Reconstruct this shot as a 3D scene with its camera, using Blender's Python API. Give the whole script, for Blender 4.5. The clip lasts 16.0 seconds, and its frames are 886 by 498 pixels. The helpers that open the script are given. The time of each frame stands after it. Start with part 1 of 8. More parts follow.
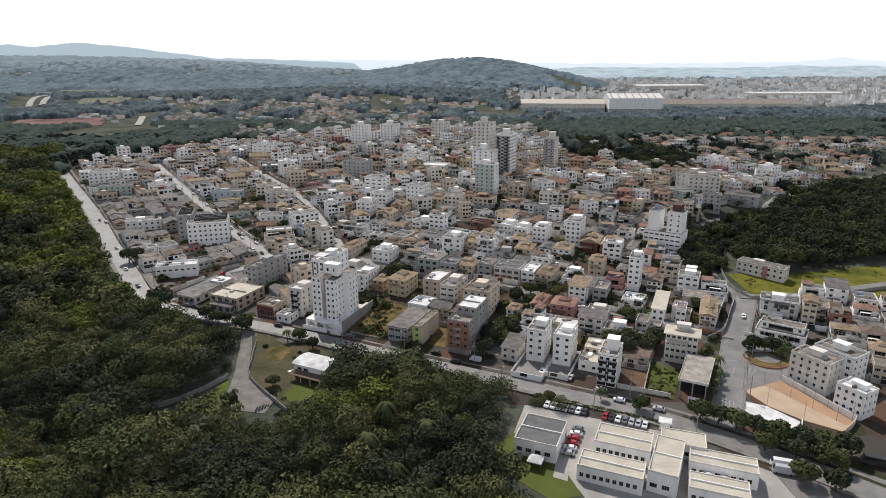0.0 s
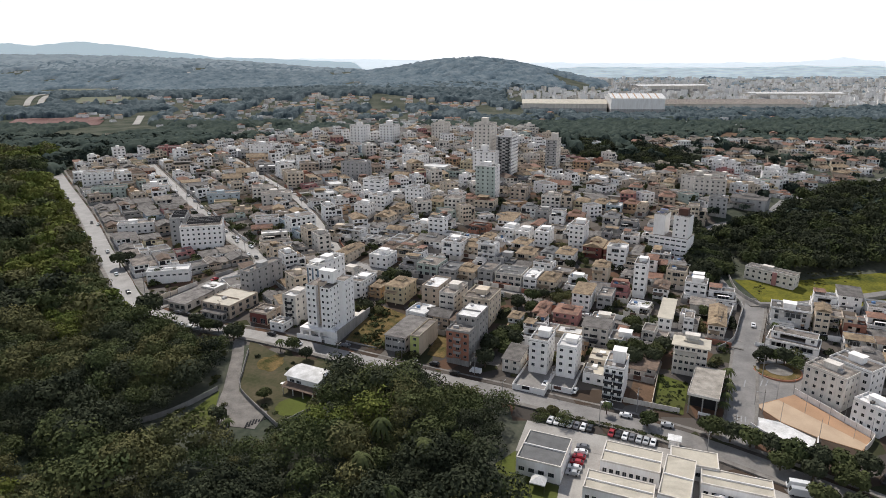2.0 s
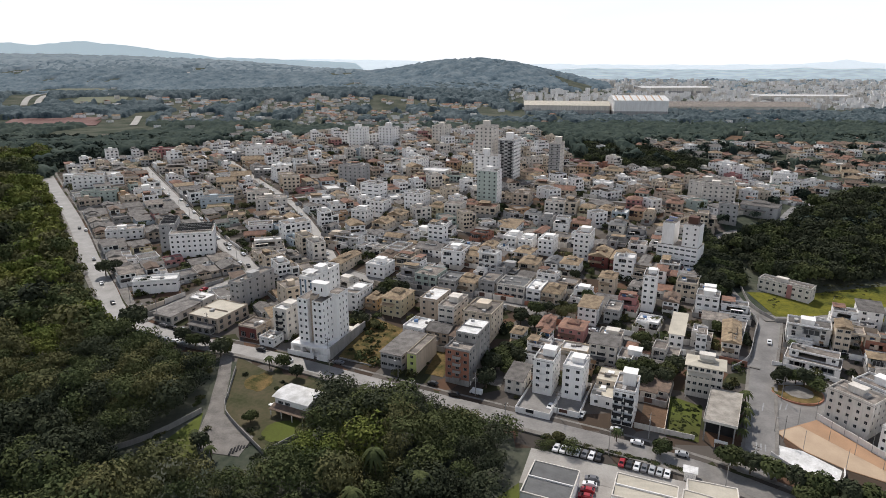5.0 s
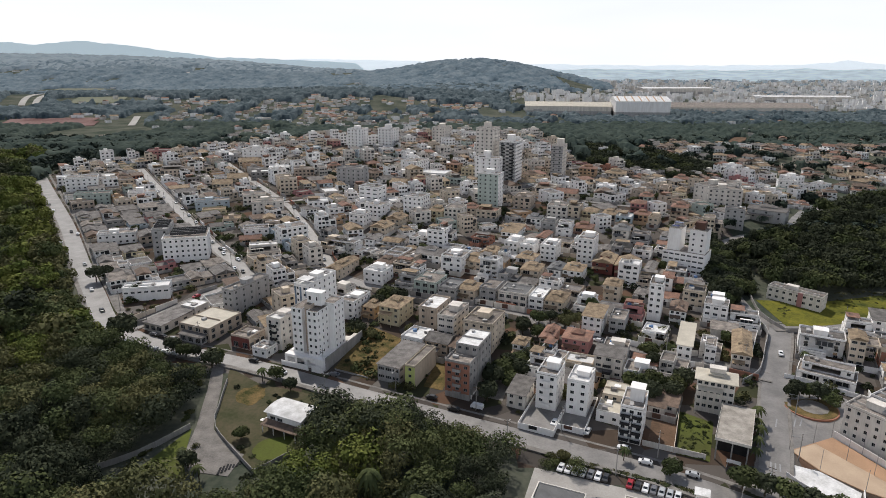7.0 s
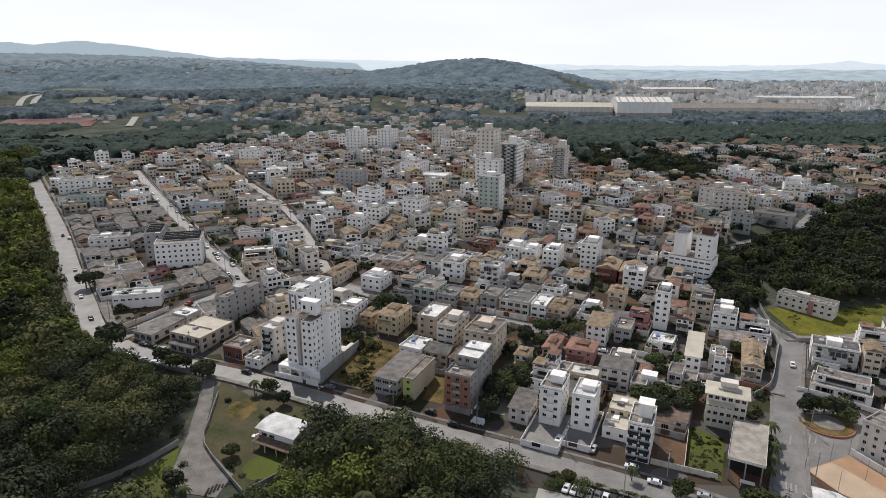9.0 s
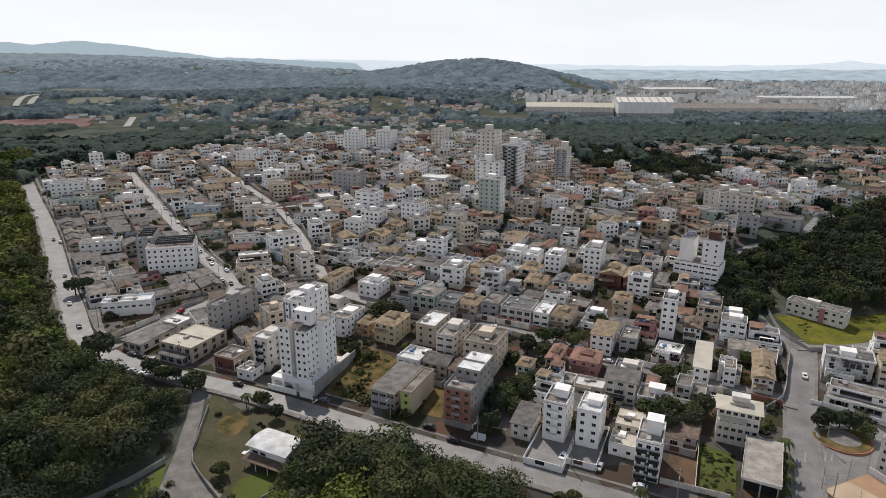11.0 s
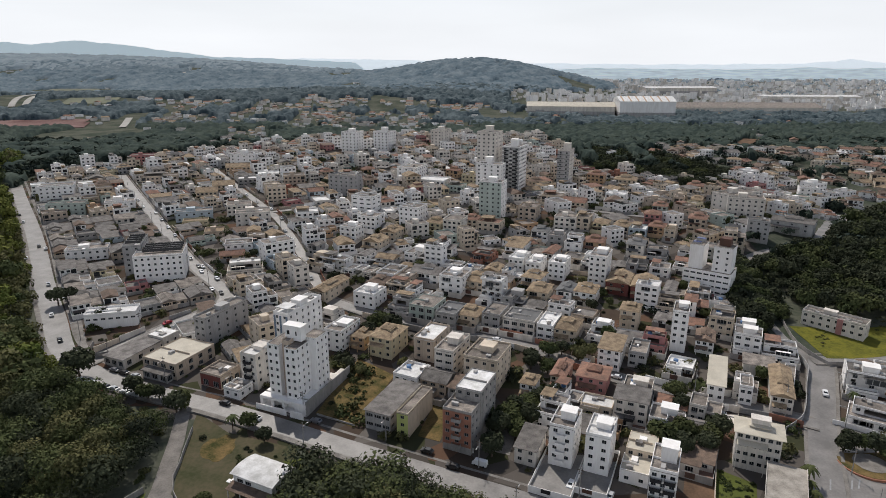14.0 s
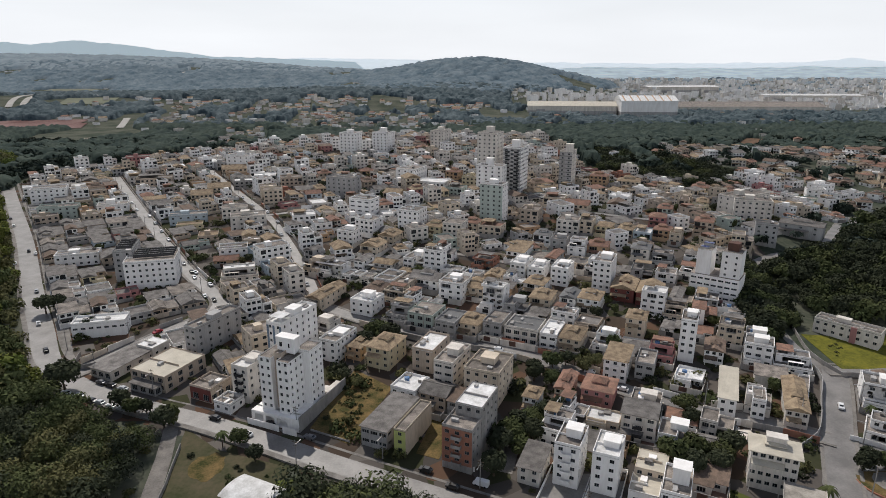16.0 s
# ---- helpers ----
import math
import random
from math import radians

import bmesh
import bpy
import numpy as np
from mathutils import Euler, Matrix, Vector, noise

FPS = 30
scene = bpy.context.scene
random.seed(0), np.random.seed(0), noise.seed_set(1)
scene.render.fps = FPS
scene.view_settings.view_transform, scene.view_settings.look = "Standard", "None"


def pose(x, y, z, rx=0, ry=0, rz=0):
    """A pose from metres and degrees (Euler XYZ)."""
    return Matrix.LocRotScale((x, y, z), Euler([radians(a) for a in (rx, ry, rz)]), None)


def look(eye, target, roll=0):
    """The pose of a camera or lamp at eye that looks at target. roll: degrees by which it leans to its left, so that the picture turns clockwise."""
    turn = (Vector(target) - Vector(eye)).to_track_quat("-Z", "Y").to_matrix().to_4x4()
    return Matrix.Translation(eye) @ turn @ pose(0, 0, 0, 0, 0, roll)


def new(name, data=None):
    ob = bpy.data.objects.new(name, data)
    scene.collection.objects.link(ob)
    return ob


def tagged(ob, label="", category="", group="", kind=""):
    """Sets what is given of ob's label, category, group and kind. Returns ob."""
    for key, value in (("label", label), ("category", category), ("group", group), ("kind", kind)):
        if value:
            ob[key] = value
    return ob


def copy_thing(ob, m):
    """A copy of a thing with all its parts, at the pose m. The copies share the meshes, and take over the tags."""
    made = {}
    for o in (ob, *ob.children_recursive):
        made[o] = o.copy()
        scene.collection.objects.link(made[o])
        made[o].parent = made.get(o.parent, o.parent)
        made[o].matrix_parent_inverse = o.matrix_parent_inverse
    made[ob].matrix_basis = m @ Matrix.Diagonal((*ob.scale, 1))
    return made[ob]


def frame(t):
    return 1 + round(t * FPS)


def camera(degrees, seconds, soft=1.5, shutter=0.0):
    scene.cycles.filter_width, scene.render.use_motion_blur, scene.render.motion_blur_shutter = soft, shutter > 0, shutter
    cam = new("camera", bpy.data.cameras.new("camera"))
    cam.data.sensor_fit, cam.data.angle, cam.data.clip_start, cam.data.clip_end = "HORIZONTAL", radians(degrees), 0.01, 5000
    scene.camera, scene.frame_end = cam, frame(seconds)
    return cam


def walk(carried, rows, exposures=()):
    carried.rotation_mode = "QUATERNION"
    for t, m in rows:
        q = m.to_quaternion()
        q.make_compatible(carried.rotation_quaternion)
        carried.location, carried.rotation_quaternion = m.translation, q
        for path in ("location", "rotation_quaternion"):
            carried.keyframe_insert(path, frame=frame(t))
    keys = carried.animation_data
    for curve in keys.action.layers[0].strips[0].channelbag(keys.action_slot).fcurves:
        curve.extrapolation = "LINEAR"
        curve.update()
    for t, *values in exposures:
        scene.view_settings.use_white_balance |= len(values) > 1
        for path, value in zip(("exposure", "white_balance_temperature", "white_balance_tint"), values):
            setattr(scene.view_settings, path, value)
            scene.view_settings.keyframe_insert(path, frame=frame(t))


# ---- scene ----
cam = camera(70, 16.0, soft=0.9)
PATH = [
    (0, (0.00, 0.00, 117.41), (1.90, 95.78, 88.74), -0.24),
    (1, (0.44, 5.18, 117.37), (2.28, 100.94, 88.62), -0.21),
    (2, (0.82, 10.32, 117.37), (2.62, 106.09, 88.63), -0.14),
    (3, (1.16, 15.41, 117.41), (2.91, 111.19, 88.70), -0.07),
    (4, (1.45, 20.44, 117.46), (3.17, 116.23, 88.80), 0.01),
    (5, (1.71, 25.40, 117.52), (3.39, 121.21, 88.90), 0.07),
    (6, (1.95, 30.29, 117.58), (3.59, 126.10, 88.99), 0.12),
    (7, (2.17, 35.10, 117.64), (3.78, 130.92, 89.06), 0.15),
    (8, (2.38, 39.85, 117.69), (3.96, 135.67, 89.12), 0.17),
    (9, (2.58, 44.54, 117.73), (4.15, 140.36, 89.17), 0.18),
    (10, (2.78, 49.18, 117.76), (4.35, 145.01, 89.20), 0.18),
    (11, (2.99, 53.80, 117.78), (4.56, 149.62, 89.21), 0.17),
    (12, (3.21, 58.41, 117.80), (4.78, 154.23, 89.20), 0.14),
    (13, (3.45, 63.04, 117.81), (5.01, 158.85, 89.18), 0.11),
    (14, (3.71, 67.73, 117.82), (5.25, 163.51, 89.14), 0.06),
    (15, (4.00, 72.49, 117.85), (5.50, 168.26, 89.11), 0.01),
    (16, (4.31, 77.38, 117.89), (5.76, 173.14, 89.11), -0.04),
]
walk(cam, [(t, look(eye, target, roll)) for t, eye, target, roll in PATH], exposures=[(0.0, -0.12), (7.0, -0.22), (16.0, -0.38)])

# ---- world and sun ----
SUN_EL, SUN_AZ = radians(53), radians(-19)   # the sun stands ahead and to the left, high
world = bpy.data.worlds.new("world")
scene.world = world
world.use_nodes = True
wn = world.node_tree.nodes
sky = wn.new("ShaderNodeTexSky")
sky.sky_type, sky.sun_disc = "NISHITA", False
sky.sun_elevation, sky.sun_rotation = SUN_EL, SUN_AZ
sky.air_density, sky.dust_density, sky.ozone_density, sky.altitude = 1.0, 1.2, 1.0, 800
# bright thin haze thickening towards the horizon, with faint streaks of cloud
where = wn.new("ShaderNodeTexCoord")
split = wn.new("ShaderNodeSeparateXYZ")
haze = wn.new("ShaderNodeMapRange")
haze.inputs["From Min"].default_value, haze.inputs["From Max"].default_value = 0.03, 0.66
haze.inputs["To Min"].default_value, haze.inputs["To Max"].default_value = 0.97, 0.09
cloud = wn.new("ShaderNodeTexNoise")
cloud.inputs["Scale"].default_value, cloud.inputs["Detail"].default_value = 3.0, 5.0
stretch = wn.new("ShaderNodeMapping")
stretch.inputs["Scale"].default_value = (1.0, 1.0, 6.0)
tint = wn.new("ShaderNodeMapRange")
tint.inputs["To Min"].default_value, tint.inputs["To Max"].default_value = 11.0, 13.2
white = wn.new("ShaderNodeCombineColor")
blend = wn.new("ShaderNodeMix")
blend.data_type = "RGBA"
wl = world.node_tree.links
wl.new(where.outputs["Generated"], split.inputs[0])
wl.new(split.outputs["Z"], haze.inputs["Value"])
wl.new(where.outputs["Generated"], stretch.inputs["Vector"])
wl.new(stretch.outputs[0], cloud.inputs["Vector"])
wl.new(cloud.outputs["Fac"], tint.inputs["Value"])
for channel, share in (("Red", 0.975), ("Green", 1.0), ("Blue", 1.045)):
    scaled = wn.new("ShaderNodeMath")
    scaled.operation = "MULTIPLY"
    scaled.inputs[1].default_value = share
    wl.new(tint.outputs[0], scaled.inputs[0])
    wl.new(scaled.outputs[0], white.inputs[channel])
wl.new(haze.outputs[0], blend.inputs["Factor"])
wl.new(sky.outputs[0], blend.inputs["A"])
wl.new(white.outputs[0], blend.inputs["B"])
wl.new(blend.outputs["Result"], wn["Background"].inputs["Color"])
wn["Background"].inputs["Strength"].default_value = 0.10
sun_dir = Vector((math.sin(SUN_AZ) * math.cos(SUN_EL), math.cos(SUN_AZ) * math.cos(SUN_EL), math.sin(SUN_EL)))
sun = new("sun", bpy.data.lights.new("sun", "SUN"))
sun.data.energy, sun.data.angle, sun.data.color = 4.3, radians(0.6), (1.0, 0.945, 0.875)
sun.matrix_world = look(sun_dir * 300, (0, 0, 0))


# ---- materials ----
def material(name, color, rough=0.85, second=None, scale=0.6, fine=6.0, bump=0.15, metal=0.0, ridges=0.0, axis="X",
             island=0.0, piece=0.0, streak=False, spec=0.3):
    """A rendered surface: two colours mixed by coarse and fine noise, fine relief, and corrugation where asked."""
    m = bpy.data.materials.new(name)
    m.use_nodes = True
    nodes, links = m.node_tree.nodes, m.node_tree.links
    bsdf = nodes["Principled BSDF"]
    bsdf.inputs["Roughness"].default_value = rough
    bsdf.inputs["Metallic"].default_value = metal
    bsdf.inputs["Specular IOR Level"].default_value = spec
    geo = nodes.new("ShaderNodeNewGeometry")
    place = geo.outputs["Position"]
    if streak:
        mapping = nodes.new("ShaderNodeMapping")
        mapping.inputs["Scale"].default_value = (1.0, 1.0, 0.22)
        links.new(place, mapping.inputs["Vector"])
        place = mapping.outputs["Vector"]
    coarse, grain = nodes.new("ShaderNodeTexNoise"), nodes.new("ShaderNodeTexNoise")
    for n, s, d in ((coarse, scale, 4.0), (grain, fine, 3.0)):
        n.inputs["Scale"].default_value, n.inputs["Detail"].default_value = s, d
        links.new(place, n.inputs["Vector"])
    add = nodes.new("ShaderNodeMath")
    add.operation = "MULTIPLY_ADD"
    links.new(grain.outputs["Fac"], add.inputs[0])
    add.inputs[1].default_value = 0.45
    links.new(coarse.outputs["Fac"], add.inputs[2])
    ramp = nodes.new("ShaderNodeMapRange")
    ramp.inputs["From Min"].default_value, ramp.inputs["From Max"].default_value = 0.52, 0.95
    links.new(add.outputs[0], ramp.inputs["Value"])
    mix = nodes.new("ShaderNodeMix")
    mix.data_type = "RGBA"
    links.new(ramp.outputs[0], mix.inputs["Factor"])
    second = second or tuple(c * 0.72 for c in color)
    mix.inputs["A"].default_value, mix.inputs["B"].default_value = (*color, 1), (*second, 1)
    out = mix.outputs["Result"]
    for amount, source, socket in ((island, "ShaderNodeNewGeometry", "Random Per Island"), (piece, "ShaderNodeObjectInfo", "Random")):
        if amount:
            src, hue, span = nodes.new(source), nodes.new("ShaderNodeHueSaturation"), nodes.new("ShaderNodeMapRange")
            links.new(src.outputs[socket], span.inputs["Value"])
            span.inputs["To Min"].default_value, span.inputs["To Max"].default_value = 1 - amount, 1 + amount
            links.new(span.outputs[0], hue.inputs["Value"])
            links.new(out, hue.inputs["Color"])
            out = hue.outputs["Color"]
    links.new(out, bsdf.inputs["Base Color"])
    height = grain.outputs["Fac"]
    if ridges:
        wave, tex = nodes.new("ShaderNodeTexWave"), nodes.new("ShaderNodeTexCoord")
        wave.bands_direction = axis
        wave.inputs["Scale"].default_value = ridges
        links.new(tex.outputs["Object"], wave.inputs["Vector"])
        height = wave.outputs["Fac"]
    if bump:
        b = nodes.new("ShaderNodeBump")
        b.inputs["Strength"].default_value, b.inputs["Distance"].default_value = bump, 0.08
        links.new(height, b.inputs["Height"])
        links.new(b.outputs[0], bsdf.inputs["Normal"])
    return m


WALLS = {
    "white": material("white_render", (0.88, 0.862, 0.84), 0.9, (0.74, 0.71, 0.68), 0.25, 2.0, streak=True),
    "off-white": material("offwhite_render", (0.72, 0.67, 0.61), 0.9, (0.50, 0.46, 0.41), 0.25, 2.0, streak=True),
    "cream": material("cream_render", (0.66, 0.56, 0.45), 0.9, (0.46, 0.39, 0.30), 0.25, 2.0, streak=True),
    "beige": material("beige_render", (0.55, 0.45, 0.36), 0.9, (0.36, 0.30, 0.24), 0.25, 2.0, streak=True),
    "grey": material("grey_render", (0.42, 0.41, 0.40), 0.9, (0.30, 0.29, 0.28), 0.25, 2.0, streak=True),
    "pale yellow": material("yellow_render", (0.62, 0.54, 0.37), 0.9, (0.46, 0.40, 0.28), 0.25, 2.0, streak=True),
    "pale blue": material("blue_render", (0.50, 0.56, 0.60), 0.9, (0.38, 0.43, 0.46), 0.25, 2.0, streak=True),
    "pale green": material("green_render", (0.47, 0.53, 0.48), 0.9, (0.35, 0.40, 0.36), 0.25, 2.0, streak=True),
    "pink": material("pink_render", (0.42, 0.20, 0.19), 0.9, (0.33, 0.17, 0.16), 0.25, 2.0, streak=True),
    "orange": material("orange_render", (0.50, 0.34, 0.21), 0.9, (0.38, 0.26, 0.17), 0.25, 2.0, streak=True),
    "bare brick": material("bare_brick", (0.37, 0.165, 0.11), 0.95, (0.25, 0.125, 0.09), 0.5, 5.0, 0.4),
    "bare concrete": material("bare_concrete", (0.36, 0.34, 0.32), 0.95, (0.22, 0.21, 0.20), 0.4, 3.0, 0.3, streak=True),
    "dark red": material("dark_red_render", (0.19, 0.06, 0.05), 0.9, (0.13, 0.05, 0.045), 0.3, 2.0, streak=True),
    "lime green": material("lime_render", (0.55, 0.58, 0.20), 0.9, (0.42, 0.45, 0.17), 0.3, 2.0, streak=True),
    "dark brown": material("dark_brown_render", (0.12, 0.06, 0.045), 0.9, (0.08, 0.05, 0.04), 0.3, 2.0, streak=True),
    "charcoal": material("charcoal_render", (0.035, 0.035, 0.038), 0.95, (0.025, 0.025, 0.025), 0.3, 2.0, spec=0.05),
}
ROOFS = {
    "terracotta tile": material("terracotta_tile", (0.30, 0.165, 0.115), 0.9, (0.15, 0.095, 0.075), 0.5, 4.0, 0.8, ridges=1.6, piece=0.25),
    "tan tile": material("tan_tile", (0.37, 0.282, 0.182), 0.9, (0.165, 0.118, 0.080), 0.5, 4.0, 0.8, ridges=1.6, piece=0.2),
    "weathered brown tile": material("brown_tile", (0.215, 0.152, 0.115), 0.9, (0.105, 0.079, 0.062), 0.5, 4.0, 0.8, ridges=1.6, piece=0.25),
    "grey fibre-cement": material("fibre_cement", (0.225, 0.208, 0.193), 0.9, (0.088, 0.080, 0.074), 0.4, 3.0, 0.7, ridges=1.0, piece=0.2),
    "concrete": material("roof_concrete", (0.30, 0.262, 0.228), 0.95, (0.085, 0.075, 0.067), 0.35, 2.5, 0.3, piece=0.3),
    "white membrane": material("white_membrane", (0.74, 0.73, 0.72), 0.7, (0.44, 0.43, 0.41), 0.35, 2.0, 0.1, piece=0.15),
    "pale metal sheet": material("pale_sheet", (0.54, 0.49, 0.40), 0.6, (0.40, 0.36, 0.29), 0.2, 2.0, 0.5, ridges=1.2),
    "dark slate": material("dark_sheet", (0.13, 0.13, 0.13), 0.7, (0.09, 0.09, 0.09), 0.4, 3.0, 0.4, ridges=1.0, piece=0.2),
}
glass = material("window_glass", (0.014, 0.017, 0.02), 0.18, (0.03, 0.035, 0.04), 0.3, 2.0, 0.0, spec=0.35, piece=0.5)
frame_white = material("white_aluminium", (0.34, 0.34, 0.34), 0.5, None, 1.0, 8.0, 0.05)
asphalt = material("asphalt", (0.235, 0.220, 0.206), 0.5, (0.135, 0.126, 0.117), 0.16, 1.5, 0.1, spec=0.5)
concrete = material("pavement_concrete", (0.255, 0.236, 0.216), 0.95, (0.13, 0.12, 0.108), 0.3, 3.0, 0.2)
soil = material("town_soil", (0.105, 0.072, 0.053), 1.0, (0.040, 0.032, 0.024), 0.08, 1.2, 0.4, spec=0.05)
earth = material("bare_earth", (0.175, 0.112, 0.075), 1.0, (0.085, 0.058, 0.040), 0.12, 1.5, 0.4, spec=0.05)
dry_grass = material("dry_grass", (0.20, 0.135, 0.062), 1.0, (0.042, 0.048, 0.018), 0.22, 1.6, 0.6, spec=0.05)
grass = material("rough_grass", (0.105, 0.125, 0.032), 1.0, (0.075, 0.080, 0.028), 0.06, 1.5, 0.6, spec=0.05)
wild = material("wild_ground", (0.036, 0.048, 0.034), 1.0, (0.115, 0.115, 0.088), 0.03, 0.5, 0.6, spec=0.05)


def plots(name):
    """Ground of the town: paved yards, bare soil and weeds, plot by plot."""
    m = material(name, (0.085, 0.064, 0.049), 1.0, (0.040, 0.033, 0.026), 0.1, 1.2, 0.4, spec=0.05)
    nodes, links = m.node_tree.nodes, m.node_tree.links
    geo, cells, ramp, mix = nodes.new("ShaderNodeNewGeometry"), nodes.new("ShaderNodeTexVoronoi"), nodes.new("ShaderNodeValToRGB"), nodes.new("ShaderNodeMix")
    cells.inputs["Scale"].default_value = 0.11
    links.new(geo.outputs["Position"], cells.inputs["Vector"])
    gray = nodes.new("ShaderNodeSeparateColor")
    links.new(cells.outputs["Color"], gray.inputs[0])
    ramp.color_ramp.interpolation = "CONSTANT"
    stops = ramp.color_ramp.elements
    stops[0].color = (0.12, 0.108, 0.098, 1)
    stops[1].position, stops[1].color = 0.26, (0.075, 0.055, 0.042, 1)
    for at, tone in ((0.44, (0.040, 0.048, 0.022, 1)), (0.58, (0.075, 0.068, 0.062, 1)), (0.80, (0.13, 0.075, 0.05, 1)), (0.90, (0.17, 0.155, 0.14, 1))):
        stops.new(at).color = tone
    links.new(gray.outputs[0], ramp.inputs["Fac"])
    mix.data_type = "RGBA"
    mix.inputs["Factor"].default_value = 0.72
    bsdf = nodes["Principled BSDF"]
    links.new(bsdf.inputs["Base Color"].links[0].from_socket, mix.inputs["A"])
    links.new(ramp.outputs["Color"], mix.inputs["B"])
    links.new(mix.outputs["Result"], bsdf.inputs["Base Color"])
    return m


town_ground = plots("town_ground")
pavers = material("red_pavers", (0.26, 0.16, 0.12), 0.95, (0.17, 0.11, 0.09), 0.4, 4.0, 0.3)
YARDS = [concrete, soil, asphalt, soil, concrete, pavers, soil, asphalt, soil]
bark = material("bark", (0.10, 0.075, 0.055), 0.95, None, 1.0, 6.0, 0.5)
LEAVES = [
    material("leaf_dark", (0.031, 0.037, 0.023), 0.8, (0.050, 0.056, 0.032), 0.06, 1.2, 0.0, island=0.2, piece=0.25, spec=0.04),
    material("leaf_mid", (0.046, 0.060, 0.026), 0.8, (0.078, 0.086, 0.036), 0.06, 1.2, 0.0, island=0.2, piece=0.25, spec=0.04),
    material("leaf_olive", (0.070, 0.074, 0.034), 0.8, (0.112, 0.104, 0.046), 0.06, 1.2, 0.0, island=0.2, piece=0.25, spec=0.04),
    material("leaf_young", (0.084, 0.112, 0.028), 0.8, (0.150, 0.152, 0.040), 0.06, 1.2, 0.0, island=0.3, spec=0.04),
    material("leaf_deep", (0.023, 0.029, 0.019), 0.8, (0.038, 0.044, 0.026), 0.06, 1.2, 0.0, island=0.3, spec=0.04),
]
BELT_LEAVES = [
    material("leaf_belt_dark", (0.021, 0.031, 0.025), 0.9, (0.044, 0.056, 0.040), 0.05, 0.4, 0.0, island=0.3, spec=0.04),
    # a little blue distance haze is mixed into this green
    material("leaf_belt_hazed", (0.022, 0.034, 0.031), 0.9, (0.056, 0.070, 0.056), 0.05, 0.3, 0.0, island=0.3, spec=0.04),
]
# distance haze is mixed into these leaf colours, paler and bluer farther off
HAZED_LEAVES = [
    material("leaf_haze_mid", (0.026, 0.044, 0.053), 0.9, (0.122, 0.148, 0.156), 0.045, 0.22, 0.0, island=0.0, spec=0.04),
    material("leaf_haze_hill", (0.070, 0.106, 0.132), 0.9, (0.172, 0.208, 0.228), 0.03, 0.12, 0.0, island=0.0, spec=0.04),
    material("leaf_haze_horizon", (0.150, 0.192, 0.220), 0.9, (0.225, 0.262, 0.280), 0.02, 0.08, 0.0, island=0.0, spec=0.04),
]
tyre_mat = material("tyre_rubber", (0.02, 0.02, 0.02), 0.9)
steel = material("galvanised_steel", (0.35, 0.35, 0.35), 0.5, None, 1.0, 5.0, 0.05, metal=0.6)


# ---- building blocks ----
def part(name, geometry, mat, parent=None, label="", smooth=False):
    """One mesh object from a bmesh, a mesh or (vertices, faces[, slots]), under a thing or a part."""
    if isinstance(geometry, bpy.types.Mesh):
        me = geometry
    else:
        me = bpy.data.meshes.new(name)
        if isinstance(geometry, bmesh.types.BMesh):
            geometry.to_mesh(me)
            geometry.free()
        else:
            me.from_pydata(geometry[0], [], geometry[1])
            if len(geometry) > 2:
                me.polygons.foreach_set("material_index", geometry[2])
        for one in mat if isinstance(mat, (list, tuple)) else (mat,):
            me.materials.append(one)
        if smooth:
            me.polygons.foreach_set("use_smooth", [True] * len(me.polygons))
    ob = new(name, me)
    if parent:
        ob.parent = parent
    return tagged(ob, label) if label else ob


def mesh_np(name, verts, quads, mats, slots=None):
    """A big mesh from arrays."""
    me = bpy.data.meshes.new(name)
    k = quads.shape[1]
    me.vertices.add(len(verts))
    me.vertices.foreach_set("co", np.ascontiguousarray(verts, np.float32).ravel())
    me.loops.add(quads.size)
    me.loops.foreach_set("vertex_index", np.ascontiguousarray(quads, np.int32).ravel())
    me.polygons.add(len(quads))
    me.polygons.foreach_set("loop_start", np.arange(0, quads.size, k, dtype=np.int32))
    for one in mats:
        me.materials.append(one)
    if slots is not None:
        me.polygons.foreach_set("material_index", np.ascontiguousarray(slots, np.int32))
    me.update(calc_edges=True)
    me.validate()
    return me


def boxes(*items):
    """Vertices and faces of boxes (x0, y0, z0, x1, y1, z1)."""
    vs, fs = [], []
    for x0, y0, z0, x1, y1, z1 in items:
        n = len(vs)
        vs += [(x, y, z) for z in (z0, z1) for x, y in ((x0, y0), (x1, y0), (x1, y1), (x0, y1))]
        fs += [(n + 3, n + 2, n + 1, n), (n + 4, n + 5, n + 6, n + 7)]
        fs += [(n + a, n + b, n + b + 4, n + a + 4) for a, b in ((0, 1), (1, 2), (2, 3), (3, 0))]
    return vs, fs


def ring(x0, y0, x1, y1, t, z0, z1):
    """A connected rectangular wall ring of thickness t."""
    outer = [(x0, y0), (x1, y0), (x1, y1), (x0, y1)]
    inner = [(x0 + t, y0 + t), (x1 - t, y0 + t), (x1 - t, y1 - t), (x0 + t, y1 - t)]
    vs = [(x, y, z) for z in (z0, z1) for p in (outer, inner) for x, y in p]
    fs = []
    for k in range(4):
        n = (k + 1) % 4
        fs += [(k, n, n + 8, k + 8), (n + 4, k + 4, k + 12, n + 12), (k + 8, n + 8, n + 12, k + 12), (n, k, k + 4, n + 4)]
    return vs, fs


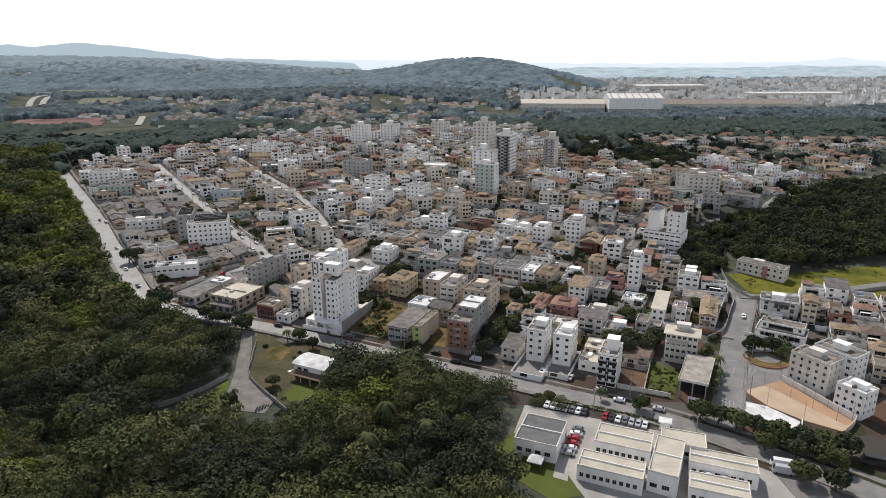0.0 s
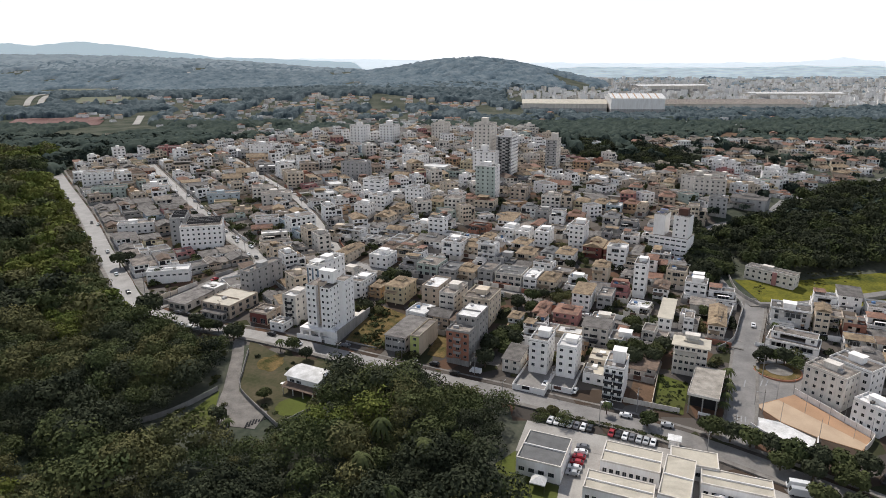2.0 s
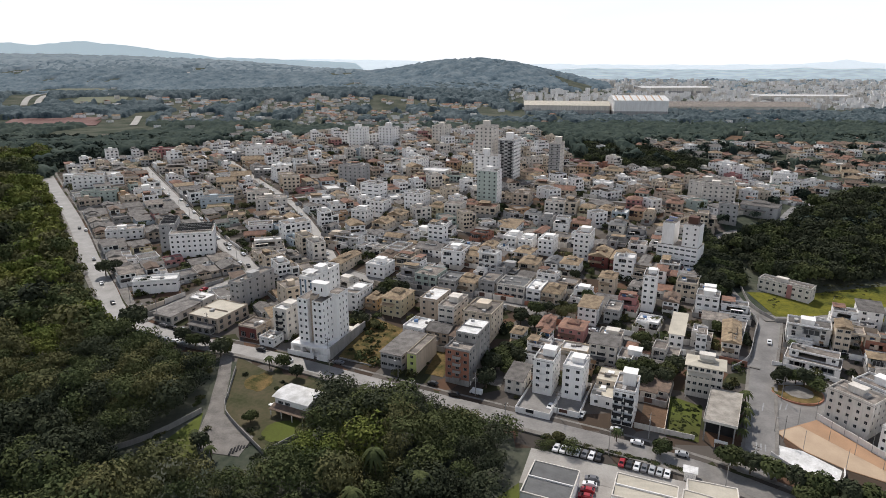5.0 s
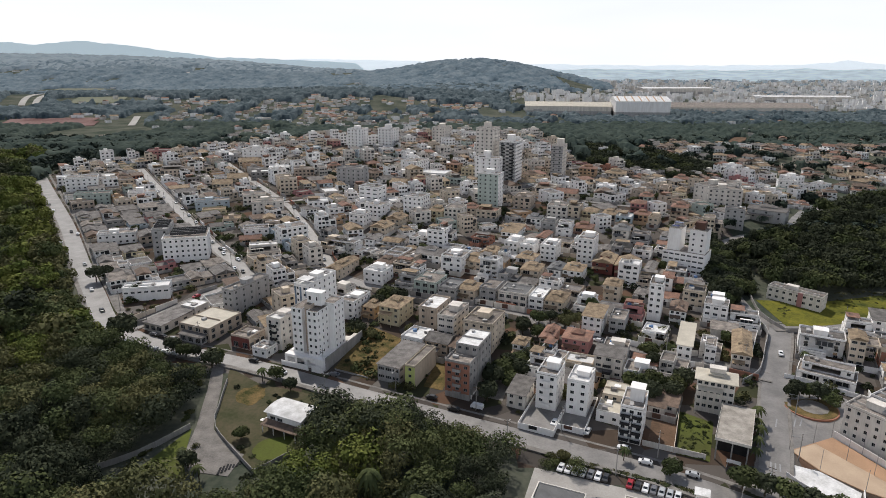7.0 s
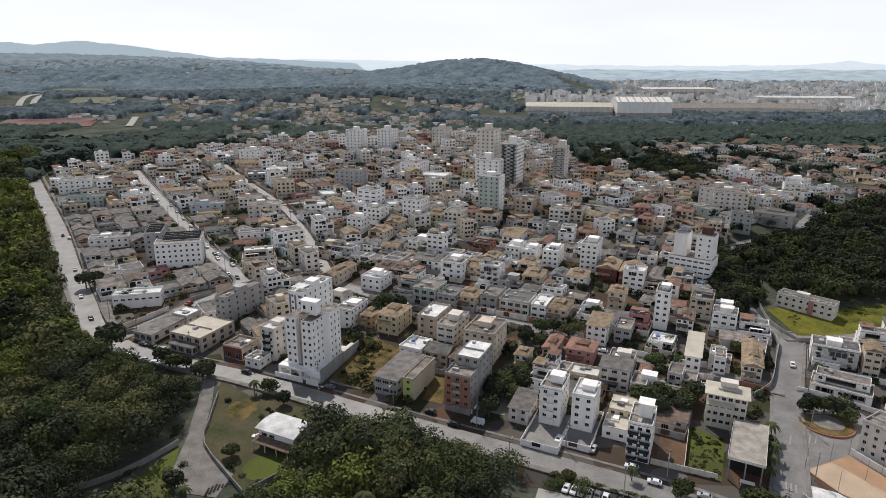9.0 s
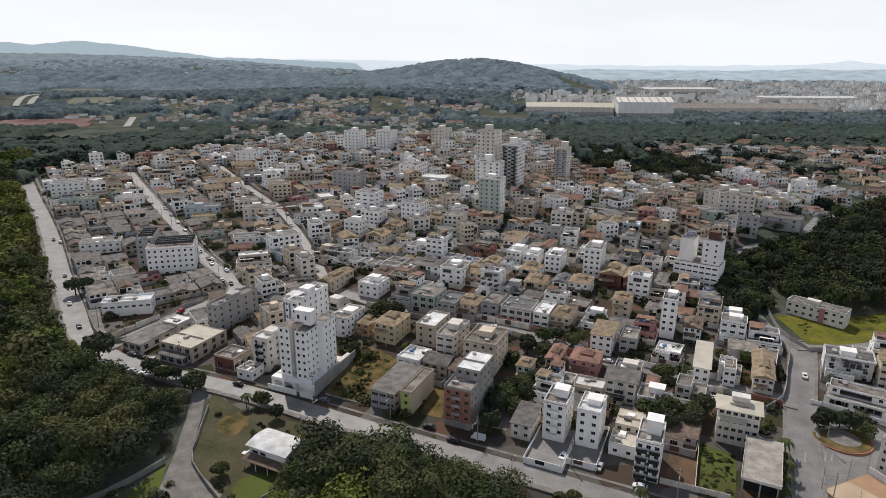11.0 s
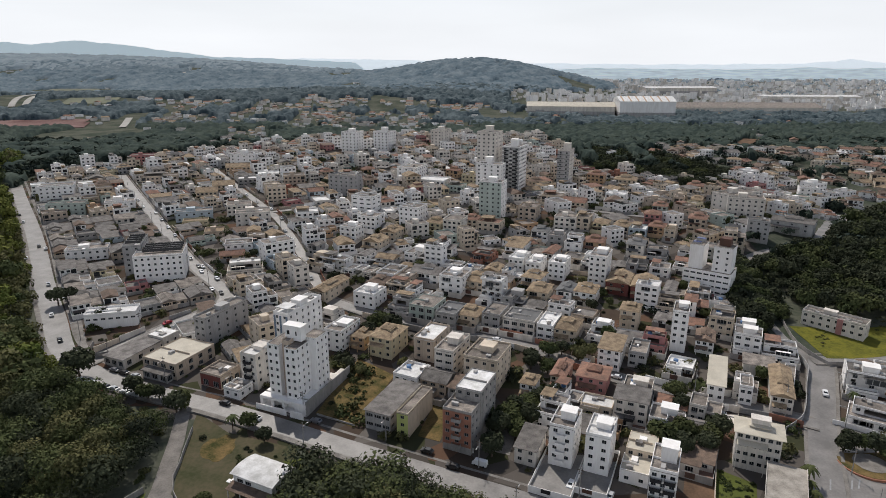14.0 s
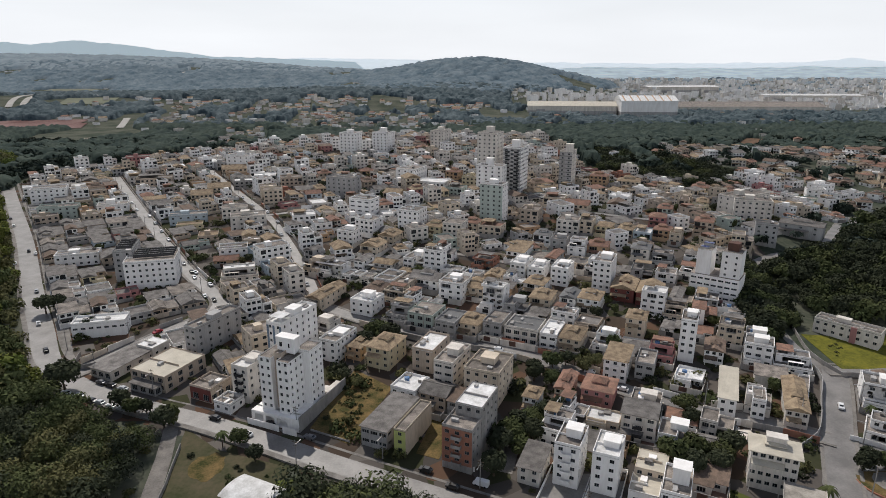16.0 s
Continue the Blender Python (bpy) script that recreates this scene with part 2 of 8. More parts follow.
def tube(rings, sides=8, cap=True):
    """Vertices and faces of a round body through rings of (x, y, z, radius)."""
    vs, fs = [], []
    for x, y, z, r in rings:
        vs += [(x + r * math.cos(2 * math.pi * k / sides), y + r * math.sin(2 * math.pi * k / sides), z) for k in range(sides)]
    for a in range(len(rings) - 1):
        fs += [(a * sides + k, a * sides + (k + 1) % sides, (a + 1) * sides + (k + 1) % sides, (a + 1) * sides + k) for k in range(sides)]
    if cap:
        fs += [tuple(range(sides))[::-1], tuple(range((len(rings) - 1) * sides, len(rings) * sides))]
    return vs, fs


def merge(*pieces):
    vs, fs = [], []
    for v, f in pieces:
        n = len(vs)
        vs += v
        fs += [tuple(i + n for i in face) for face in f]
    return vs, fs


# ---- the lie of the land ----
def ground(x, y):
    x, y = np.asarray(x, float), np.asarray(y, float)
    z = 0.055 * (np.clip(y, 123, 658) - 218.7)
    s = np.clip((y - 700) / 180, 0, 1)
    z = z - 25 * s * s * (3 - 2 * s)
    z = z + 48 * np.clip((y - 1230) / 3600, 0, 1)
    for cx, cy, sx, sy, h in HILLS:
        z = z + h * np.exp(-((x - cx) / sx) ** 2 - ((y - cy) / sy) ** 2)
    return z


HILLS = [(156.2, 2176.2, 368.3, 368.3, 94.9), (-892.8, 2566.8, 892.8, 424.1, 69.2), (-1897.2, 3013.2, 1004.4, 558, 100.4), (-279, 1651.7, 468.7, 223.2, 33.5),
         (-1004.4, 1540.1, 424.1, 256.7, 31.2), (340, 420, 95, 55, 5), (0, 700, 215, 130, 17),
         (0, 480, 120, 70, 7), (190, 455, 60, 45, 8)]


def gz(x, y):
    return float(ground(x, y))


def inside(poly, x, y):
    hit, n = False, len(poly)
    for i in range(n):
        (x0, y0), (x1, y1) = poly[i], poly[i - 1]
        if (y0 > y) != (y1 > y) and x < (x1 - x0) * (y - y0) / (y1 - y0) + x0:
            hit = not hit
    return hit


def off_line(pts, x, y):
    """How far a place is from a line."""
    best = 1e9
    for (x0, y0), (x1, y1) in zip(pts, pts[1:]):
        dx, dy = x1 - x0, y1 - y0
        k = min(1, max(0, ((x - x0) * dx + (y - y0) * dy) / (dx * dx + dy * dy)))
        best = min(best, math.hypot(x - x0 - k * dx, y - y0 - k * dy))
    return best


TOWN = [(-151.8, 312.5), (-116.1, 289), (-73.7, 274.5), (-31.2, 254.4), (8.9, 234.4), (43.5, 218.7), (80.4, 203.1), (98.2, 198.6), (110.5, 214.3), (122.8, 239.9), (138.4, 274.5),
        (148.4, 312.5), (157.4, 341.5), (167.4, 385), (196.4, 429.7), (263.4, 477.6), (330, 545), (255, 600), (135, 610), (115, 742), (-111.6, 742.1), (-262.3, 675.2), (-334.8, 602.6),
        (-315.8, 546.8), (-247.8, 448.6), (-200.9, 377.2)]
EAST = [(162.9, 281.2), (140.6, 250), (162.9, 226.5), (167.4, 189.7), (151.8, 145.1), (290.2, 145.1), (334.8, 292.4)]

MAIN = [(-368.3, 630.5), (-309.1, 544.6), (-241.1, 447.5), (-194.2, 375), (-168.5, 337), (-146.2, 304.7), (-123.9, 286.8), (-97.1, 274), (-74.8, 265.6), (-54.7, 256.7), (-31.9, 245.5), (-10.8, 235.5),
        (8.6, 226.5), (26.8, 218.2), (43.5, 210.4), (63.6, 200.9), (83.7, 189.7), (111.6, 168.5), (126.1, 156.2), (167.4, 117.2), (223.2, 67)]
RIGHT = [(98.2, 185.3), (109.4, 205.3), (121, 228.5), (133, 251), (150, 280), (157, 293.5)]
EASTRD = [(152.9, 293.5), (178.6, 293.5), (223.2, 303.6), (290.2, 321.4), (368.3, 334.8)]
PATHUP = [(152.9, 293.5), (151.8, 312.5), (155.1, 337), (162.9, 368.3)]
MID = [(-50.2, 354.9), (-22.3, 334.8), (6.7, 319.2), (33.5, 310.2), (55.8, 294.6), (70.3, 282.3), (90.4, 267.8), (112.7, 261.1), (131.7, 250)]
STA = [(-132.8, 292.4), (-111.6, 325.9), (-96, 354.9), (-126.1, 397.3), (-189.7, 494.4), (-260, 604.9)]
STB = [(-50.2, 354.9), (-67, 401.8), (-106, 486.6), (-186.4, 617.1)]
STC = [(-67, 401.8), (11.2, 415.2), (67, 390.6), (122.8, 368.3), (156.2, 341.5)]
STD = [(-106, 486.6), (0, 507.8), (100.4, 491), (167.4, 446.4), (196, 420)]
STE = [(166, 394), (190.7, 409), (222, 418), (245.5, 444), (272, 470), (302, 492), (350, 515), (430, 565)]
ROADS = [(MAIN, 5.0), (RIGHT, 4.3), (EASTRD, 3.8), (PATHUP, 1.6), (MID, 3.2), (STA, 3.4), (STB, 2.7), (STC, 2.5), (STD, 2.5), (STE, 3.2)]


def smooth_line(pts, step=6.0):
    """A rounded line through the points."""
    out = []
    p = [pts[0], *pts, pts[-1]]
    for a, b, c, d in zip(p, p[1:], p[2:], p[3:]):
        n = max(2, int(math.hypot(c[0] - b[0], c[1] - b[1]) / step))
        for k in range(n):
            t = k / n
            out.append(tuple(0.5 * (2 * b[i] + (c[i] - a[i]) * t + (2 * a[i] - 5 * b[i] + 4 * c[i] - d[i]) * t * t + (3 * b[i] - a[i] - 3 * c[i] + d[i]) * t ** 3)
                             for i in (0, 1)))
    return out + [pts[-1]]


def strip(pts, left, right, lift, depth=0.6):
    """A band along a line, from left to right of it, laid on the ground, with sides."""
    vs, fs = [], []
    for i, (x, y) in enumerate(pts):
        a, b = pts[max(0, i - 1)], pts[min(len(pts) - 1, i + 1)]
        l = math.hypot(b[0] - a[0], b[1] - a[1]) or 1
        nx, ny = -(b[1] - a[1]) / l, (b[0] - a[0]) / l
        for o in (left, right):
            px, py = x + nx * o, y + ny * o
            z = gz(*((px, py) if abs(o) > 12 else (x, y))) + lift
            vs += [(px, py, z), (px, py, z - depth)]
    for i in range(len(pts) - 1):
        n = 4 * i
        fs += [(n, n + 2, n + 6, n + 4), (n, n + 4, n + 5, n + 1), (n + 2, n + 3, n + 7, n + 6)]
    return vs, fs


# ground sheet to the horizon
def ground_sheet():
    def axis(lo, hi, fine_lo, fine_hi, step, grow):
        a = list(np.arange(fine_lo, fine_hi + 1e-6, step))
        s, v = step, fine_hi
        while v < hi:
            s *= grow
            v = min(hi, v + s)
            a.append(v)
        s, v = step, fine_lo
        while v > lo:
            s *= grow
            v = max(lo, v - s)
            a.insert(0, v)
        return np.array(a)
    xs, ys = axis(-4200, 4200, -340, 340, 8, 1.08), axis(-400, 4900, 80, 680, 8, 1.05)
    gx, gy = np.meshgrid(xs, ys)
    verts = np.stack([gx, gy, ground(gx, gy)], -1).reshape(-1, 3)
    n, m = len(xs), len(ys)
    i = (np.arange(m - 1)[:, None] * n + np.arange(n - 1)).ravel()
    quads = np.stack([i, i + 1, i + n + 1, i + n], -1)
    cx, cy = verts[quads].mean(1)[:, :2].T
    slots = [1 if inside(TOWN, a, b) or inside(EAST, a, b) or (80 < b < 330 and -160 < a < 140 and off_line(MAIN, a, b) < 12) or (100 < a < 300 and 150 < b < 300) else 0 for a, b in zip(cx, cy)]
    ob = new("ground", mesh_np("ground", verts, quads, [wild, town_ground], slots))
    ob.data.polygons.foreach_set("use_smooth", [True] * len(quads))
    return tagged(ob, "wooded hills and brown town soil reaching the horizon", "ground", kind="structure")


ground_sheet()
for n, (line, half) in enumerate(ROADS):
    pts = smooth_line(line)
    road = part("road", strip(pts, half, -half, 0.14 + 0.006 * n), asphalt)
    tagged(road, "worn pale grey asphalt street between houses" if n else "wide worn grey asphalt avenue along the wood", "road", kind="structure")
    if half > 3:
        for s in (1, -1):
            wide = (4.6 if s > 0 else 2.0) if n == 0 else 1.1 if n in (1, 4) else 1.3
            walk_way = part("pavement", strip(pts, s * half + (wide if s > 0 else 0), s * half - (0 if s > 0 else wide), 0.30 - 0.01 * n), concrete)
            tagged(walk_way, "cracked concrete pavement with a kerb beside the street", "pavement", kind="structure")


# ---- houses and blocks ----
def facade(vs, fs, origin, along, out, width, height, wins, deep=0.14):
    """One wall face with openings; wins: (x0, z0, x1, z1). Openings have reveals."""
    xs = sorted({0.0, width, *(w[0] for w in wins), *(w[2] for w in wins)})
    zs = sorted({0.0, height, *(w[1] for w in wins), *(w[3] for w in wins)})
    at = lambda x, z, y=0.0: (origin[0] + along[0] * x - out[0] * y, origin[1] + along[1] * x - out[1] * y, z)
    for x0, x1 in zip(xs, xs[1:]):
        z_from = None
        spans = []
        for z0, z1 in zip(zs, zs[1:]):
            mx, mz = (x0 + x1) / 2, (z0 + z1) / 2
            hole = any(w[0] < mx < w[2] and w[1] < mz < w[3] for w in wins)
            if not hole and z_from is None:
                z_from = z0
            if hole and z_from is not None:
                spans.append((z_from, z0))
                z_from = None
        if z_from is not None:
            spans.append((z_from, height))
        for z0, z1 in spans:
            n = len(vs)
            vs += [at(x0, z0), at(x1, z0), at(x1, z1), at(x0, z1)]
            fs.append((n, n + 1, n + 2, n + 3))
    for x0, z0, x1, z1, *far in wins:
        n = len(vs)
        vs += [at(x, z, y) for y in (0, far[0] if far else deep) for x, z in ((x0, z0), (x1, z0), (x1, z1), (x0, z1))]
        fs += [(n + a, n + a + 4, n + b + 4, n + b) for a, b in ((0, 1), (1, 2), (2, 3), (3, 0))]


def window_mesh(bars, name="window", frame_mat=None):
    """A sliding window one metre wide and high: panes set back in one connected frame."""
    xs = [-0.5, -0.44] + [e for b in bars for e in (b - 0.02, b + 0.02)] + [0.44, 0.5]
    zs = [0.0, 0.06, 0.94, 1.0]
    vs = [(x, 0.0, z) for z in zs for x in xs]
    n = len(xs)
    fs, slots = [], []
    for r in range(3):
        for c in range(n - 1):
            q = (r * n + c, r * n + c + 1, (r + 1) * n + c + 1, (r + 1) * n + c)
            if r == 1 and c % 2 == 1:
                k = len(vs)
                vs += [(vs[i][0], 0.05, vs[i][2]) for i in q]
                fs += [(q[a], k + a, k + (a + 1) % 4, q[(a + 1) % 4]) for a in range(4)] + [(k, k + 1, k + 2, k + 3)]
                slots += [1, 1, 1, 1, 0]
            else:
                fs.append(q)
                slots.append(1)
    me = bpy.data.meshes.new(name)
    me.from_pydata(vs, [], fs)
    me.polygons.foreach_set("material_index", slots)
    me.materials.append(glass)
    me.materials.append(frame_mat or frame_white)
    return me


WINDOW = window_mesh((0.0,))
WINDOW_WIDE = window_mesh((-0.16, 0.16))


def rows_of_windows(width, floors, fh, count, ww, wh, sill, lift=0.0, edge=0.0):
    """Places of count windows on each floor, evenly spread."""
    wins = []
    for f in range(floors):
        for k in range(count):
            x = edge + (width - 2 * edge) * (k + 0.5) / count
            wins.append((x - ww / 2, lift + f * fh + sill, x + ww / 2, lift + f * fh + sill + wh))
    return wins


def ridge_roof(w, d, kind, rise, over, mat_name):
    """A gable, hip or lean-to roof with thickness, over a w by d plan, eaves at z = 0."""
    x0, x1, y0, y1, th = -over, w + over, -over, d + over, 0.14
    if kind == "shed":
        low = [(x0, y0, 0), (x1, y0, 0), (x1, y1, rise), (x0, y1, rise)]
        vs = low + [(x, y, z + th) for x, y, z in low]
        return vs, [(3, 2, 1, 0), (4, 5, 6, 7), (0, 1, 5, 4), (1, 2, 6, 5), (2, 3, 7, 6), (3, 0, 4, 7)]
    if w >= d:
        in_ = (d / 2 + over) if kind == "hip" else 0
        r0, r1 = (x0 + in_, (y0 + y1) / 2, rise), (x1 - in_, (y0 + y1) / 2, rise)
        top = [(x0, y0, 0), (x1, y0, 0), (x1, y1, 0), (x0, y1, 0), r0, r1]
        fs = [(0, 1, 5, 4), (2, 3, 4, 5), (1, 2, 5), (3, 0, 4)]
    else:
        in_ = (w / 2 + over) if kind == "hip" else 0
        r0, r1 = ((x0 + x1) / 2, y0 + in_, rise), ((x0 + x1) / 2, y1 - in_, rise)
        top = [(x0, y0, 0), (x1, y0, 0), (x1, y1, 0), (x0, y1, 0), r0, r1]
        fs = [(1, 2, 5, 4), (3, 0, 4, 5), (0, 1, 4), (2, 3, 5)]
    vs = [(x, y, z + th) for x, y, z in top] + [(x, y, z) for x, y, z in top[:4]]
    fs += [(6, 7, 1, 0), (7, 8, 2, 1), (8, 9, 3, 2), (9, 6, 0, 3), (9, 8, 7, 6)]
    # raised ridge cap
    cap = boxes((r0[0] - 0.12, r0[1] - 0.12, rise + 0.06, r1[0] + 0.12, r1[1] + 0.12, rise + 0.24))
    return merge((vs, fs), cap)


def window_objects(root, side, wins, w, d, deep, name="window"):
    for x0, z0, x1, z1, *far in wins:
        wide = (x1 - x0) > 1.7
        ob = part("glass_door" if far else name, WINDOW_WIDE if wide else WINDOW, None, root)
        mx = (x0 + x1) / 2
        deep = far[0] - 0.02 if far else 0.12
        place = {"front": (mx, deep, 0), "back": (w - mx, d - deep, 180), "left": (deep, d - mx, -90), "right": (w - deep, mx, 90)}[side]
        ob.matrix_basis = pose(place[0], place[1], z0, 0, 0, place[2]) @ Matrix.Diagonal((x1 - x0, 1.0, z1 - z0, 1))


def seen_sides(x, y, turn):
    """The side walls that face the open front of the town."""
    t = radians(turn)
    across = -math.cos(t) * x - math.sin(t) * (y - 40)
    return "right" if across > 0 else "left"


def volume(root, x0, y0, x1, y1, z0, floors, fh, color, roof, cover, front, side, back=0, sides="left", ww=1.3, wh=1.2, sill=1.0, parapet=0.9, rise=None, over=0.5,
           sink=0.0, face="", veranda=(), tag=""):
    """One rendered volume of a building: walls with openings, windows, roof and parapet."""
    w, d, high = x1 - x0, y1 - y0, floors * fh
    looks = {"front": rows_of_windows(w, floors, fh, front, ww, wh, sill) if front else [],
             "left": rows_of_windows(d, floors, fh, side, ww * 0.85, wh, sill) if "left" in sides and side else [],
             "right": rows_of_windows(d, floors, fh, side, ww * 0.85, wh, sill) if "right" in sides and side else [],
             "back": rows_of_windows(w, floors, fh, back, ww, wh, sill) if back else []}
    for f, a, b in veranda:
        lo, hi = f * fh + 0.12, f * fh + 2.35
        looks["front"] = [q for q in looks["front"] if not (lo - 0.3 < q[1] < hi and q[2] > a * w - 0.2 and q[0] < b * w + 0.2)] + [(a * w, lo, b * w, hi, 1.3)]
    vs, fs = [], []
    facade(vs, fs, (0, 0), (1, 0), (0, -1), w, high, looks["front"])
    at = lambda v: [(p + x0, q + y0, r + z0) for p, q, r in v]
    if face:
        part("front_wall", (at(vs), fs), WALLS[face], root)
        vs, fs = [], []
    facade(vs, fs, (w, 0), (0, 1), (1, 0), d, high, looks["right"])
    facade(vs, fs, (w, d), (-1, 0), (0, 1), w, high, looks["back"])
    facade(vs, fs, (0, d), (0, -1), (-1, 0), d, high, looks["left"])
    if sink:
        vs, fs = merge((vs, fs), boxes((0.02, 0.02, -sink, w - 0.02, d - 0.02, 0.0)))
    part(tag + "wall", (at(vs), fs), WALLS[color], root)
    n = len(root.children)
    for s, wins in looks.items():
        window_objects(root, s, wins, w, d, 0.12)
    for ob in root.children[n:]:
        ob.matrix_basis = Matrix.Translation((x0, y0, z0)) @ ob.matrix_basis
    if roof == "flat":
        part(tag + "roof", (at(boxes((0, 0, high - 0.1, w, d, high + 0.1))[0]), boxes((0, 0, 0, 1, 1, 1))[1]), ROOFS[cover], root)
        if parapet:
            v, f = ring(0, 0, w, d, 0.16, high + 0.1, high + parapet)
            part(tag + "parapet", (at(v), f), WALLS[color], root)
    else:
        r = rise if rise is not None else (0.2 * min(w, d) if roof != "shed" else 0.12 * d)
        v, f = ridge_roof(w, d, roof, r, over, cover)
        part(tag + "roof", v and (v, f), ROOFS[cover], root).location = (x0, y0, z0 + high)
        if roof == "gable":
            tri = ([(0, 0, 0), (w, 0, 0), (w, d, 0), (0, d, 0)] + ([(0, d / 2, r * 0.93), (w, d / 2, r * 0.93)] if w >= d else [(w / 2, 0, r * 0.93), (w / 2, d, r * 0.93)]),
                   [(3, 0, 4), (1, 2, 5)] if w >= d else [(0, 1, 4), (2, 3, 5)])
            part(tag + "gable_wall", tri, WALLS[color], root).location = (x0, y0, z0 + high)
        if roof == "shed":
            part(tag + "gable_wall", (at(boxes((0.05, d - 0.2, high, w - 0.05, d - 0.05, high + r))[0]), boxes((0, 0, 0, 1, 1, 1))[1]), WALLS[color], root)


def building(x, y, turn, w, d, floors, color="white", roof="flat", cover="concrete", fh=3.0, front=3, side=3, back=0, ww=1.3, wh=1.2, sill=1.0,
             lift=0.0, name="house", label="", group="", parapet=0.9, tank=0, sink=2.0, sides="auto", band="", rise=None, over=0.5, balcony=0,
             stairhead=0, yard=None, category="", face="", form="", veranda=(), shelter=0.0):
    """A rendered building; (x, y) is its front left corner on the ground and turn its front's turn in degrees.
    form: terrace (top floor set back), annex (low front room), wings (two volumes of unlike depth)."""
    root = new(name)
    root.matrix_world = pose(x, y, gz(x + d * 0.3 * -math.sin(radians(turn)), y + d * 0.3), 0, 0, turn)
    high = lift + floors * fh
    if sides == "auto":
        sides = seen_sides(x, y, turn)
    keep = dict(sides=sides, ww=ww, wh=wh, sill=sill, over=over)
    if lift:
        part("base_wall", boxes((0.03, 0.03, -sink, w - 0.03, d - 0.03, lift)), WALLS["bare concrete" if color == "bare concrete" else color], root)
    if form == "terrace" and floors > 1:
        volume(root, 0, 0, w, d, lift, floors - 1, fh, color, "flat", "concrete", front, side, back, sink=0 if lift else sink, face=face, veranda=veranda, **keep)
        volume(root, w * 0.06, d * 0.38, w * 0.94, d - 0.05, lift + (floors - 1) * fh, 1, fh, color, roof, cover, front, max(1, side - 1), veranda=((0, 0.2, 0.75),), parapet=parapet, rise=rise, tag="upper_", **keep)
    elif form == "annex":
        volume(root, 0, d * 0.22, w, d, lift, floors, fh, color, roof, cover, front, side, back, sink=0 if lift else sink, parapet=parapet, rise=rise, face=face, veranda=veranda, **keep)
        volume(root, w * 0.04, 0, w * 0.62, d * 0.22 - 0.02, lift, 1, fh, color, "shed" if roof != "flat" else "flat", cover, 1, 0, sink=sink, parapet=0.9, tag="annex_", **{**keep, "ww": 2.4, "wh": 1.7, "sill": 0.3})
    elif form == "wings":
        volume(root, 0, 0, w * 0.52, d * 0.86, lift, floors, fh, color, roof, cover, max(1, front - 1), side, back, sink=0 if lift else sink, parapet=parapet, face=face, veranda=veranda, **keep)
        volume(root, w * 0.52 + 0.02, d * 0.2, w, d, lift, max(1, floors - 1), fh, color, "flat" if roof == "gable" else roof, "concrete" if roof == "gable" else cover, 1, max(1, side - 1), sink=sink,
               parapet=parapet, veranda=((0, 0.15, 0.8),), tag="wing_", **keep)
    else:
        volume(root, 0, 0, w, d, lift, floors, fh, color, roof, cover, front, side, back, sink=0 if lift else sink, parapet=parapet, rise=rise, face=face, veranda=veranda, **keep)
    if form == "" and roof in ("hip", "gable") and floors > 1 and w > 5:
        # a tiled porch before the ground floor and a raised lantern roof
        z = lift + (floors - 1) * fh - 0.2
        part("porch_roof", ([(0.2, -2.2, z), (w * 0.7, -2.2, z), (w * 0.7, 0.0, z + 0.7), (0.2, 0.0, z + 0.7), (0.2, -2.2, z - 0.14), (w * 0.7, -2.2, z - 0.14), (w * 0.7, 0.0, z + 0.56), (0.2, 0.0, z + 0.56)],
                            [(0, 1, 2, 3), (7, 6, 5, 4), (0, 4, 5, 1), (1, 5, 6, 2), (3, 7, 4, 0)]), ROOFS[cover], root)
        for px in (0.4, w * 0.66):
            part("post", boxes((px, -2.0, -sink * 0.5, px + 0.22, -1.78, z)), WALLS[color], root)
        r = rise if rise is not None else 0.2 * min(w, d)
        v, f = ridge_roof(w * 0.42, d * 0.36, "hip", 0.1 * min(w, d), 0.4, cover)
        part("lantern_roof", (v, f), ROOFS[cover], root).location = (w * 0.29, d * 0.32, high + r * 0.9 + 0.3)
        part("lantern", boxes((w * 0.29, d * 0.32, high + r * 0.2, w * 0.71, d * 0.68, high + r * 0.9 + 0.3)), WALLS[color], root)
    if "pink bay" in label:
        part("bay", boxes((w * 0.57, -0.5, -sink, w * 0.66, 0.03, high + 0.5)), WALLS["pink"], root)
    if band:
        for f in range(1, floors):
            part("band", boxes((-0.06, -0.06, lift + f * fh, w + 0.06, 0.04, lift + f * fh + 0.35)), WALLS[band], root)
    for k in range(tank):
        tx, ty = w * (0.3 + 0.35 * k), d * 0.6
        part("water_tank", tube([(tx, ty, high + 0.1, 0.85), (tx, ty, high + 1.3, 0.95), (tx, ty, high + 1.35, 0.7), (tx, ty, high + 1.5, 0.3)], 12), TANK, root)
    if stairhead:
        sw, sd = min(w * 0.6, 5.0), min(d * 0.34, 5.0)
        part("stairhead", merge(boxes((w * 0.3, d * 0.4, high, w * 0.3 + sw, d * 0.4 + sd, high + stairhead)),
                                boxes((w * 0.3 - 0.25, d * 0.4 - 0.25, high + stairhead, w * 0.3 + sw + 0.25, d * 0.4 + sd + 0.25, high + stairhead + 0.2))), WALLS[color], root)
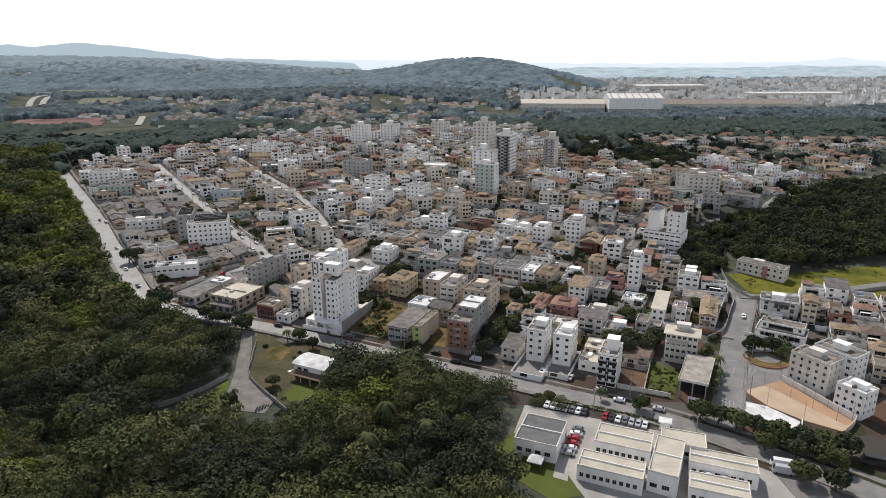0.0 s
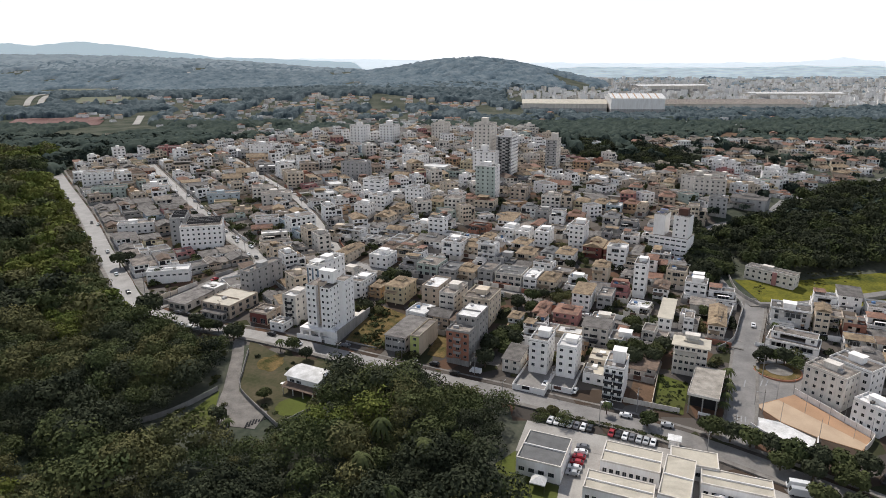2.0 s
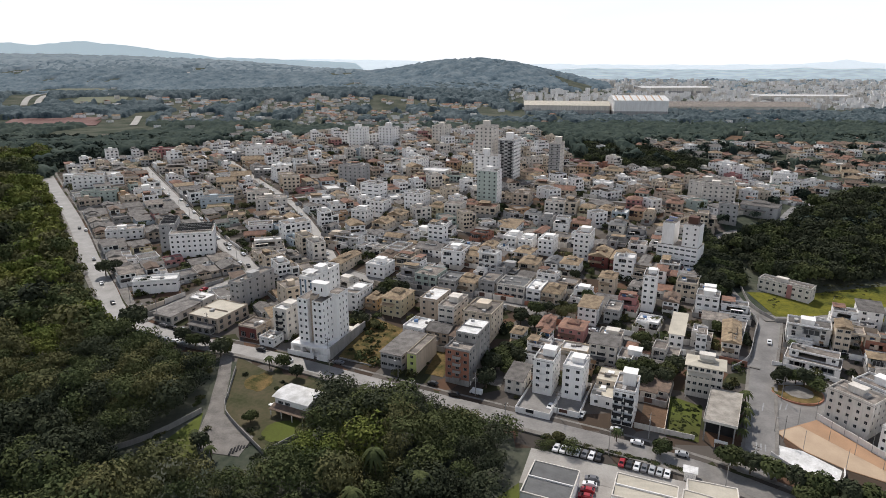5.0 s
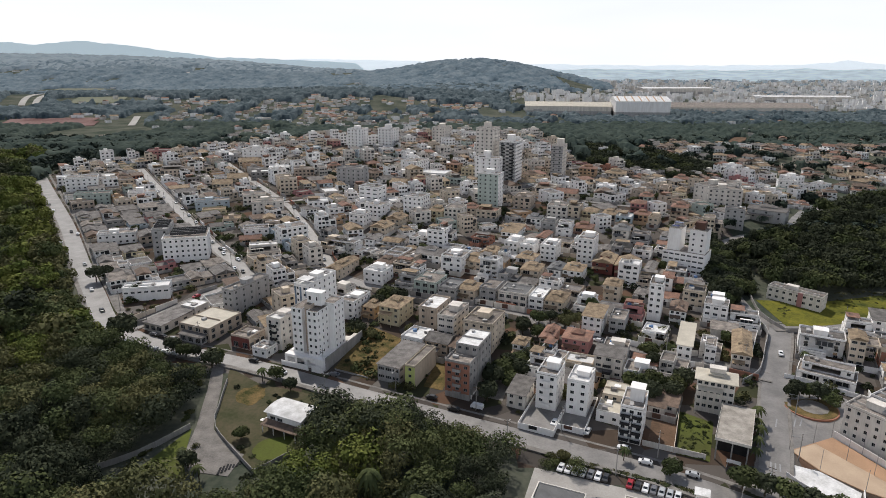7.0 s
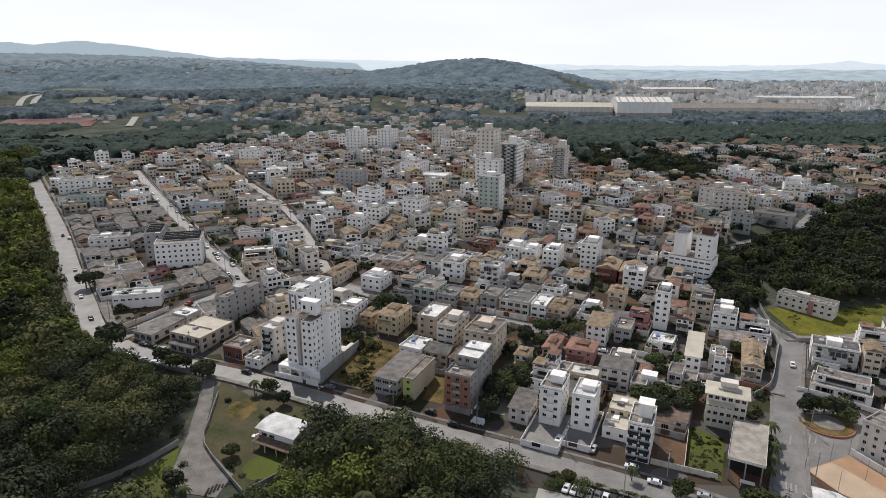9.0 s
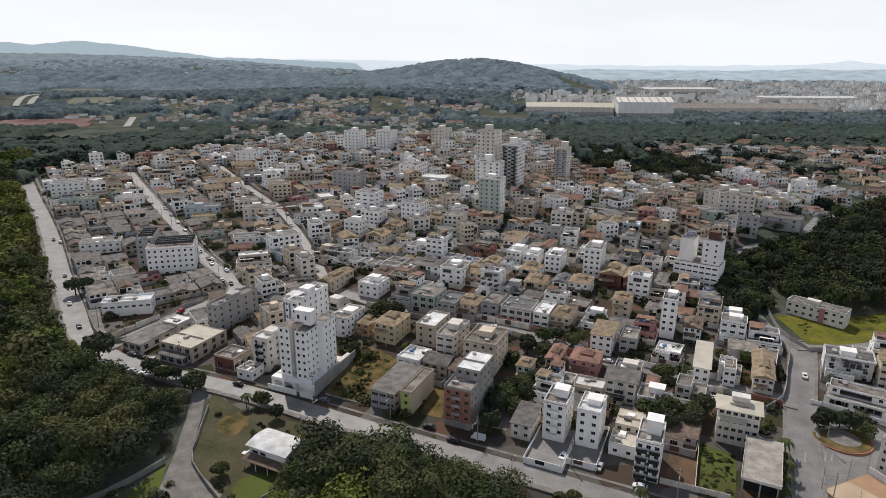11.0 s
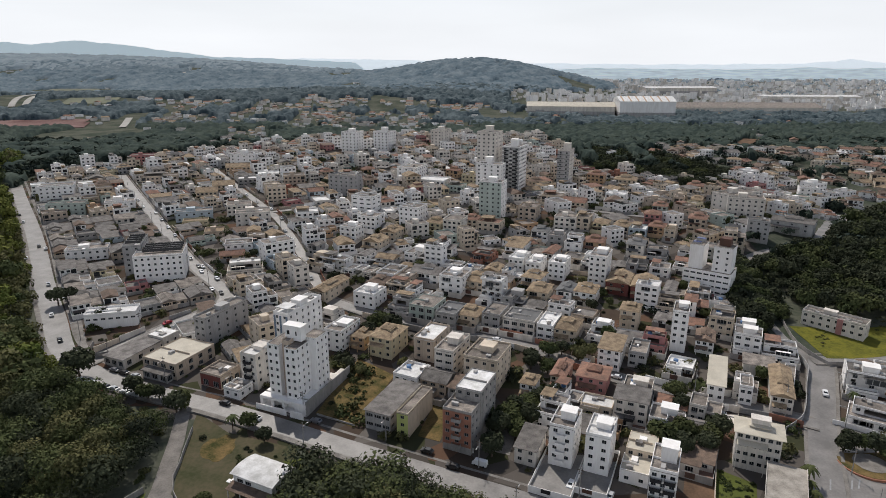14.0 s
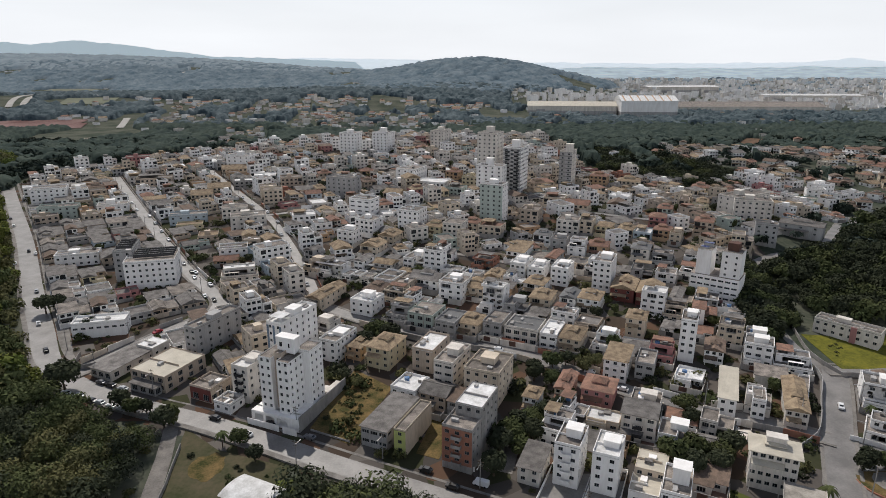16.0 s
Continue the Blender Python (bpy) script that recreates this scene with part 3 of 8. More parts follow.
    if shelter:
        sx0, sx1, sy0, sy1 = (w * 0.04, w * 0.5, d * 0.3, d * 0.96) if shelter < 0.5 else (w * 0.1, w * 0.9, d * 0.5, d * 0.95)
        part("terrace_roof", boxes((sx0, sy0, high + 2.3, sx1, sy1, high + 2.45)), ROOFS[("tan tile", "grey fibre-cement", "terracotta tile")[int(shelter * 9) % 3]], root)
        for px, py in ((sx0 + 0.2, sy0 + 0.2), (sx1 - 0.4, sy0 + 0.2), (sx0 + 0.2, sy1 - 0.4), (sx1 - 0.4, sy1 - 0.4)):
            part("post", boxes((px, py, high, px + 0.2, py + 0.2, high + 2.3)), WALLS[color], root)
    if roof == "flat" and w > 4.5 and form != "wings":
        r = random.Random(int(abs(x) * 10 + abs(y) * 7))
        y_low = d * (0.42 if form == "terrace" else 0.26 if form == "annex" else 0.06)
        for _ in range(r.choice((1, 2, 2, 3))):
            bw, bd, bh = r.uniform(0.7, 2.2), r.uniform(0.7, 2.4), r.uniform(0.5, 1.3)
            ux, uy = r.uniform(0.08 * w, max(0.09 * w, 0.92 * w - bw)), r.uniform(y_low, max(y_low + 0.1, d - bd - 0.3))
            part("roof_unit", merge(boxes((ux, uy, high + 0.05, ux + bw, uy + bd, high + bh)), boxes((ux - 0.08, uy - 0.08, high + bh, ux + bw + 0.08, uy + bd + 0.08, high + bh + 0.08))),
                 r.choice((WALLS["grey"], WALLS["white"], WALLS["bare concrete"], ROOFS["grey fibre-cement"])), root)
        if w > 6 and form == "" and not shelter:
            part("roof_divide", boxes((0.16, d * 0.45, high, w * r.uniform(0.4, 0.95), d * 0.45 + 0.14, high + 0.75)), WALLS[color], root)
    for k in range(balcony):
        bx = w * (k + 0.5) / balcony
        for f in range(floors):
            z = lift + f * fh
            part("balcony", boxes((bx - 1.5, -1.2, z - 0.12, bx + 1.5, 0.02, z + 0.05), (bx - 1.5, -1.2, z + 0.05, bx + 1.5, -1.1, z + 1.0),
                                  (bx - 1.5, -1.1, z + 0.05, bx - 1.4, 0, z + 1.0), (bx + 1.4, -1.1, z + 0.05, bx + 1.5, 0, z + 1.0)), WALLS["charcoal" if color == "off-white" or "dark balconies" in label else color], root)
    if yard:
        l, r, f, b, yh = yard
        around = part("yard_wall", ring(-l, -f, w + r, d + b, 0.15, -1.5, yh), WALLS["white" if floors > 3 else "bare concrete" if (int(x) % 3) else "off-white"], root)
        part("yard_floor", boxes((-l + 0.16, -f + 0.16, -1.0, w + r - 0.16, d + b - 0.16, 0.04)), asphalt if floors > 3 else YARDS[int(x * 7 + y * 3) % len(YARDS)], root)
        part("gate", boxes((w * 0.25, -f - 0.03, 0.0, w * 0.25 + 2.8, -f, yh - 0.1)), WALLS["charcoal" if int(y) % 2 else "dark brown"], around)
    FOOT.append((x, y, radians(turn), w, d))
    words = label or f"{['', 'one', 'two', 'three', 'four', 'five', 'six', 'seven', 'eight', 'nine', 'ten', 'eleven', 'twelve'][floors]}-storey {color} {'house' if floors < 4 else 'apartment block'} with {cover} roof"
    return tagged(root, words, category or ("house" if floors < 4 else "apartment building"), group)


TANK = material("blue_tank_plastic", (0.10, 0.20, 0.38), 0.5, None, 1.0, 4.0, 0.05)
FOOT = []


def free(cx, cy, margin):
    for x, y, a, w, d in FOOT:
        dx, dy = cx - x, cy - y
        u, v = dx * math.cos(a) + dy * math.sin(a), -dx * math.sin(a) + dy * math.cos(a)
        if -margin < u < w + margin and -margin < v < d + margin:
            return False
    return True


# ---- the buildings that stand out ----

blue_corner = building(-59.0, 298.6, -25, 7.1, 22.3, 6, "white", "flat", "white membrane", fh=2.85, lift=1.0, parapet=0.9, name="apartment_building", front=2, side=6, stairhead=2.8, ww=1.1, label="six-storey white apartment block with a pale roof terrace")
steel_blue = material("steel_blue_cladding", (0.17, 0.225, 0.285), 0.5, (0.12, 0.16, 0.21), 0.4, 3.0, 0.05)
for px in (0.15, 2.9, 5.9):
    part("blue_strip", boxes((px, -0.12, 3.4, px + 0.9, 0.0, 17.4)), steel_blue, blue_corner, "steel blue wall strip")
part("roof_pergola", boxes((0.6, 1.0, 20.2, 6.4, 7.0, 20.4)), ROOFS["white membrane"], blue_corner)
for px, py in ((0.8, 1.2), (6.0, 1.2), (0.8, 6.6), (6.0, 6.6)):
    part("post", boxes((px, py, 18.0, px + 0.2, py + 0.2, 20.2)), WALLS["white"], blue_corner)
building(-66.1, 276.3, -25, 7.0, 11.9, 4, "off-white", "flat", "white membrane", fh=2.85, lift=1.5, parapet=0.9, name="apartment_building", front=2, side=3, stairhead=1.6, balcony=1, label="four-storey off-white apartment block with stacked balconies")
building(-93.9, 307.7, -27, 5.9, 24.6, 4, "grey", "flat", "concrete", fh=2.85, lift=0.5, parapet=0.9, name="apartment_building", front=2, side=5, stairhead=2.2, label="long grey apartment block beside a side street")
building(-146.4, 321.6, 13, 20.9, 9.0, 1, "white", "flat", "white membrane", fh=6.2, sill=3.9, wh=0.9, lift=0.0, parapet=0.9, name="house", front=7, side=2, ww=1.8, label="long low white building with a ribbon of windows")
building(-147.1, 372.3, 14, 23.6, 20.0, 4, "white", "flat", "concrete", fh=2.85, lift=2.0, parapet=0.9, name="apartment_building", front=8, side=7, ww=1.1, label="broad white apartment block with dark roof structures")
building(-156.8, 382.8, 14, 9.0, 22.0, 5, "grey", "flat", "dark slate", fh=2.85, lift=1.0, parapet=0.9, name="apartment_building", front=2, side=6, sides="left right", label="grey apartment block behind a white one")
building(-106.8, 287.6, -25, 16.8, 19.7, 2, "beige", "flat", "pale metal sheet", fh=2.7, lift=0.0, parapet=0.5, name="shop", front=4, side=4, ww=2.4, wh=1.8, sill=0.4, label="two-storey roadside shop with pale concrete roof")
building(-124.3, 293.0, -25, 10.5, 21.6, 1, "off-white", "shed", "grey fibre-cement", rise=0.8, fh=3.4, lift=0.0, parapet=0.9, name="workshop", front=3, side=4, ww=2.4, wh=2.0, sill=0.4, label="low grey roadside workshop under fibre-cement roof", sides="right")
building(-105.3, 283.4, -25, 12.0, 3.0, 1, "grey", "shed", "grey fibre-cement", fh=2.9, name="shop", front=3, side=1, ww=2.6, wh=2.2, sill=0.2, rise=0.5, label="grey sheet awning over a shop front")
building(-113.9, 308.7, -25, 8.6, 8.2, 1, "off-white", "flat", "white membrane", fh=4.2, lift=0.0, parapet=0.3, name="house", front=2, side=2, label="low building with a bright white roof")
building(-81.7, 277.7, -25, 9.5, 10.0, 1, "beige", "flat", "concrete", fh=4.6, lift=0.0, parapet=0.9, name="shop", front=2, side=3, face="dark red", ww=2.6, wh=2.4, sill=0.2, label="low red-fronted roadside shop with a concrete roof")
building(-71.0, 270.1, -25, 7.1, 7.1, 1, "white", "flat", "concrete", fh=3.0, lift=0.0, parapet=0.9, name="house", front=2, side=2, label="low white roadside building")
building(-18.7, 250.7, -25, 9.1, 21.7, 2, "grey", "shed", "grey fibre-cement", fh=3.2, lift=0.0, parapet=0.9, name="warehouse", front=3, side=5, rise=0.4, ww=2.6, label="grey warehouse with long fibre-cement roof beside an empty lot", sides="right")
building(-8.2, 246.1, -25, 4.0, 18.5, 3, "cream", "flat", "concrete", fh=2.7, lift=0.0, parapet=0.7, name="house", front=1, side=0, face="lime green", label="narrow lime green house with a long cream side", sides="right")
building(6.4, 239.9, -25, 9.5, 12.7, 4, "bare concrete", "flat", "concrete", fh=2.9, lift=2.0, parapet=0.9, name="apartment_building", front=3, side=4, face="bare brick", balcony=1, ww=1.4, label="unfinished brick-fronted apartment block on the avenue")
building(4.0, 280.1, -25, 7.4, 16.8, 4, "off-white", "flat", "concrete", fh=2.85, lift=0.5, parapet=0.9, name="apartment_building", front=2, side=4, stairhead=2.6, ww=2.6, wh=1.0, label="four-storey off-white block with ribbon windows")
building(-4.1, 295.8, -25, 8.6, 15.7, 3, "beige", "flat", "white membrane", fh=2.85, lift=0.0, parapet=0.9, name="house", front=2, side=3, label="three-storey beige house with white roof slab")
building(14.5, 274.9, -25, 12.7, 16.1, 4, "cream", "flat", "concrete", fh=2.85, lift=0.5, parapet=0.9, name="apartment_building", front=4, side=4, stairhead=2.4, label="four-storey cream apartment block with roof terrace")
building(34.2, 268.0, -25, 5.1, 8.0, 2, "white", "hip", "tan tile", fh=2.8, lift=0.0, parapet=0.9, name="house", front=2, side=2, label="small white two-storey house with tan hipped roof")
building(45.9, 273.2, -25, 5.2, 13.7, 2, "cream", "gable", "terracotta tile", fh=2.7, lift=0.0, parapet=0.9, name="house", front=2, side=2, label="cream house with terracotta gable roof")
building(55.1, 272.4, -25, 10.6, 11.1, 2, "pink", "hip", "terracotta tile", fh=2.9, lift=0.0, parapet=0.9, name="house", front=3, side=3, label="deep pink two-storey house with terracotta roof", rise=1.2)
building(38.0, 231.8, -25, 7.2, 11.5, 4, "white", "flat", "concrete", fh=2.85, lift=1.8, parapet=0.9, name="apartment_building", front=2, side=4, stairhead=2.8, balcony=1, label="white four-storey apartment block with front balconies", yard=[2.0, 3.0, 14.0, 1.0, 1.4])
building(48.0, 228.4, -25, 7.2, 11.5, 4, "white", "flat", "white membrane", fh=2.85, lift=1.0, parapet=0.9, name="apartment_building", front=2, side=4, stairhead=2.0, label="white four-storey apartment block with roof terrace", yard=[1.0, 1.5, 10.0, 1.0, 1.4])
building(28.0, 232.8, -25, 6.6, 11.7, 2, "off-white", "shed", "grey fibre-cement", fh=2.6, lift=0.0, parapet=0.9, name="house", front=2, side=3, label="pale stepped house with fibre-cement roofs")
building(61.9, 213.1, -25, 7.1, 12.5, 4, "white", "flat", "concrete", fh=2.85, lift=0.8, parapet=0.9, name="apartment_building", front=3, side=5, balcony=2, stairhead=4.6, label="pale apartment block with dark balconies and a blue-white stair tower")
building(61.2, 231.2, -25, 8.5, 9.8, 2, "cream", "flat", "pale metal sheet", fh=2.85, lift=0.0, parapet=0.3, name="house", front=3, side=2, label="cream house with flat tan sheet roof")
building(57.4, 224.0, -25, 8.1, 8.4, 1, "white", "flat", "pale metal sheet", fh=4.0, lift=0.0, parapet=0.3, name="house", front=2, side=2, label="low white garage with tan sheet roof")
building(93.4, 230.1, -25, 12.1, 8.1, 4, "off-white", "hip", "pale metal sheet", fh=2.85, lift=0.6, parapet=0.9, name="apartment_building", front=6, side=3, rise=1.0, over=0.9, stairhead=3.2, label="four-storey off-white apartment block under pale sheet roof")
building(119.1, 258.4, -25, 6.8, 24.3, 2, "off-white", "gable", "tan tile", fh=2.85, lift=0.0, parapet=0.9, name="house", front=3, side=5, label="long two-storey house with ridged tan roof")
building(99.4, 301.1, -25, 5.9, 11.4, 5, "white", "flat", "concrete", fh=2.85, lift=2.5, parapet=0.9, name="apartment_building", front=2, side=3, stairhead=2.2, label="slim tall white apartment block among houses")
building(109.2, 299.6, -25, 6.9, 11.6, 2, "white", "gable", "weathered brown tile", fh=2.6, lift=0.0, parapet=0.9, name="house", front=3, side=2, label="white gabled house with brown tiled roof")
building(166.5, 324.9, -47, 24.3, 8.0, 2, "off-white", "flat", "concrete", fh=2.85, lift=0.0, parapet=0.9, name="house", front=8, side=2, stairhead=1.8, label="long off-white block with a pink bay beside a field")
building(-33.7, 345.4, -25, 11.1, 11.8, 2, "white", "flat", "white membrane", fh=3.1, lift=0.0, parapet=0.9, name="house", front=3, side=3, stairhead=2.6, label="bright white modern house with roof terrace")
building(-17.4, 448.4, -25, 13.3, 13.1, 4, "white", "flat", "concrete", fh=2.85, lift=0.3, parapet=0.9, name="apartment_building", front=4, side=4, label="white four-storey cube-shaped apartment block")
building(-49.7, 473.9, -25, 15.4, 12.0, 4, "white", "flat", "concrete", fh=2.85, lift=0.0, parapet=0.9, name="apartment_building", front=3, side=2, ww=3.0, wh=0.9, label="white block with dark ribbon windows")
building(-72.6, 526.0, -25, 21.5, 12.0, 5, "grey", "flat", "concrete", fh=2.85, lift=0.0, parapet=0.9, name="apartment_building", front=5, side=2, label="grey blue apartment block amid low houses")
building(-24.2, 556.7, -25, 15.7, 22.0, 4, "white", "flat", "concrete", fh=2.85, lift=0.0, parapet=0.9, name="apartment_building", front=3, side=6, label="white apartment row with dark stair strips")
building(-170.8, 613.9, -15, 21.8, 16.0, 4, "white", "flat", "concrete", fh=2.85, lift=0.0, parapet=0.9, name="apartment_building", front=4, side=4, label="white apartment pair with dark roof tanks", stairhead=3)
building(-118.7, 524.0, 20, 11.6, 13.0, 3, "cream", "flat", "concrete", fh=2.85, lift=0.0, parapet=0.9, name="house", front=2, side=2, label="cream house with blank side wall")
building(-120.4, 455.8, 15, 21.4, 14.0, 3, "off-white", "flat", "concrete", fh=2.85, lift=0.0, parapet=0.9, name="house", front=5, side=3, label="pale three-storey block with grey base", stairhead=2.4)
building(-113.3, 410.3, 15, 15.1, 11.0, 2, "white", "flat", "concrete", fh=2.85, lift=0.0, parapet=0.9, name="house", front=4, side=2, label="white two-storey house with parapet")
building(-281.0, 520.9, 22, 22.6, 16.0, 4, "white", "flat", "concrete", fh=2.85, lift=0.0, parapet=0.9, name="apartment_building", front=6, side=4, label="white four-storey block on the bend of the avenue")
building(-257.0, 487.4, 16, 23.8, 11.0, 3, "pale green", "flat", "concrete", fh=2.7, lift=0.0, parapet=0.9, name="house", front=6, side=2, label="pale green three-storey block")
building(-198.5, 402.4, 18, 21.5, 10.0, 2, "white", "flat", "concrete", fh=3.1, lift=0.0, parapet=0.9, name="house", front=6, side=2, label="long white two-storey house", stairhead=1.8)
building(-164.2, 471.4, 18, 23.0, 11.0, 2, "pale blue", "flat", "concrete", fh=3.0, lift=0.0, parapet=0.9, name="house", front=5, side=2, label="pale blue two-storey house", stairhead=2)
building(-222.8, 497.2, 20, 19.0, 12.0, 2, "white", "flat", "concrete", fh=3.2, lift=0.0, parapet=0.9, name="house", front=5, side=2, label="white stacked house with parapets", stairhead=3)
building(33.2, 464.6, -25, 14.8, 11.0, 8, "white", "flat", "concrete", fh=2.85, lift=0.0, parapet=0.9, name="apartment_building", front=4, side=3, face="pale green", label="tall white and teal apartment tower", stairhead=2.5, ww=1.2)
building(34.7, 522.0, -25, 19.2, 10.0, 8, "white", "flat", "concrete", fh=2.74, lift=0.0, parapet=0.9, name="apartment_building", front=4, side=3, label="pale taller wing of an apartment tower", stairhead=5)
building(36.7, 545.0, -25, 15.0, 16.0, 14, "off-white", "flat", "concrete", fh=2.91, lift=0.0, parapet=0.9, name="apartment_building", front=4, side=5, label="tall off-white apartment tower with roof tanks", stairhead=4.5)
building(54.4, 530.0, -25, 13.1, 18.0, 12, "white", "flat", "concrete", fh=2.77, lift=0.0, parapet=0.9, name="apartment_building", front=3, side=6, face="grey", band="white", ww=2.2, label="tall grey and white apartment tower with dark balconies", stairhead=5, balcony=2)
building(97.1, 541.0, -25, 9.2, 15.0, 10, "off-white", "flat", "concrete", fh=2.97, lift=0.0, parapet=0.9, name="apartment_building", front=2, side=5, face="grey", band="charcoal", label="slim dark and grey apartment tower", stairhead=5)
building(-79.7, 650.0, -25, 15.7, 13.0, 6, "white", "flat", "concrete", fh=2.86, lift=0.0, parapet=0.9, name="apartment_building", front=4, side=3, label="white apartment tower with grey end wall", stairhead=3)
building(-50.5, 652.0, -25, 15.0, 15.0, 6, "white", "flat", "concrete", fh=2.62, lift=0.0, parapet=0.9, name="apartment_building", front=4, side=4, label="white apartment tower with cross-shaped plan", stairhead=4)
building(1.6, 660.0, -25, 11.1, 22.6, 5, "off-white", "flat", "concrete", fh=2.93, lift=0.0, parapet=0.9, name="apartment_building", front=3, side=4, label="off-white apartment tower with brown strips", stairhead=3)
building(140.6, 250.8, -36, 19.5, 11.0, 2, "white", "flat", "concrete", fh=2.5, lift=0.0, parapet=0.7, name="house", front=5, side=2, label="modern white house with terrace by the roundabout", form="terrace", veranda=((0, 0.1, 0.4), (0, 0.55, 0.9)))

building(135.3, 214.5, -59, 14.3, 9.5, 4, "off-white", "flat", "concrete", fh=2.7, lift=0.6, parapet=0.9, name="apartment_building", front=5, side=3, ww=1.0, stairhead=2.4, label="off-white four-storey apartment block by the sports court")
building(141.8, 196.2, -64, 9.8, 8.0, 3, "white", "flat", "white membrane", fh=2.85, lift=0.5, parapet=0.9, name="house", front=4, side=3, ww=1.0, stairhead=2.0, label="white three-storey block with pale roof")
building(147.0, 219.5, -61, 15.0, 10.0, 4, "white", "flat", "concrete", fh=2.75, lift=0.4, parapet=0.9, name="apartment_building", front=4, side=3, stairhead=2.6, label="white apartment block behind another")


def school_block(x, y, turn, w, d, high, spans, cover, front, label, along=False, side=2):
    """A low white block: sheet roofs at a gentle pitch sunk between white upstand walls."""
    root = new("school_building")
    root.matrix_world = pose(x, y, gz(x, y + d / 2), 0, 0, turn)
    looks = {"front": [(0.8 + k * (w - 1.6) / front, 1.1, 0.8 + (k + 0.62) * (w - 1.6) / front, 2.6) for k in range(front)],
             "right": rows_of_windows(d, 1, 3.0, side, 1.3, 1.2, 1.2), "left": rows_of_windows(d, 1, 3.0, side, 1.3, 1.2, 1.2)}
    vs, fs = [], []
    facade(vs, fs, (0, 0), (1, 0), (0, -1), w, high, looks["front"])
    facade(vs, fs, (w, 0), (0, 1), (1, 0), d, high, looks["right"])
    facade(vs, fs, (w, d), (-1, 0), (0, 1), w, high, [])
    facade(vs, fs, (0, d), (0, -1), (-1, 0), d, high, looks["left"])
    part("wall", merge((vs, fs), boxes((0.05, 0.05, -2.5, w - 0.05, d - 0.05, 0))), WALLS["white"], root)
    for face, wins in looks.items():
        window_objects(root, face, wins, w, d, 0.12)
    part("parapet", ring(0, 0, w, d, 0.3, high, high + 0.55), WALLS["off-white"], root)
    for k in range(spans):
        a, b = k / spans, (k + 1) / spans
        x0, x1, y0, y1 = (0.3 + (w - 0.6) * a, 0.3 + (w - 0.6) * b - 0.3, 0.3, d - 0.3) if along else (0.3, w - 0.3, 0.3 + (d - 0.6) * a, 0.3 + (d - 0.6) * b - (0.3 if k < spans - 1 else 0))
        low, top = high - 0.15, high + 0.3
        part("roof", ([(x0, y0, low), (x1, y0, low), (x1, y1, top), (x0, y1, top), (x0, y0, low - 0.1), (x1, y0, low - 0.1), (x1, y1, low - 0.1), (x0, y1, low - 0.1)],
                      [(0, 1, 2, 3), (7, 6, 5, 4), (0, 4, 5, 1), (1, 5, 6, 2), (2, 6, 7, 3), (3, 7, 4, 0)]), ROOFS[cover], root)
        if k < spans - 1 and not along:
            part("upstand", boxes((0.3, y1, high - 0.1, w - 0.3, y1 + 0.3, high + 0.75)), WALLS["white"], root)
    FOOT.append((x, y, radians(turn), w, d))
    return tagged(root, label, "school building")


school_block(25.6, 173.4, -24, 13.6, 15.6, 5.0, 2, "dark slate", 4, "low white hall with two dark grey sheet roofs", side=3)
school_block(50.7, 172.2, -24, 17.0, 11.0, 4.6, 2, "pale metal sheet", 8, "long low white building with pale sheet roof")
school_block(42.8, 160.9, -24, 18.9, 8.7, 4.6, 2, "pale metal sheet", 9, "long low white building with pale sheet roof before a lawn")
school_block(62.1, 155.7, -27, 8.4, 19.8, 6.1, 2, "pale metal sheet", 2, "tall pale roofed hall joining two low wings", side=4)
school_block(71.6, 171.4, -20, 13.4, 8.2, 4.6, 1, "pale metal sheet", 4, "low white wing with flat pale roof")
school_block(76.8, 161.7, -22, 19.0, 8.0, 4.6, 2, "pale metal sheet", 8, "long low white wing with pale sheet roof")
school_block(72.4, 150.6, -22, 16.0, 8.0, 4.6, 2, "pale metal sheet", 7, "long low white wing at the end of a yard")


def tent(x, y, turn, size=4.2):
    """A white pyramid tent on four thin posts."""
    root = new("tent")
    root.matrix_world = pose(x, y, gz(x, y), 0, 0, turn)
    h = size / 2
    part("canopy", ([(-h, -h, 2.5), (h, -h, 2.5), (h, h, 2.5), (-h, h, 2.5), (0, 0, 3.9), (-h, -h, 2.2), (h, -h, 2.2), (h, h, 2.2), (-h, h, 2.2)],
                    [(0, 1, 4), (1, 2, 4), (2, 3, 4), (3, 0, 4), (0, 5, 6, 1), (1, 6, 7, 2), (2, 7, 8, 3), (3, 8, 5, 0)]), ROOFS["white membrane"], root)
    for a in (-1, 1):
        for b in (-1, 1):
            part("post", tube([(a * (h - 0.1), b * (h - 0.1), -0.3, 0.05), (a * (h - 0.1), b * (h - 0.1), 2.3, 0.05)], 6), steel, root)
    return tagged(root, "white pyramid tent beside a low hall", "tent", "tents")


def kiosk(x, y, turn):
    """A small white gatehouse with a flat roof."""
    root = new("gatehouse")
    root.matrix_world = pose(x, y, gz(x, y), 0, 0, turn)
    part("wall", boxes((0, 0, -0.5, 3.2, 2.8, 3.0)), WALLS["white"], root)
    part("roof", boxes((-0.5, -0.5, 3.0, 3.7, 3.3, 3.2)), ROOFS["white membrane"], root)
    for ux in (0.4, 1.9):
        part("window", WINDOW, None, root).matrix_basis = pose(ux + 0.45, -0.03, 1.1) @ Matrix.Diagonal((0.9, 1, 1.0, 1))
    return tagged(root, "small white gatehouse at the car park", "gatehouse")


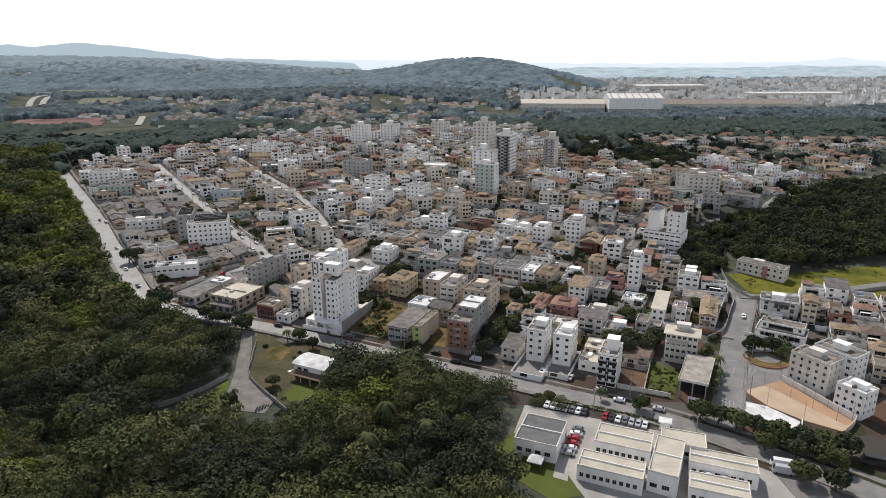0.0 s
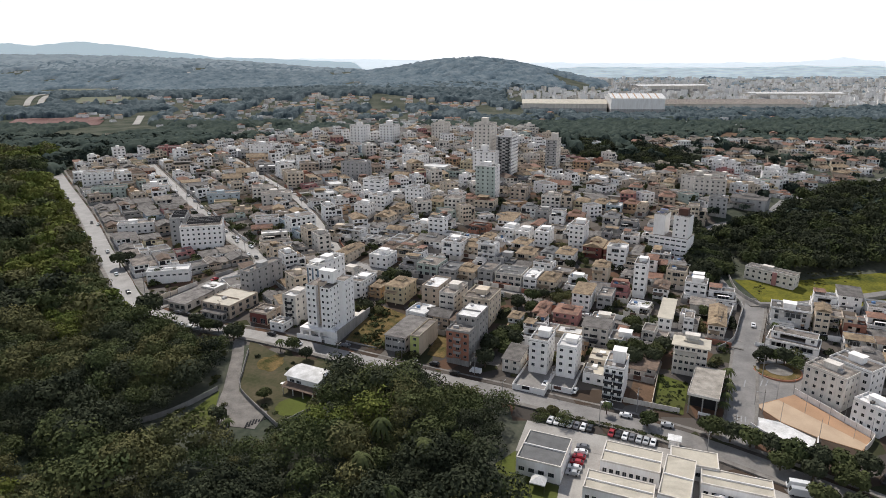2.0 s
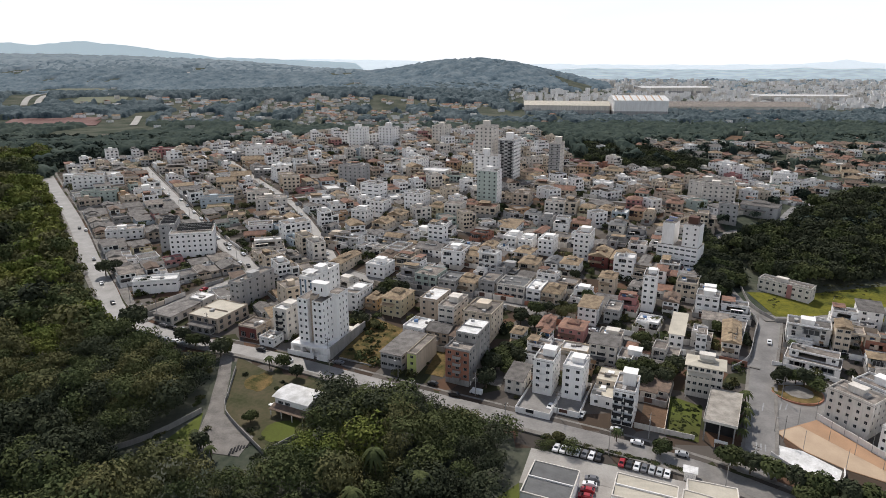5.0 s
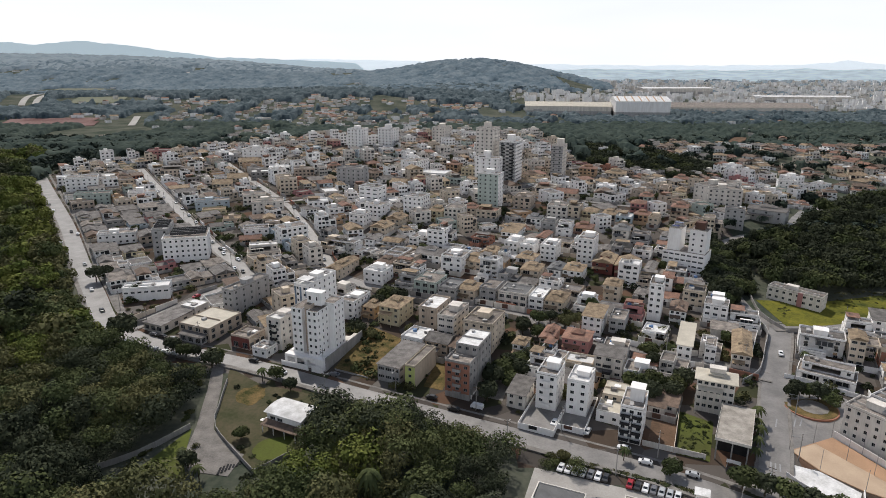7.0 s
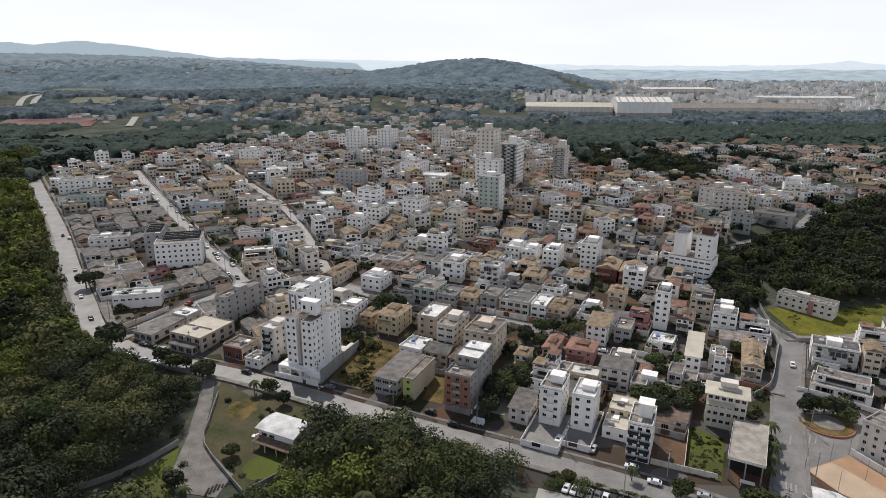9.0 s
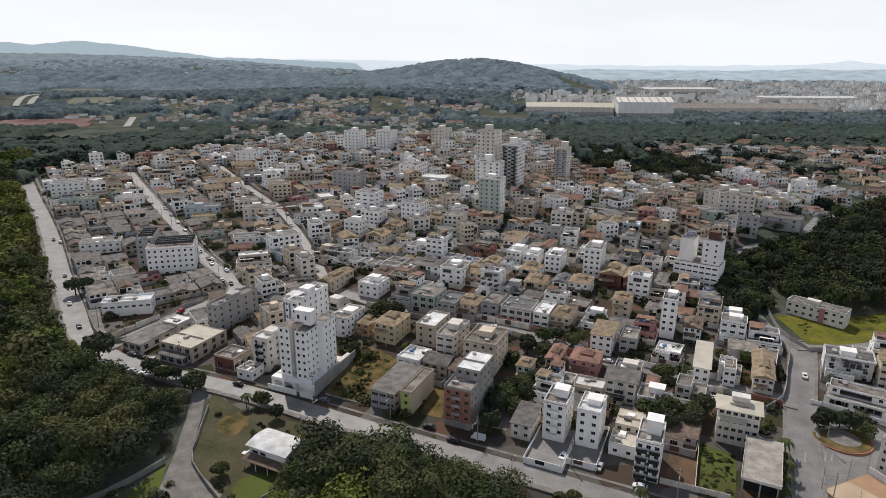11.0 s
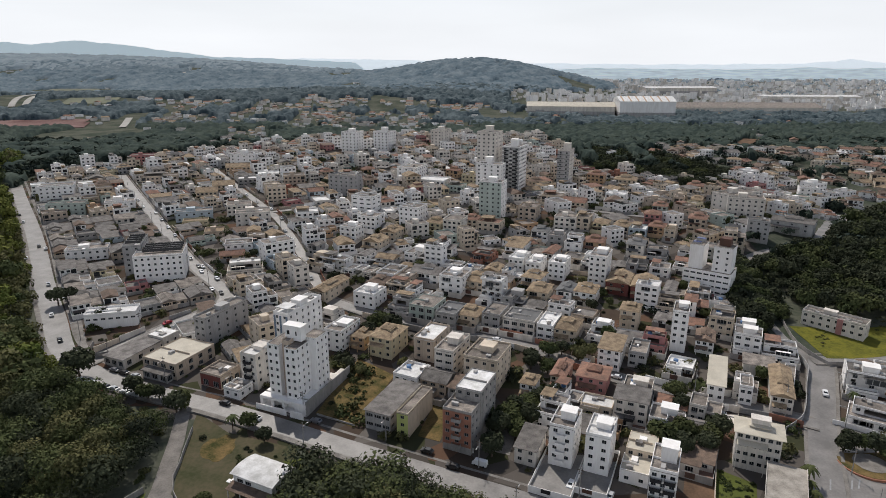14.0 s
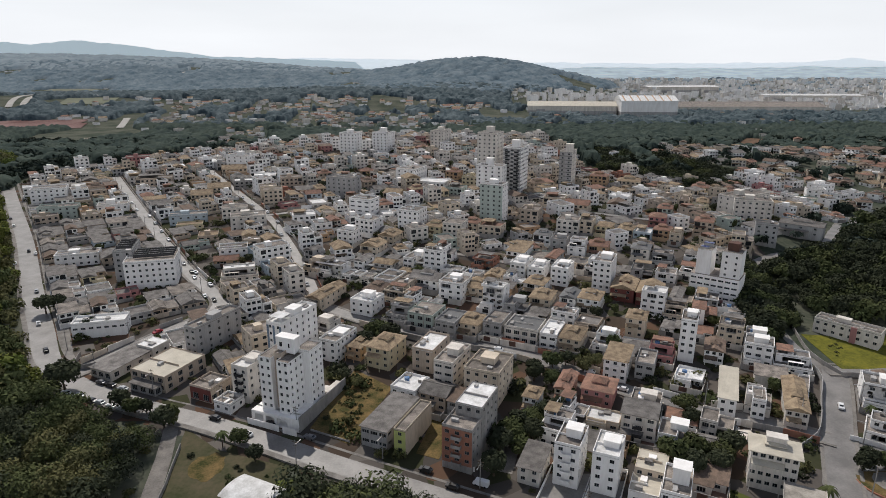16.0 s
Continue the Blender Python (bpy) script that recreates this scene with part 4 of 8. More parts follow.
kiosk(76.0, 184.5, -24)
tent(31.6, 167.4, -24, 4.6)
tent(81.4, 158.2, -22, 3.6)
tent(85.4, 156.6, -22, 3.6)
building(-40.7, 304.1, -25, 8.1, 14.8, 3, "white", "flat", "concrete", fh=2.7, lift=0.0, parapet=0.9, name="house", front=2, side=5, stairhead=1.5, label="white three-storey block with grey roof")
building(-21.8, 298.7, -25, 9.8, 14.3, 3, "pale yellow", "hip", "tan tile", fh=2.7, lift=0.0, parapet=0.9, name="house", front=3, side=3, label="pale yellow house with layered tan roof")
building(-30.1, 304.6, -25, 6.2, 11.2, 2, "orange", "hip", "tan tile", fh=2.6, lift=0.0, parapet=0.9, name="house", front=2, side=3, label="orange house with tan hipped roof")
building(-54.4, 349.2, -25, 7.7, 21.9, 2, "cream", "gable", "tan tile", fh=2.85, lift=0.0, parapet=0.9, name="house", front=2, side=5, label="row of cream houses under one long tan roof")
building(-25.0, 368.9, -25, 10.1, 15.0, 2, "white", "flat", "concrete", fh=3.0, lift=0.0, parapet=0.9, name="house", front=1, side=3, label="white house with blank front wall")
building(-15.1, 365.0, -25, 7.8, 15.0, 2, "beige", "flat", "concrete", fh=2.85, lift=0.0, parapet=0.9, name="house", front=2, side=3, label="beige house with flat concrete roof")
building(-7.2, 331.9, -25, 11.9, 14.0, 2, "pale green", "flat", "concrete", fh=3.2, lift=0.0, parapet=0.4, name="house", front=3, side=3, ww=2.4, wh=1.8, sill=0.5, label="modern pale green house with glazed front", yard=[0.5, 0.5, 4.0, 1.0, 2.2])
building(4.5, 323.6, -25, 9.2, 14.0, 2, "grey", "flat", "dark slate", fh=3.1, lift=0.0, parapet=0.9, name="house", front=3, side=3, ww=2.0, label="modern grey house with dark roof", yard=[0.5, 0.5, 4.0, 1.0, 2.2])
building(13.0, 324.1, -25, 10.3, 11.9, 2, "cream", "hip", "tan tile", fh=2.8, lift=0.0, parapet=0.9, name="house", front=3, side=2, label="cream house with stepped tan roof", yard=[0.5, 0.5, 4.0, 1.0, 2.2])
building(24.6, 322.1, -25, 8.1, 14.0, 2, "grey", "flat", "concrete", fh=3.2, lift=0.0, parapet=0.9, name="house", front=2, side=3, ww=2.2, label="grey modern house with terrace", yard=[0.5, 0.5, 4.0, 1.0, 2.2])
building(33.3, 318.0, -25, 14.0, 13.2, 2, "off-white", "flat", "dark slate", fh=3.1, lift=0.0, parapet=0.9, name="house", front=4, side=3, ww=2.4, wh=1.7, sill=0.6, label="wide modern house with dark glazing and grey roof", yard=[0.5, 0.5, 4.0, 1.0, 2.2])
building(46.9, 311.8, -25, 7.0, 14.4, 2, "white", "flat", "white membrane", fh=3.0, lift=0.0, parapet=0.9, name="house", front=2, side=2, ww=2.2, label="white modern house with bright roof", yard=[0.5, 0.5, 4.0, 1.0, 2.2])
building(53.7, 310.0, -25, 9.3, 13.8, 2, "cream", "hip", "tan tile", fh=2.8, lift=0.0, parapet=0.9, name="house", front=3, side=2, label="cream house with tan roof on the lane", yard=[0.5, 0.5, 4.0, 1.0, 2.2])
building(43.7, 387.5, -25, 7.9, 14.0, 2, "white", "flat", "white membrane", fh=3.0, lift=0.0, parapet=0.9, name="house", front=3, side=2, label="bright white flat-roofed twin house", stairhead=2)
building(51.9, 382.0, -25, 7.8, 14.0, 2, "white", "flat", "white membrane", fh=3.0, lift=0.0, parapet=0.9, name="house", front=3, side=3, label="bright white flat-roofed twin house", stairhead=2)
building(62.6, 375.8, -25, 8.6, 14.0, 3, "white", "flat", "white membrane", fh=2.8, lift=0.0, parapet=0.9, name="house", front=3, side=3, label="bright white three-storey house", stairhead=2)
building(81.8, 369.2, -25, 8.9, 15.0, 5, "white", "flat", "concrete", fh=2.8, lift=0.5, parapet=0.9, name="apartment_building", front=3, side=3, stairhead=2.5, balcony=1, label="white and blue five-storey apartment block")
building(88.0, 358.2, -25, 10.8, 17.0, 2, "dark red", "gable", "tan tile", fh=2.9, lift=0.0, parapet=0.9, name="house", front=2, side=3, label="dark red house with tan roof")
building(98.6, 352.7, -25, 11.0, 17.0, 2, "dark red", "gable", "tan tile", fh=2.9, lift=0.0, parapet=0.9, name="house", front=2, side=3, label="dark red house with broad tan roof")
building(66.7, 287.9, -25, 8.4, 14.7, 3, "white", "shed", "tan tile", fh=2.7, lift=0.0, parapet=0.9, name="house", front=3, side=3, rise=0.6, balcony=1, label="white house with tan lean-to roof and balcony")
building(78.8, 288.7, -25, 6.6, 12.9, 2, "grey", "flat", "concrete", fh=2.9, lift=0.0, parapet=0.9, name="house", front=2, side=2, ww=2.2, label="grey terraced house with flat roof")
building(84.5, 321.3, -25, 7.8, 10.3, 3, "cream", "hip", "tan tile", fh=2.8, lift=0.0, parapet=0.9, name="house", front=2, side=2, label="cream three-storey house with small tan roof")
building(99.9, 265.3, -25, 5.6, 23.9, 2, "white", "shed", "pale metal sheet", fh=3.0, lift=0.0, parapet=0.9, name="house", front=2, side=5, rise=0.5, label="long white house with pale roof sheets")
building(110.2, 263.0, -25, 4.2, 9.4, 2, "white", "flat", "concrete", fh=3.2, lift=0.0, parapet=0.9, name="house", front=2, side=2, label="white cubic two-storey house")
building(120.8, 282.4, -25, 10.4, 8.6, 1, "off-white", "shed", "concrete", fh=4.5, lift=0.0, parapet=0.9, name="warehouse", front=0, side=0, rise=0.5, label="off-white shed with blank wall")
building(191.2, 459.3, -20, 21.8, 14.0, 4, "off-white", "flat", "concrete", fh=2.85, lift=0.0, parapet=0.9, name="apartment_building", front=6, side=3, stairhead=2.5, label="large off-white apartment block above the wood")
building(207.8, 435.6, -38, 22.6, 14.0, 2, "grey", "gable", "grey fibre-cement", fh=3.0, lift=0.0, parapet=0.9, name="warehouse", front=3, side=2, rise=1.2, label="grey warehouse with corrugated blue-grey roof")
building(186.3, 421.0, -25, 11.6, 9.0, 4, "grey", "flat", "concrete", fh=2.85, lift=0.0, parapet=0.9, name="apartment_building", front=3, side=2, label="grey and white apartment block above the wood")
building(276.3, 526.8, -20, 12.4, 10.0, 3, "white", "flat", "concrete", fh=2.85, lift=0.0, parapet=0.9, name="house", front=3, side=2, label="white house beyond the wood")


def patch(name, poly, lift, mat, label, category, kind="structure"):
    """A flat piece of ground with its own surface and thickness."""
    n = len(poly)
    vs = [(x, y, gz(x, y) + lift) for x, y in poly] + [(x, y, gz(x, y) + lift - 0.5) for x, y in poly]
    fs = [tuple(range(n))] + [(i, i + n, (i + 1) % n + n, (i + 1) % n) for i in range(n)]
    area = sum(poly[i - 1][0] * poly[i][1] - poly[i][0] * poly[i - 1][1] for i in range(n))
    if area < 0:
        fs = [f[::-1] for f in fs]
    return tagged(part(name, (vs, fs), mat), label, category, kind=kind)


def blob(cx, cy, rx, ry, seed, n=26):
    """An uneven round outline."""
    out = []
    for k in range(n):
        a = 2 * math.pi * k / n
        r = 1 + 0.30 * noise.noise((math.cos(a) * 1.3, math.sin(a) * 1.3, seed)) + 0.14 * noise.noise((math.cos(a) * 4, math.sin(a) * 4, seed + 9))
        out.append((cx + rx * r * math.cos(a), cy + ry * r * math.sin(a)))
    return out


def long_wall(name, pts, high, mat, label, thick=0.18, sink=1.0):
    """A free-standing wall along a line, stepping with the ground."""
    pts = smooth_line(pts, 5.0) if len(pts) > 2 else pts
    vs, fs = [], []
    for i, (x, y) in enumerate(pts):
        a, b = pts[max(0, i - 1)], pts[min(len(pts) - 1, i + 1)]
        l = math.hypot(b[0] - a[0], b[1] - a[1]) or 1
        nx, ny = -(b[1] - a[1]) / l * thick / 2, (b[0] - a[0]) / l * thick / 2
        z = gz(x, y)
        vs += [(x + nx, y + ny, z - sink), (x - nx, y - ny, z - sink), (x - nx, y - ny, z + high), (x + nx, y + ny, z + high)]
    for i in range(len(pts) - 1):
        n = 4 * i
        fs += [(n + a, n + b, n + b + 4, n + a + 4) for a, b in ((0, 1), (1, 2), (2, 3), (3, 0))]
    n = len(vs)
    fs += [(3, 2, 1, 0), (n - 4, n - 3, n - 2, n - 1)]
    return tagged(part(name, (vs, fs), mat), label, "wall")


def white_tower(x, y, turn):
    """The white apartment tower on a garage podium: two wings, a beige recess, a roof block."""
    root = new("apartment_tower")
    root.matrix_world = pose(x, y, gz(x, y + 8), 0, 0, turn)
    wall, beige = WALLS["white"], WALLS["beige"]
    top, lift, fh, n = 23.2, 3.4, 2.72, 7

    def wing(x0, y0, x1, y1, high, front, right, left, floors=n, mat=wall):
        w, d = x1 - x0, y1 - y0
        looks = {"front": rows_of_windows(w, floors, fh, front, 1.0, 1.15, 1.0, lift), "right": rows_of_windows(d, floors, fh, right, 0.8, 1.1, 1.0, lift),
                 "left": rows_of_windows(d, floors, fh, left, 0.8, 1.1, 1.0, lift)}
        vs, fs = [], []
        facade(vs, fs, (0, 0), (1, 0), (0, -1), w, high, looks["front"])
        facade(vs, fs, (w, 0), (0, 1), (1, 0), d, high, looks["right"])
        facade(vs, fs, (w, d), (-1, 0), (0, 1), w, high, [])
        facade(vs, fs, (0, d), (0, -1), (-1, 0), d, high, looks["left"])
        part("wall", ([(a + x0, b + y0, c) for a, b, c in vs], fs), mat, root)
        for s, wins in looks.items():
            for a0, z0, a1, z1 in wins:
                ob = part("window", WINDOW, None, root)
                m = (a0 + a1) / 2
                px, py, rz = {"front": (x0 + m, y0 + 0.12, 0), "right": (x1 - 0.12, y0 + m, 90), "left": (x0 + 0.12, y1 - m, -90)}[s]
                ob.matrix_basis = pose(px, py, z0, 0, 0, rz) @ Matrix.Diagonal((a1 - a0, 1, z1 - z0, 1))
        part("roof", boxes((x0, y0, high - 0.6, x1, y1, high - 0.5)), ROOFS["concrete"], root)

    wing(0.6, 0.0, 5.4, 12.5, top - 0.6, 2, 0, 4)
    wing(5.4, 2.0, 8.0, 12.0, top + 0.5, 1, 0, 0, mat=beige)
    wing(8.0, -0.6, 12.6, 7.6, top - 0.8, 2, 3, 1)
    wing(9.6, 7.6, 15.2, 15.2, top + 0.3, 0, 3, 0)
    part("roof_block", merge(boxes((4.6, 5.0, top - 0.6, 11.2, 8.2, top + 4.6)), boxes((4.2, 4.7, top + 4.6, 11.5, 8.5, top + 4.85))), wall, root)
    part("sign_mark", boxes((5.6, 4.93, top + 1.4, 6.6, 4.99, top + 2.9), (9.0, 4.93, top + 1.4, 9.5, 4.99, top + 2.9)), WALLS["charcoal"], root)
    # podium with open garage fronts
    vs, fs = [], []
    doors = [(1.2, 0.2, 4.6, 2.6), (5.6, 0.2, 9.0, 2.6), (10.0, 0.2, 14.0, 2.6)]
    facade(vs, fs, (0, 0), (1, 0), (0, -1), 18.6, 3.6, doors, deep=3.0)
    vs = [(a - 2.0, b - 2.6, c) for a, b, c in vs]
    part("podium_wall", merge((vs, fs), boxes((-2.0, 0.4, -2, 16.6, 1.0, 3.6), (-2.0, -2.59, 3.45, 16.6, 12.0, 3.6), (-2.0, -2.55, -2, 16.58, 16.0, 0.05))), wall, root)
    part("side_wall", boxes((16.4, -2.6, -2, 16.7, 26.5, 4.6), (-2.2, -2.6, -2, -1.95, 14, 3.2)), WALLS["bare concrete"], root)
    part("terrace", boxes((12.8, 9.0, 0.0, 16.4, 26.5, 2.8), (12.8, 15.5, 2.8, 16.3, 19.5, 4.4)), WALLS["off-white"], root)
    part("front_wall", boxes((-2.4, -4.6, -1.0, 10.0, -4.4, 1.5), (11.5, -4.6, -1.0, 16.8, -4.4, 1.5)), wall, root)
    FOOT.append((x, y, radians(turn), 17.0, 27.0))
    return tagged(root, "nine-storey white apartment tower with beige recess on a garage podium", "apartment building")


white_tower(-53.6, 265.6, -23)


def window_band_block(x, y, turn):
    """White block of three banded storeys with two towers on it."""
    root = new("apartment_building")
    root.matrix_world = pose(x, y, gz(x, y), 0, 0, turn)
    vs, fs, wins = [], [], []
    for f in range(4):
        for k in range(7):
            wins.append((0.6 + 3.05 * k, 1.2 + f * 2.8, 3.0 + 3.05 * k, 2.1 + f * 2.8))
    facade(vs, fs, (0, 0), (1, 0), (0, -1), 22.0, 11.8, wins)
    facade(vs, fs, (22, 0), (0, 1), (1, 0), 14.0, 11.8, [])
    facade(vs, fs, (22, 14), (-1, 0), (0, 1), 22.0, 11.8, [])
    facade(vs, fs, (0, 14), (0, -1), (-1, 0), 14.0, 11.8, [])
    part("wall", merge((vs, fs), boxes((0.05, 0.05, -3, 21.9, 13.9, 0))), WALLS["white"], root)
    window_objects(root, "front", wins, 22, 14, 0.12)
    part("roof", boxes((0, 0, 11.8, 22, 14, 12.0)), ROOFS["concrete"], root)
    for x0, x1, high, n in ((2.0, 8.5, 24.0, 0), (13.0, 21.5, 24.5, 2)):
        ws = rows_of_windows(x1 - x0, 4, 2.9, n, 1.0, 1.1, 0.9) if n else []
        vs, fs = [], []
        facade(vs, fs, (0, 0), (1, 0), (0, -1), x1 - x0, high - 12, ws)
        facade(vs, fs, (x1 - x0, 0), (0, 1), (1, 0), 10, high - 12, [])
        facade(vs, fs, (x1 - x0, 10), (-1, 0), (0, 1), x1 - x0, high - 12, [])
        facade(vs, fs, (0, 10), (0, -1), (-1, 0), 10, high - 12, [])
        tower = part("tower_wall", ([(a + x0, b + 0.8, c + 12) for a, b, c in vs], fs), WALLS["white"], root)
        for a0, z0, a1, z1 in ws:
            ob = part("window", WINDOW, None, root)
            ob.matrix_basis = pose(x0 + (a0 + a1) / 2, 0.92, z0 + 12, 0, 0, 0) @ Matrix.Diagonal((a1 - a0, 1, z1 - z0, 1))
        part("roof", boxes((x0, 0.8, high - 0.3, x1, 10.8, high - 0.15)), ROOFS["concrete"], root)
    part("solar_panel", boxes((2.6, 3.0, 24.6, 6.4, 5.2, 24.75), (3.2, 7.0, 25.6, 7.4, 9.4, 25.75)), material("solar_blue", (0.02, 0.035, 0.16), 0.25, None, 1.0, 5.0, 0.0, spec=0.6), root)
    part("panel_stand", boxes((2.6, 3.0, 23.8, 6.4, 5.2, 24.6), (3.2, 7.0, 23.8, 7.4, 9.4, 25.6)), WALLS["grey"], root)
    part("red_block", boxes((14.5, 4.0, 24.3, 19.5, 9.0, 28.0)), WALLS["dark brown"], root)
    part("base_strip", boxes((13.0, -0.3, -2.0, 22.2, 0.0, 1.0)), WALLS["pink"], root)
    FOOT.append((x, y, radians(turn), 22, 14))
    return tagged(root, "white apartment block with banded windows, two towers and blue solar panels", "apartment building")


def roof_arrays(x, y, turn, z, n, w, d, gap):
    """Black solar collectors in long rows on a flat roof."""
    root = new("solar_collectors")
    root.matrix_world = pose(x, y, z, 0, 0, turn)
    for k in range(n):
        part("collector", ([(0, k * gap, 0.3), (w, k * gap, 0.3), (w, k * gap + d, 1.5), (0, k * gap + d, 1.5), (0, k * gap, 0.22), (w, k * gap, 0.22), (w, k * gap + d, 1.42), (0, k * gap + d, 1.42)],
                           [(0, 1, 2, 3), (7, 6, 5, 4), (0, 4, 5, 1), (1, 5, 6, 2), (2, 6, 7, 3), (3, 7, 4, 0)]), WALLS["charcoal"], root)
        part("rack", boxes((0.5, k * gap + d - 0.3, -0.1, w - 0.5, k * gap + d - 0.1, 1.4)), steel, root)
    return tagged(root, "rows of black solar collectors on a flat roof", "solar collector")


roof_arrays(-145.0, 379.0, 14, gz(-147.3 - 1.5, 372.9 + 6) + 14.1, 4, 19.0, 1.9, 3.6)
roof_arrays(-156.5, 386.0, 14, gz(-157.1 - 1.6, 383.4 + 6.6) + 16.0, 4, 7.5, 1.9, 4.2)

window_band_block(127.0, 362.5, -36)

# unfinished top floor set back on the brick block
building(10.6, 246.5, -25, 8.6, 14.0, 5, "bare concrete", "flat", "white membrane", fh=2.95, lift=2.2, front=3, side=4, parapet=0.4, name="apartment_building",
         label="taller unfinished concrete rear wing with pale roof slab")


def vault_house(x, y, turn):
    """The house in the clearing: white curved sheet roof, brown lean-to at its front."""
    root = new("house")
    root.matrix_world = pose(x, y, gz(x, y), 0, 0, turn)
    w, d, high = 14.0, 9.0, 5.6
    vs, fs = [], []
    wins = [(1.2, 3.4, 3.4, 4.6), (4.2, 3.4, 6.4, 4.6), (1.5, 0.6, 4.0, 2.2), (5.0, 0.6, 8.0, 2.2), (9.5, 0.3, 12.5, 2.4)]
    right = [(1.5, 3.4, 3.5, 4.7), (5.5, 3.4, 7.5, 4.7)]
    facade(vs, fs, (0, 0), (1, 0), (0, -1), w, high, wins)
    facade(vs, fs, (w, 0), (0, 1), (1, 0), d, high, right)
    facade(vs, fs, (w, d), (-1, 0), (0, 1), w, high, [])
    facade(vs, fs, (0, d), (0, -1), (-1, 0), d, high, [])
    part("wall", merge((vs, fs), boxes((0.05, 0.05, -2, w - 0.05, d - 0.05, 0))), WALLS["white"], root)
    window_objects(root, "front", wins, w, d, 0.12)
    window_objects(root, "right", right, w, d, 0.12)
    n, vs, fs = 10, [], []
    for i in range(n + 1):
        k = i / n
        yy, zz = -0.7 + (d + 1.4) * k, high - 0.1 + 1.3 * math.sin(math.pi * (0.1 + 0.8 * k))
        vs += [(-0.7, yy, zz), (w + 0.7, yy, zz), (-0.7, yy, zz + 0.12), (w + 0.7, yy, zz + 0.12)]
    for i in range(n):
        a = 4 * i
        fs += [(a + 2, a + 3, a + 7, a + 6), (a + 4, a + 5, a + 1, a), (a, a + 2, a + 6, a + 4), (a + 5, a + 7, a + 3, a + 1)]
    fs += [(0, 1, 3, 2), (4 * n + 2, 4 * n + 3, 4 * n + 1, 4 * n)]
    part("roof", (vs, fs), ROOFS["white membrane"], root, smooth=False)
    gable = [(w - 0.02, d * k / 8, high - 0.15 + 1.3 * math.sin(math.pi * (0.15 + 0.7 * k / 8))) for k in range(9)] + [(w - 0.02, d, high - 0.2), (w - 0.02, 0, high - 0.2)]
    part("gable_wall", (gable, [tuple(range(len(gable)))]), WALLS["white"], root)
    part("lean_to_roof", ([(-0.4, -3.2, 2.5), (w + 0.4, -3.2, 2.5), (w + 0.4, 0, 3.3), (-0.4, 0, 3.3), (-0.4, -3.2, 2.65), (w + 0.4, -3.2, 2.65), (w + 0.4, 0, 3.45), (-0.4, 0, 3.45)],
                          [(3, 2, 1, 0), (4, 5, 6, 7), (0, 1, 5, 4), (1, 2, 6, 5), (3, 0, 4, 7)]), ROOFS["weathered brown tile"], root)
    part("lower_wall", boxes((-0.03, -0.05, -1.0, w + 0.03, -0.005, 0.55), (-0.03, -0.05, 2.3, w + 0.03, -0.005, 3.1), (4.05, -0.05, 0.55, 4.95, -0.005, 2.3), (8.05, -0.05, 0.55, 9.45, -0.005, 2.3),
                              (-0.03, -0.05, 0.55, 1.45, -0.005, 2.3), (w + 0.005, 0, -1.0, w + 0.05, d, 3.1)), WALLS["dark brown"], root)
    for px in (0.2, 4.7, 9.2, 13.6):
        part("post", boxes((px, -3.0, -0.5, px + 0.22, -2.8, 2.55)), WALLS["white"], root)
    part("water_slide", boxes((-3.6, 2.0, -0.2, -0.5, 3.4, 0.9), (-5.0, 1.6, -0.2, -3.6, 3.0, 0.4)), WALLS["white"], root)
    FOOT.append((x, y, radians(turn), w, d))
    return tagged(root, "white house with curved sheet roof and brown lean-to in a clearing", "house")


vault_house(-53.0, 221.5, -27)


def canopy_slab(x, y, turn):
    """A high flat concrete roof on columns at the street corner, a charcoal block set back below it."""
    root = new("canopy")
    root.matrix_world = pose(x, y, gz(x, y), 0, 0, turn)
    part("roof_slab", boxes((0, 0, 7.2, 10.0, 24.0, 7.8)), material("slab_concrete", (0.40, 0.365, 0.32), 0.95, (0.20, 0.18, 0.155), 0.3, 2.5, 0.3), root)
    part("edge_beam", boxes((-0.1, -0.1, 7.3, 10.1, 0.0, 8.2), (-0.1, 0, 7.3, 0, 24, 8.2), (10.0, 0, 7.3, 10.1, 24, 8.2)), WALLS["off-white"], root)
    for px in (0.4, 4.8, 9.2):
        for py in (0.6, 8.0, 15.0, 22.5):
            part("column", boxes((px, py, -1.5, px + 0.4, py + 0.4, 7.2)), WALLS["bare concrete"], root)
    # charcoal block filling the space under the slab
    part("back_wall", boxes((0.5, 6.5, -1.5, 9.5, 23.5, 7.2)), WALLS["charcoal"], root)
    part("low_sign", boxes((4.0, -1.5, 1.6, 8.0, -1.2, 2.6), (4.2, -1.45, -0.5, 4.35, -1.3, 1.6), (7.6, -1.45, -0.5, 7.75, -1.3, 1.6)), WALLS["white"], root)
    FOOT.append((x, y, radians(turn), 10, 24))
    return tagged(root, "bare concrete canopy roof on columns at the street corner", "canopy")


canopy_slab(88.6, 203.0, -29)

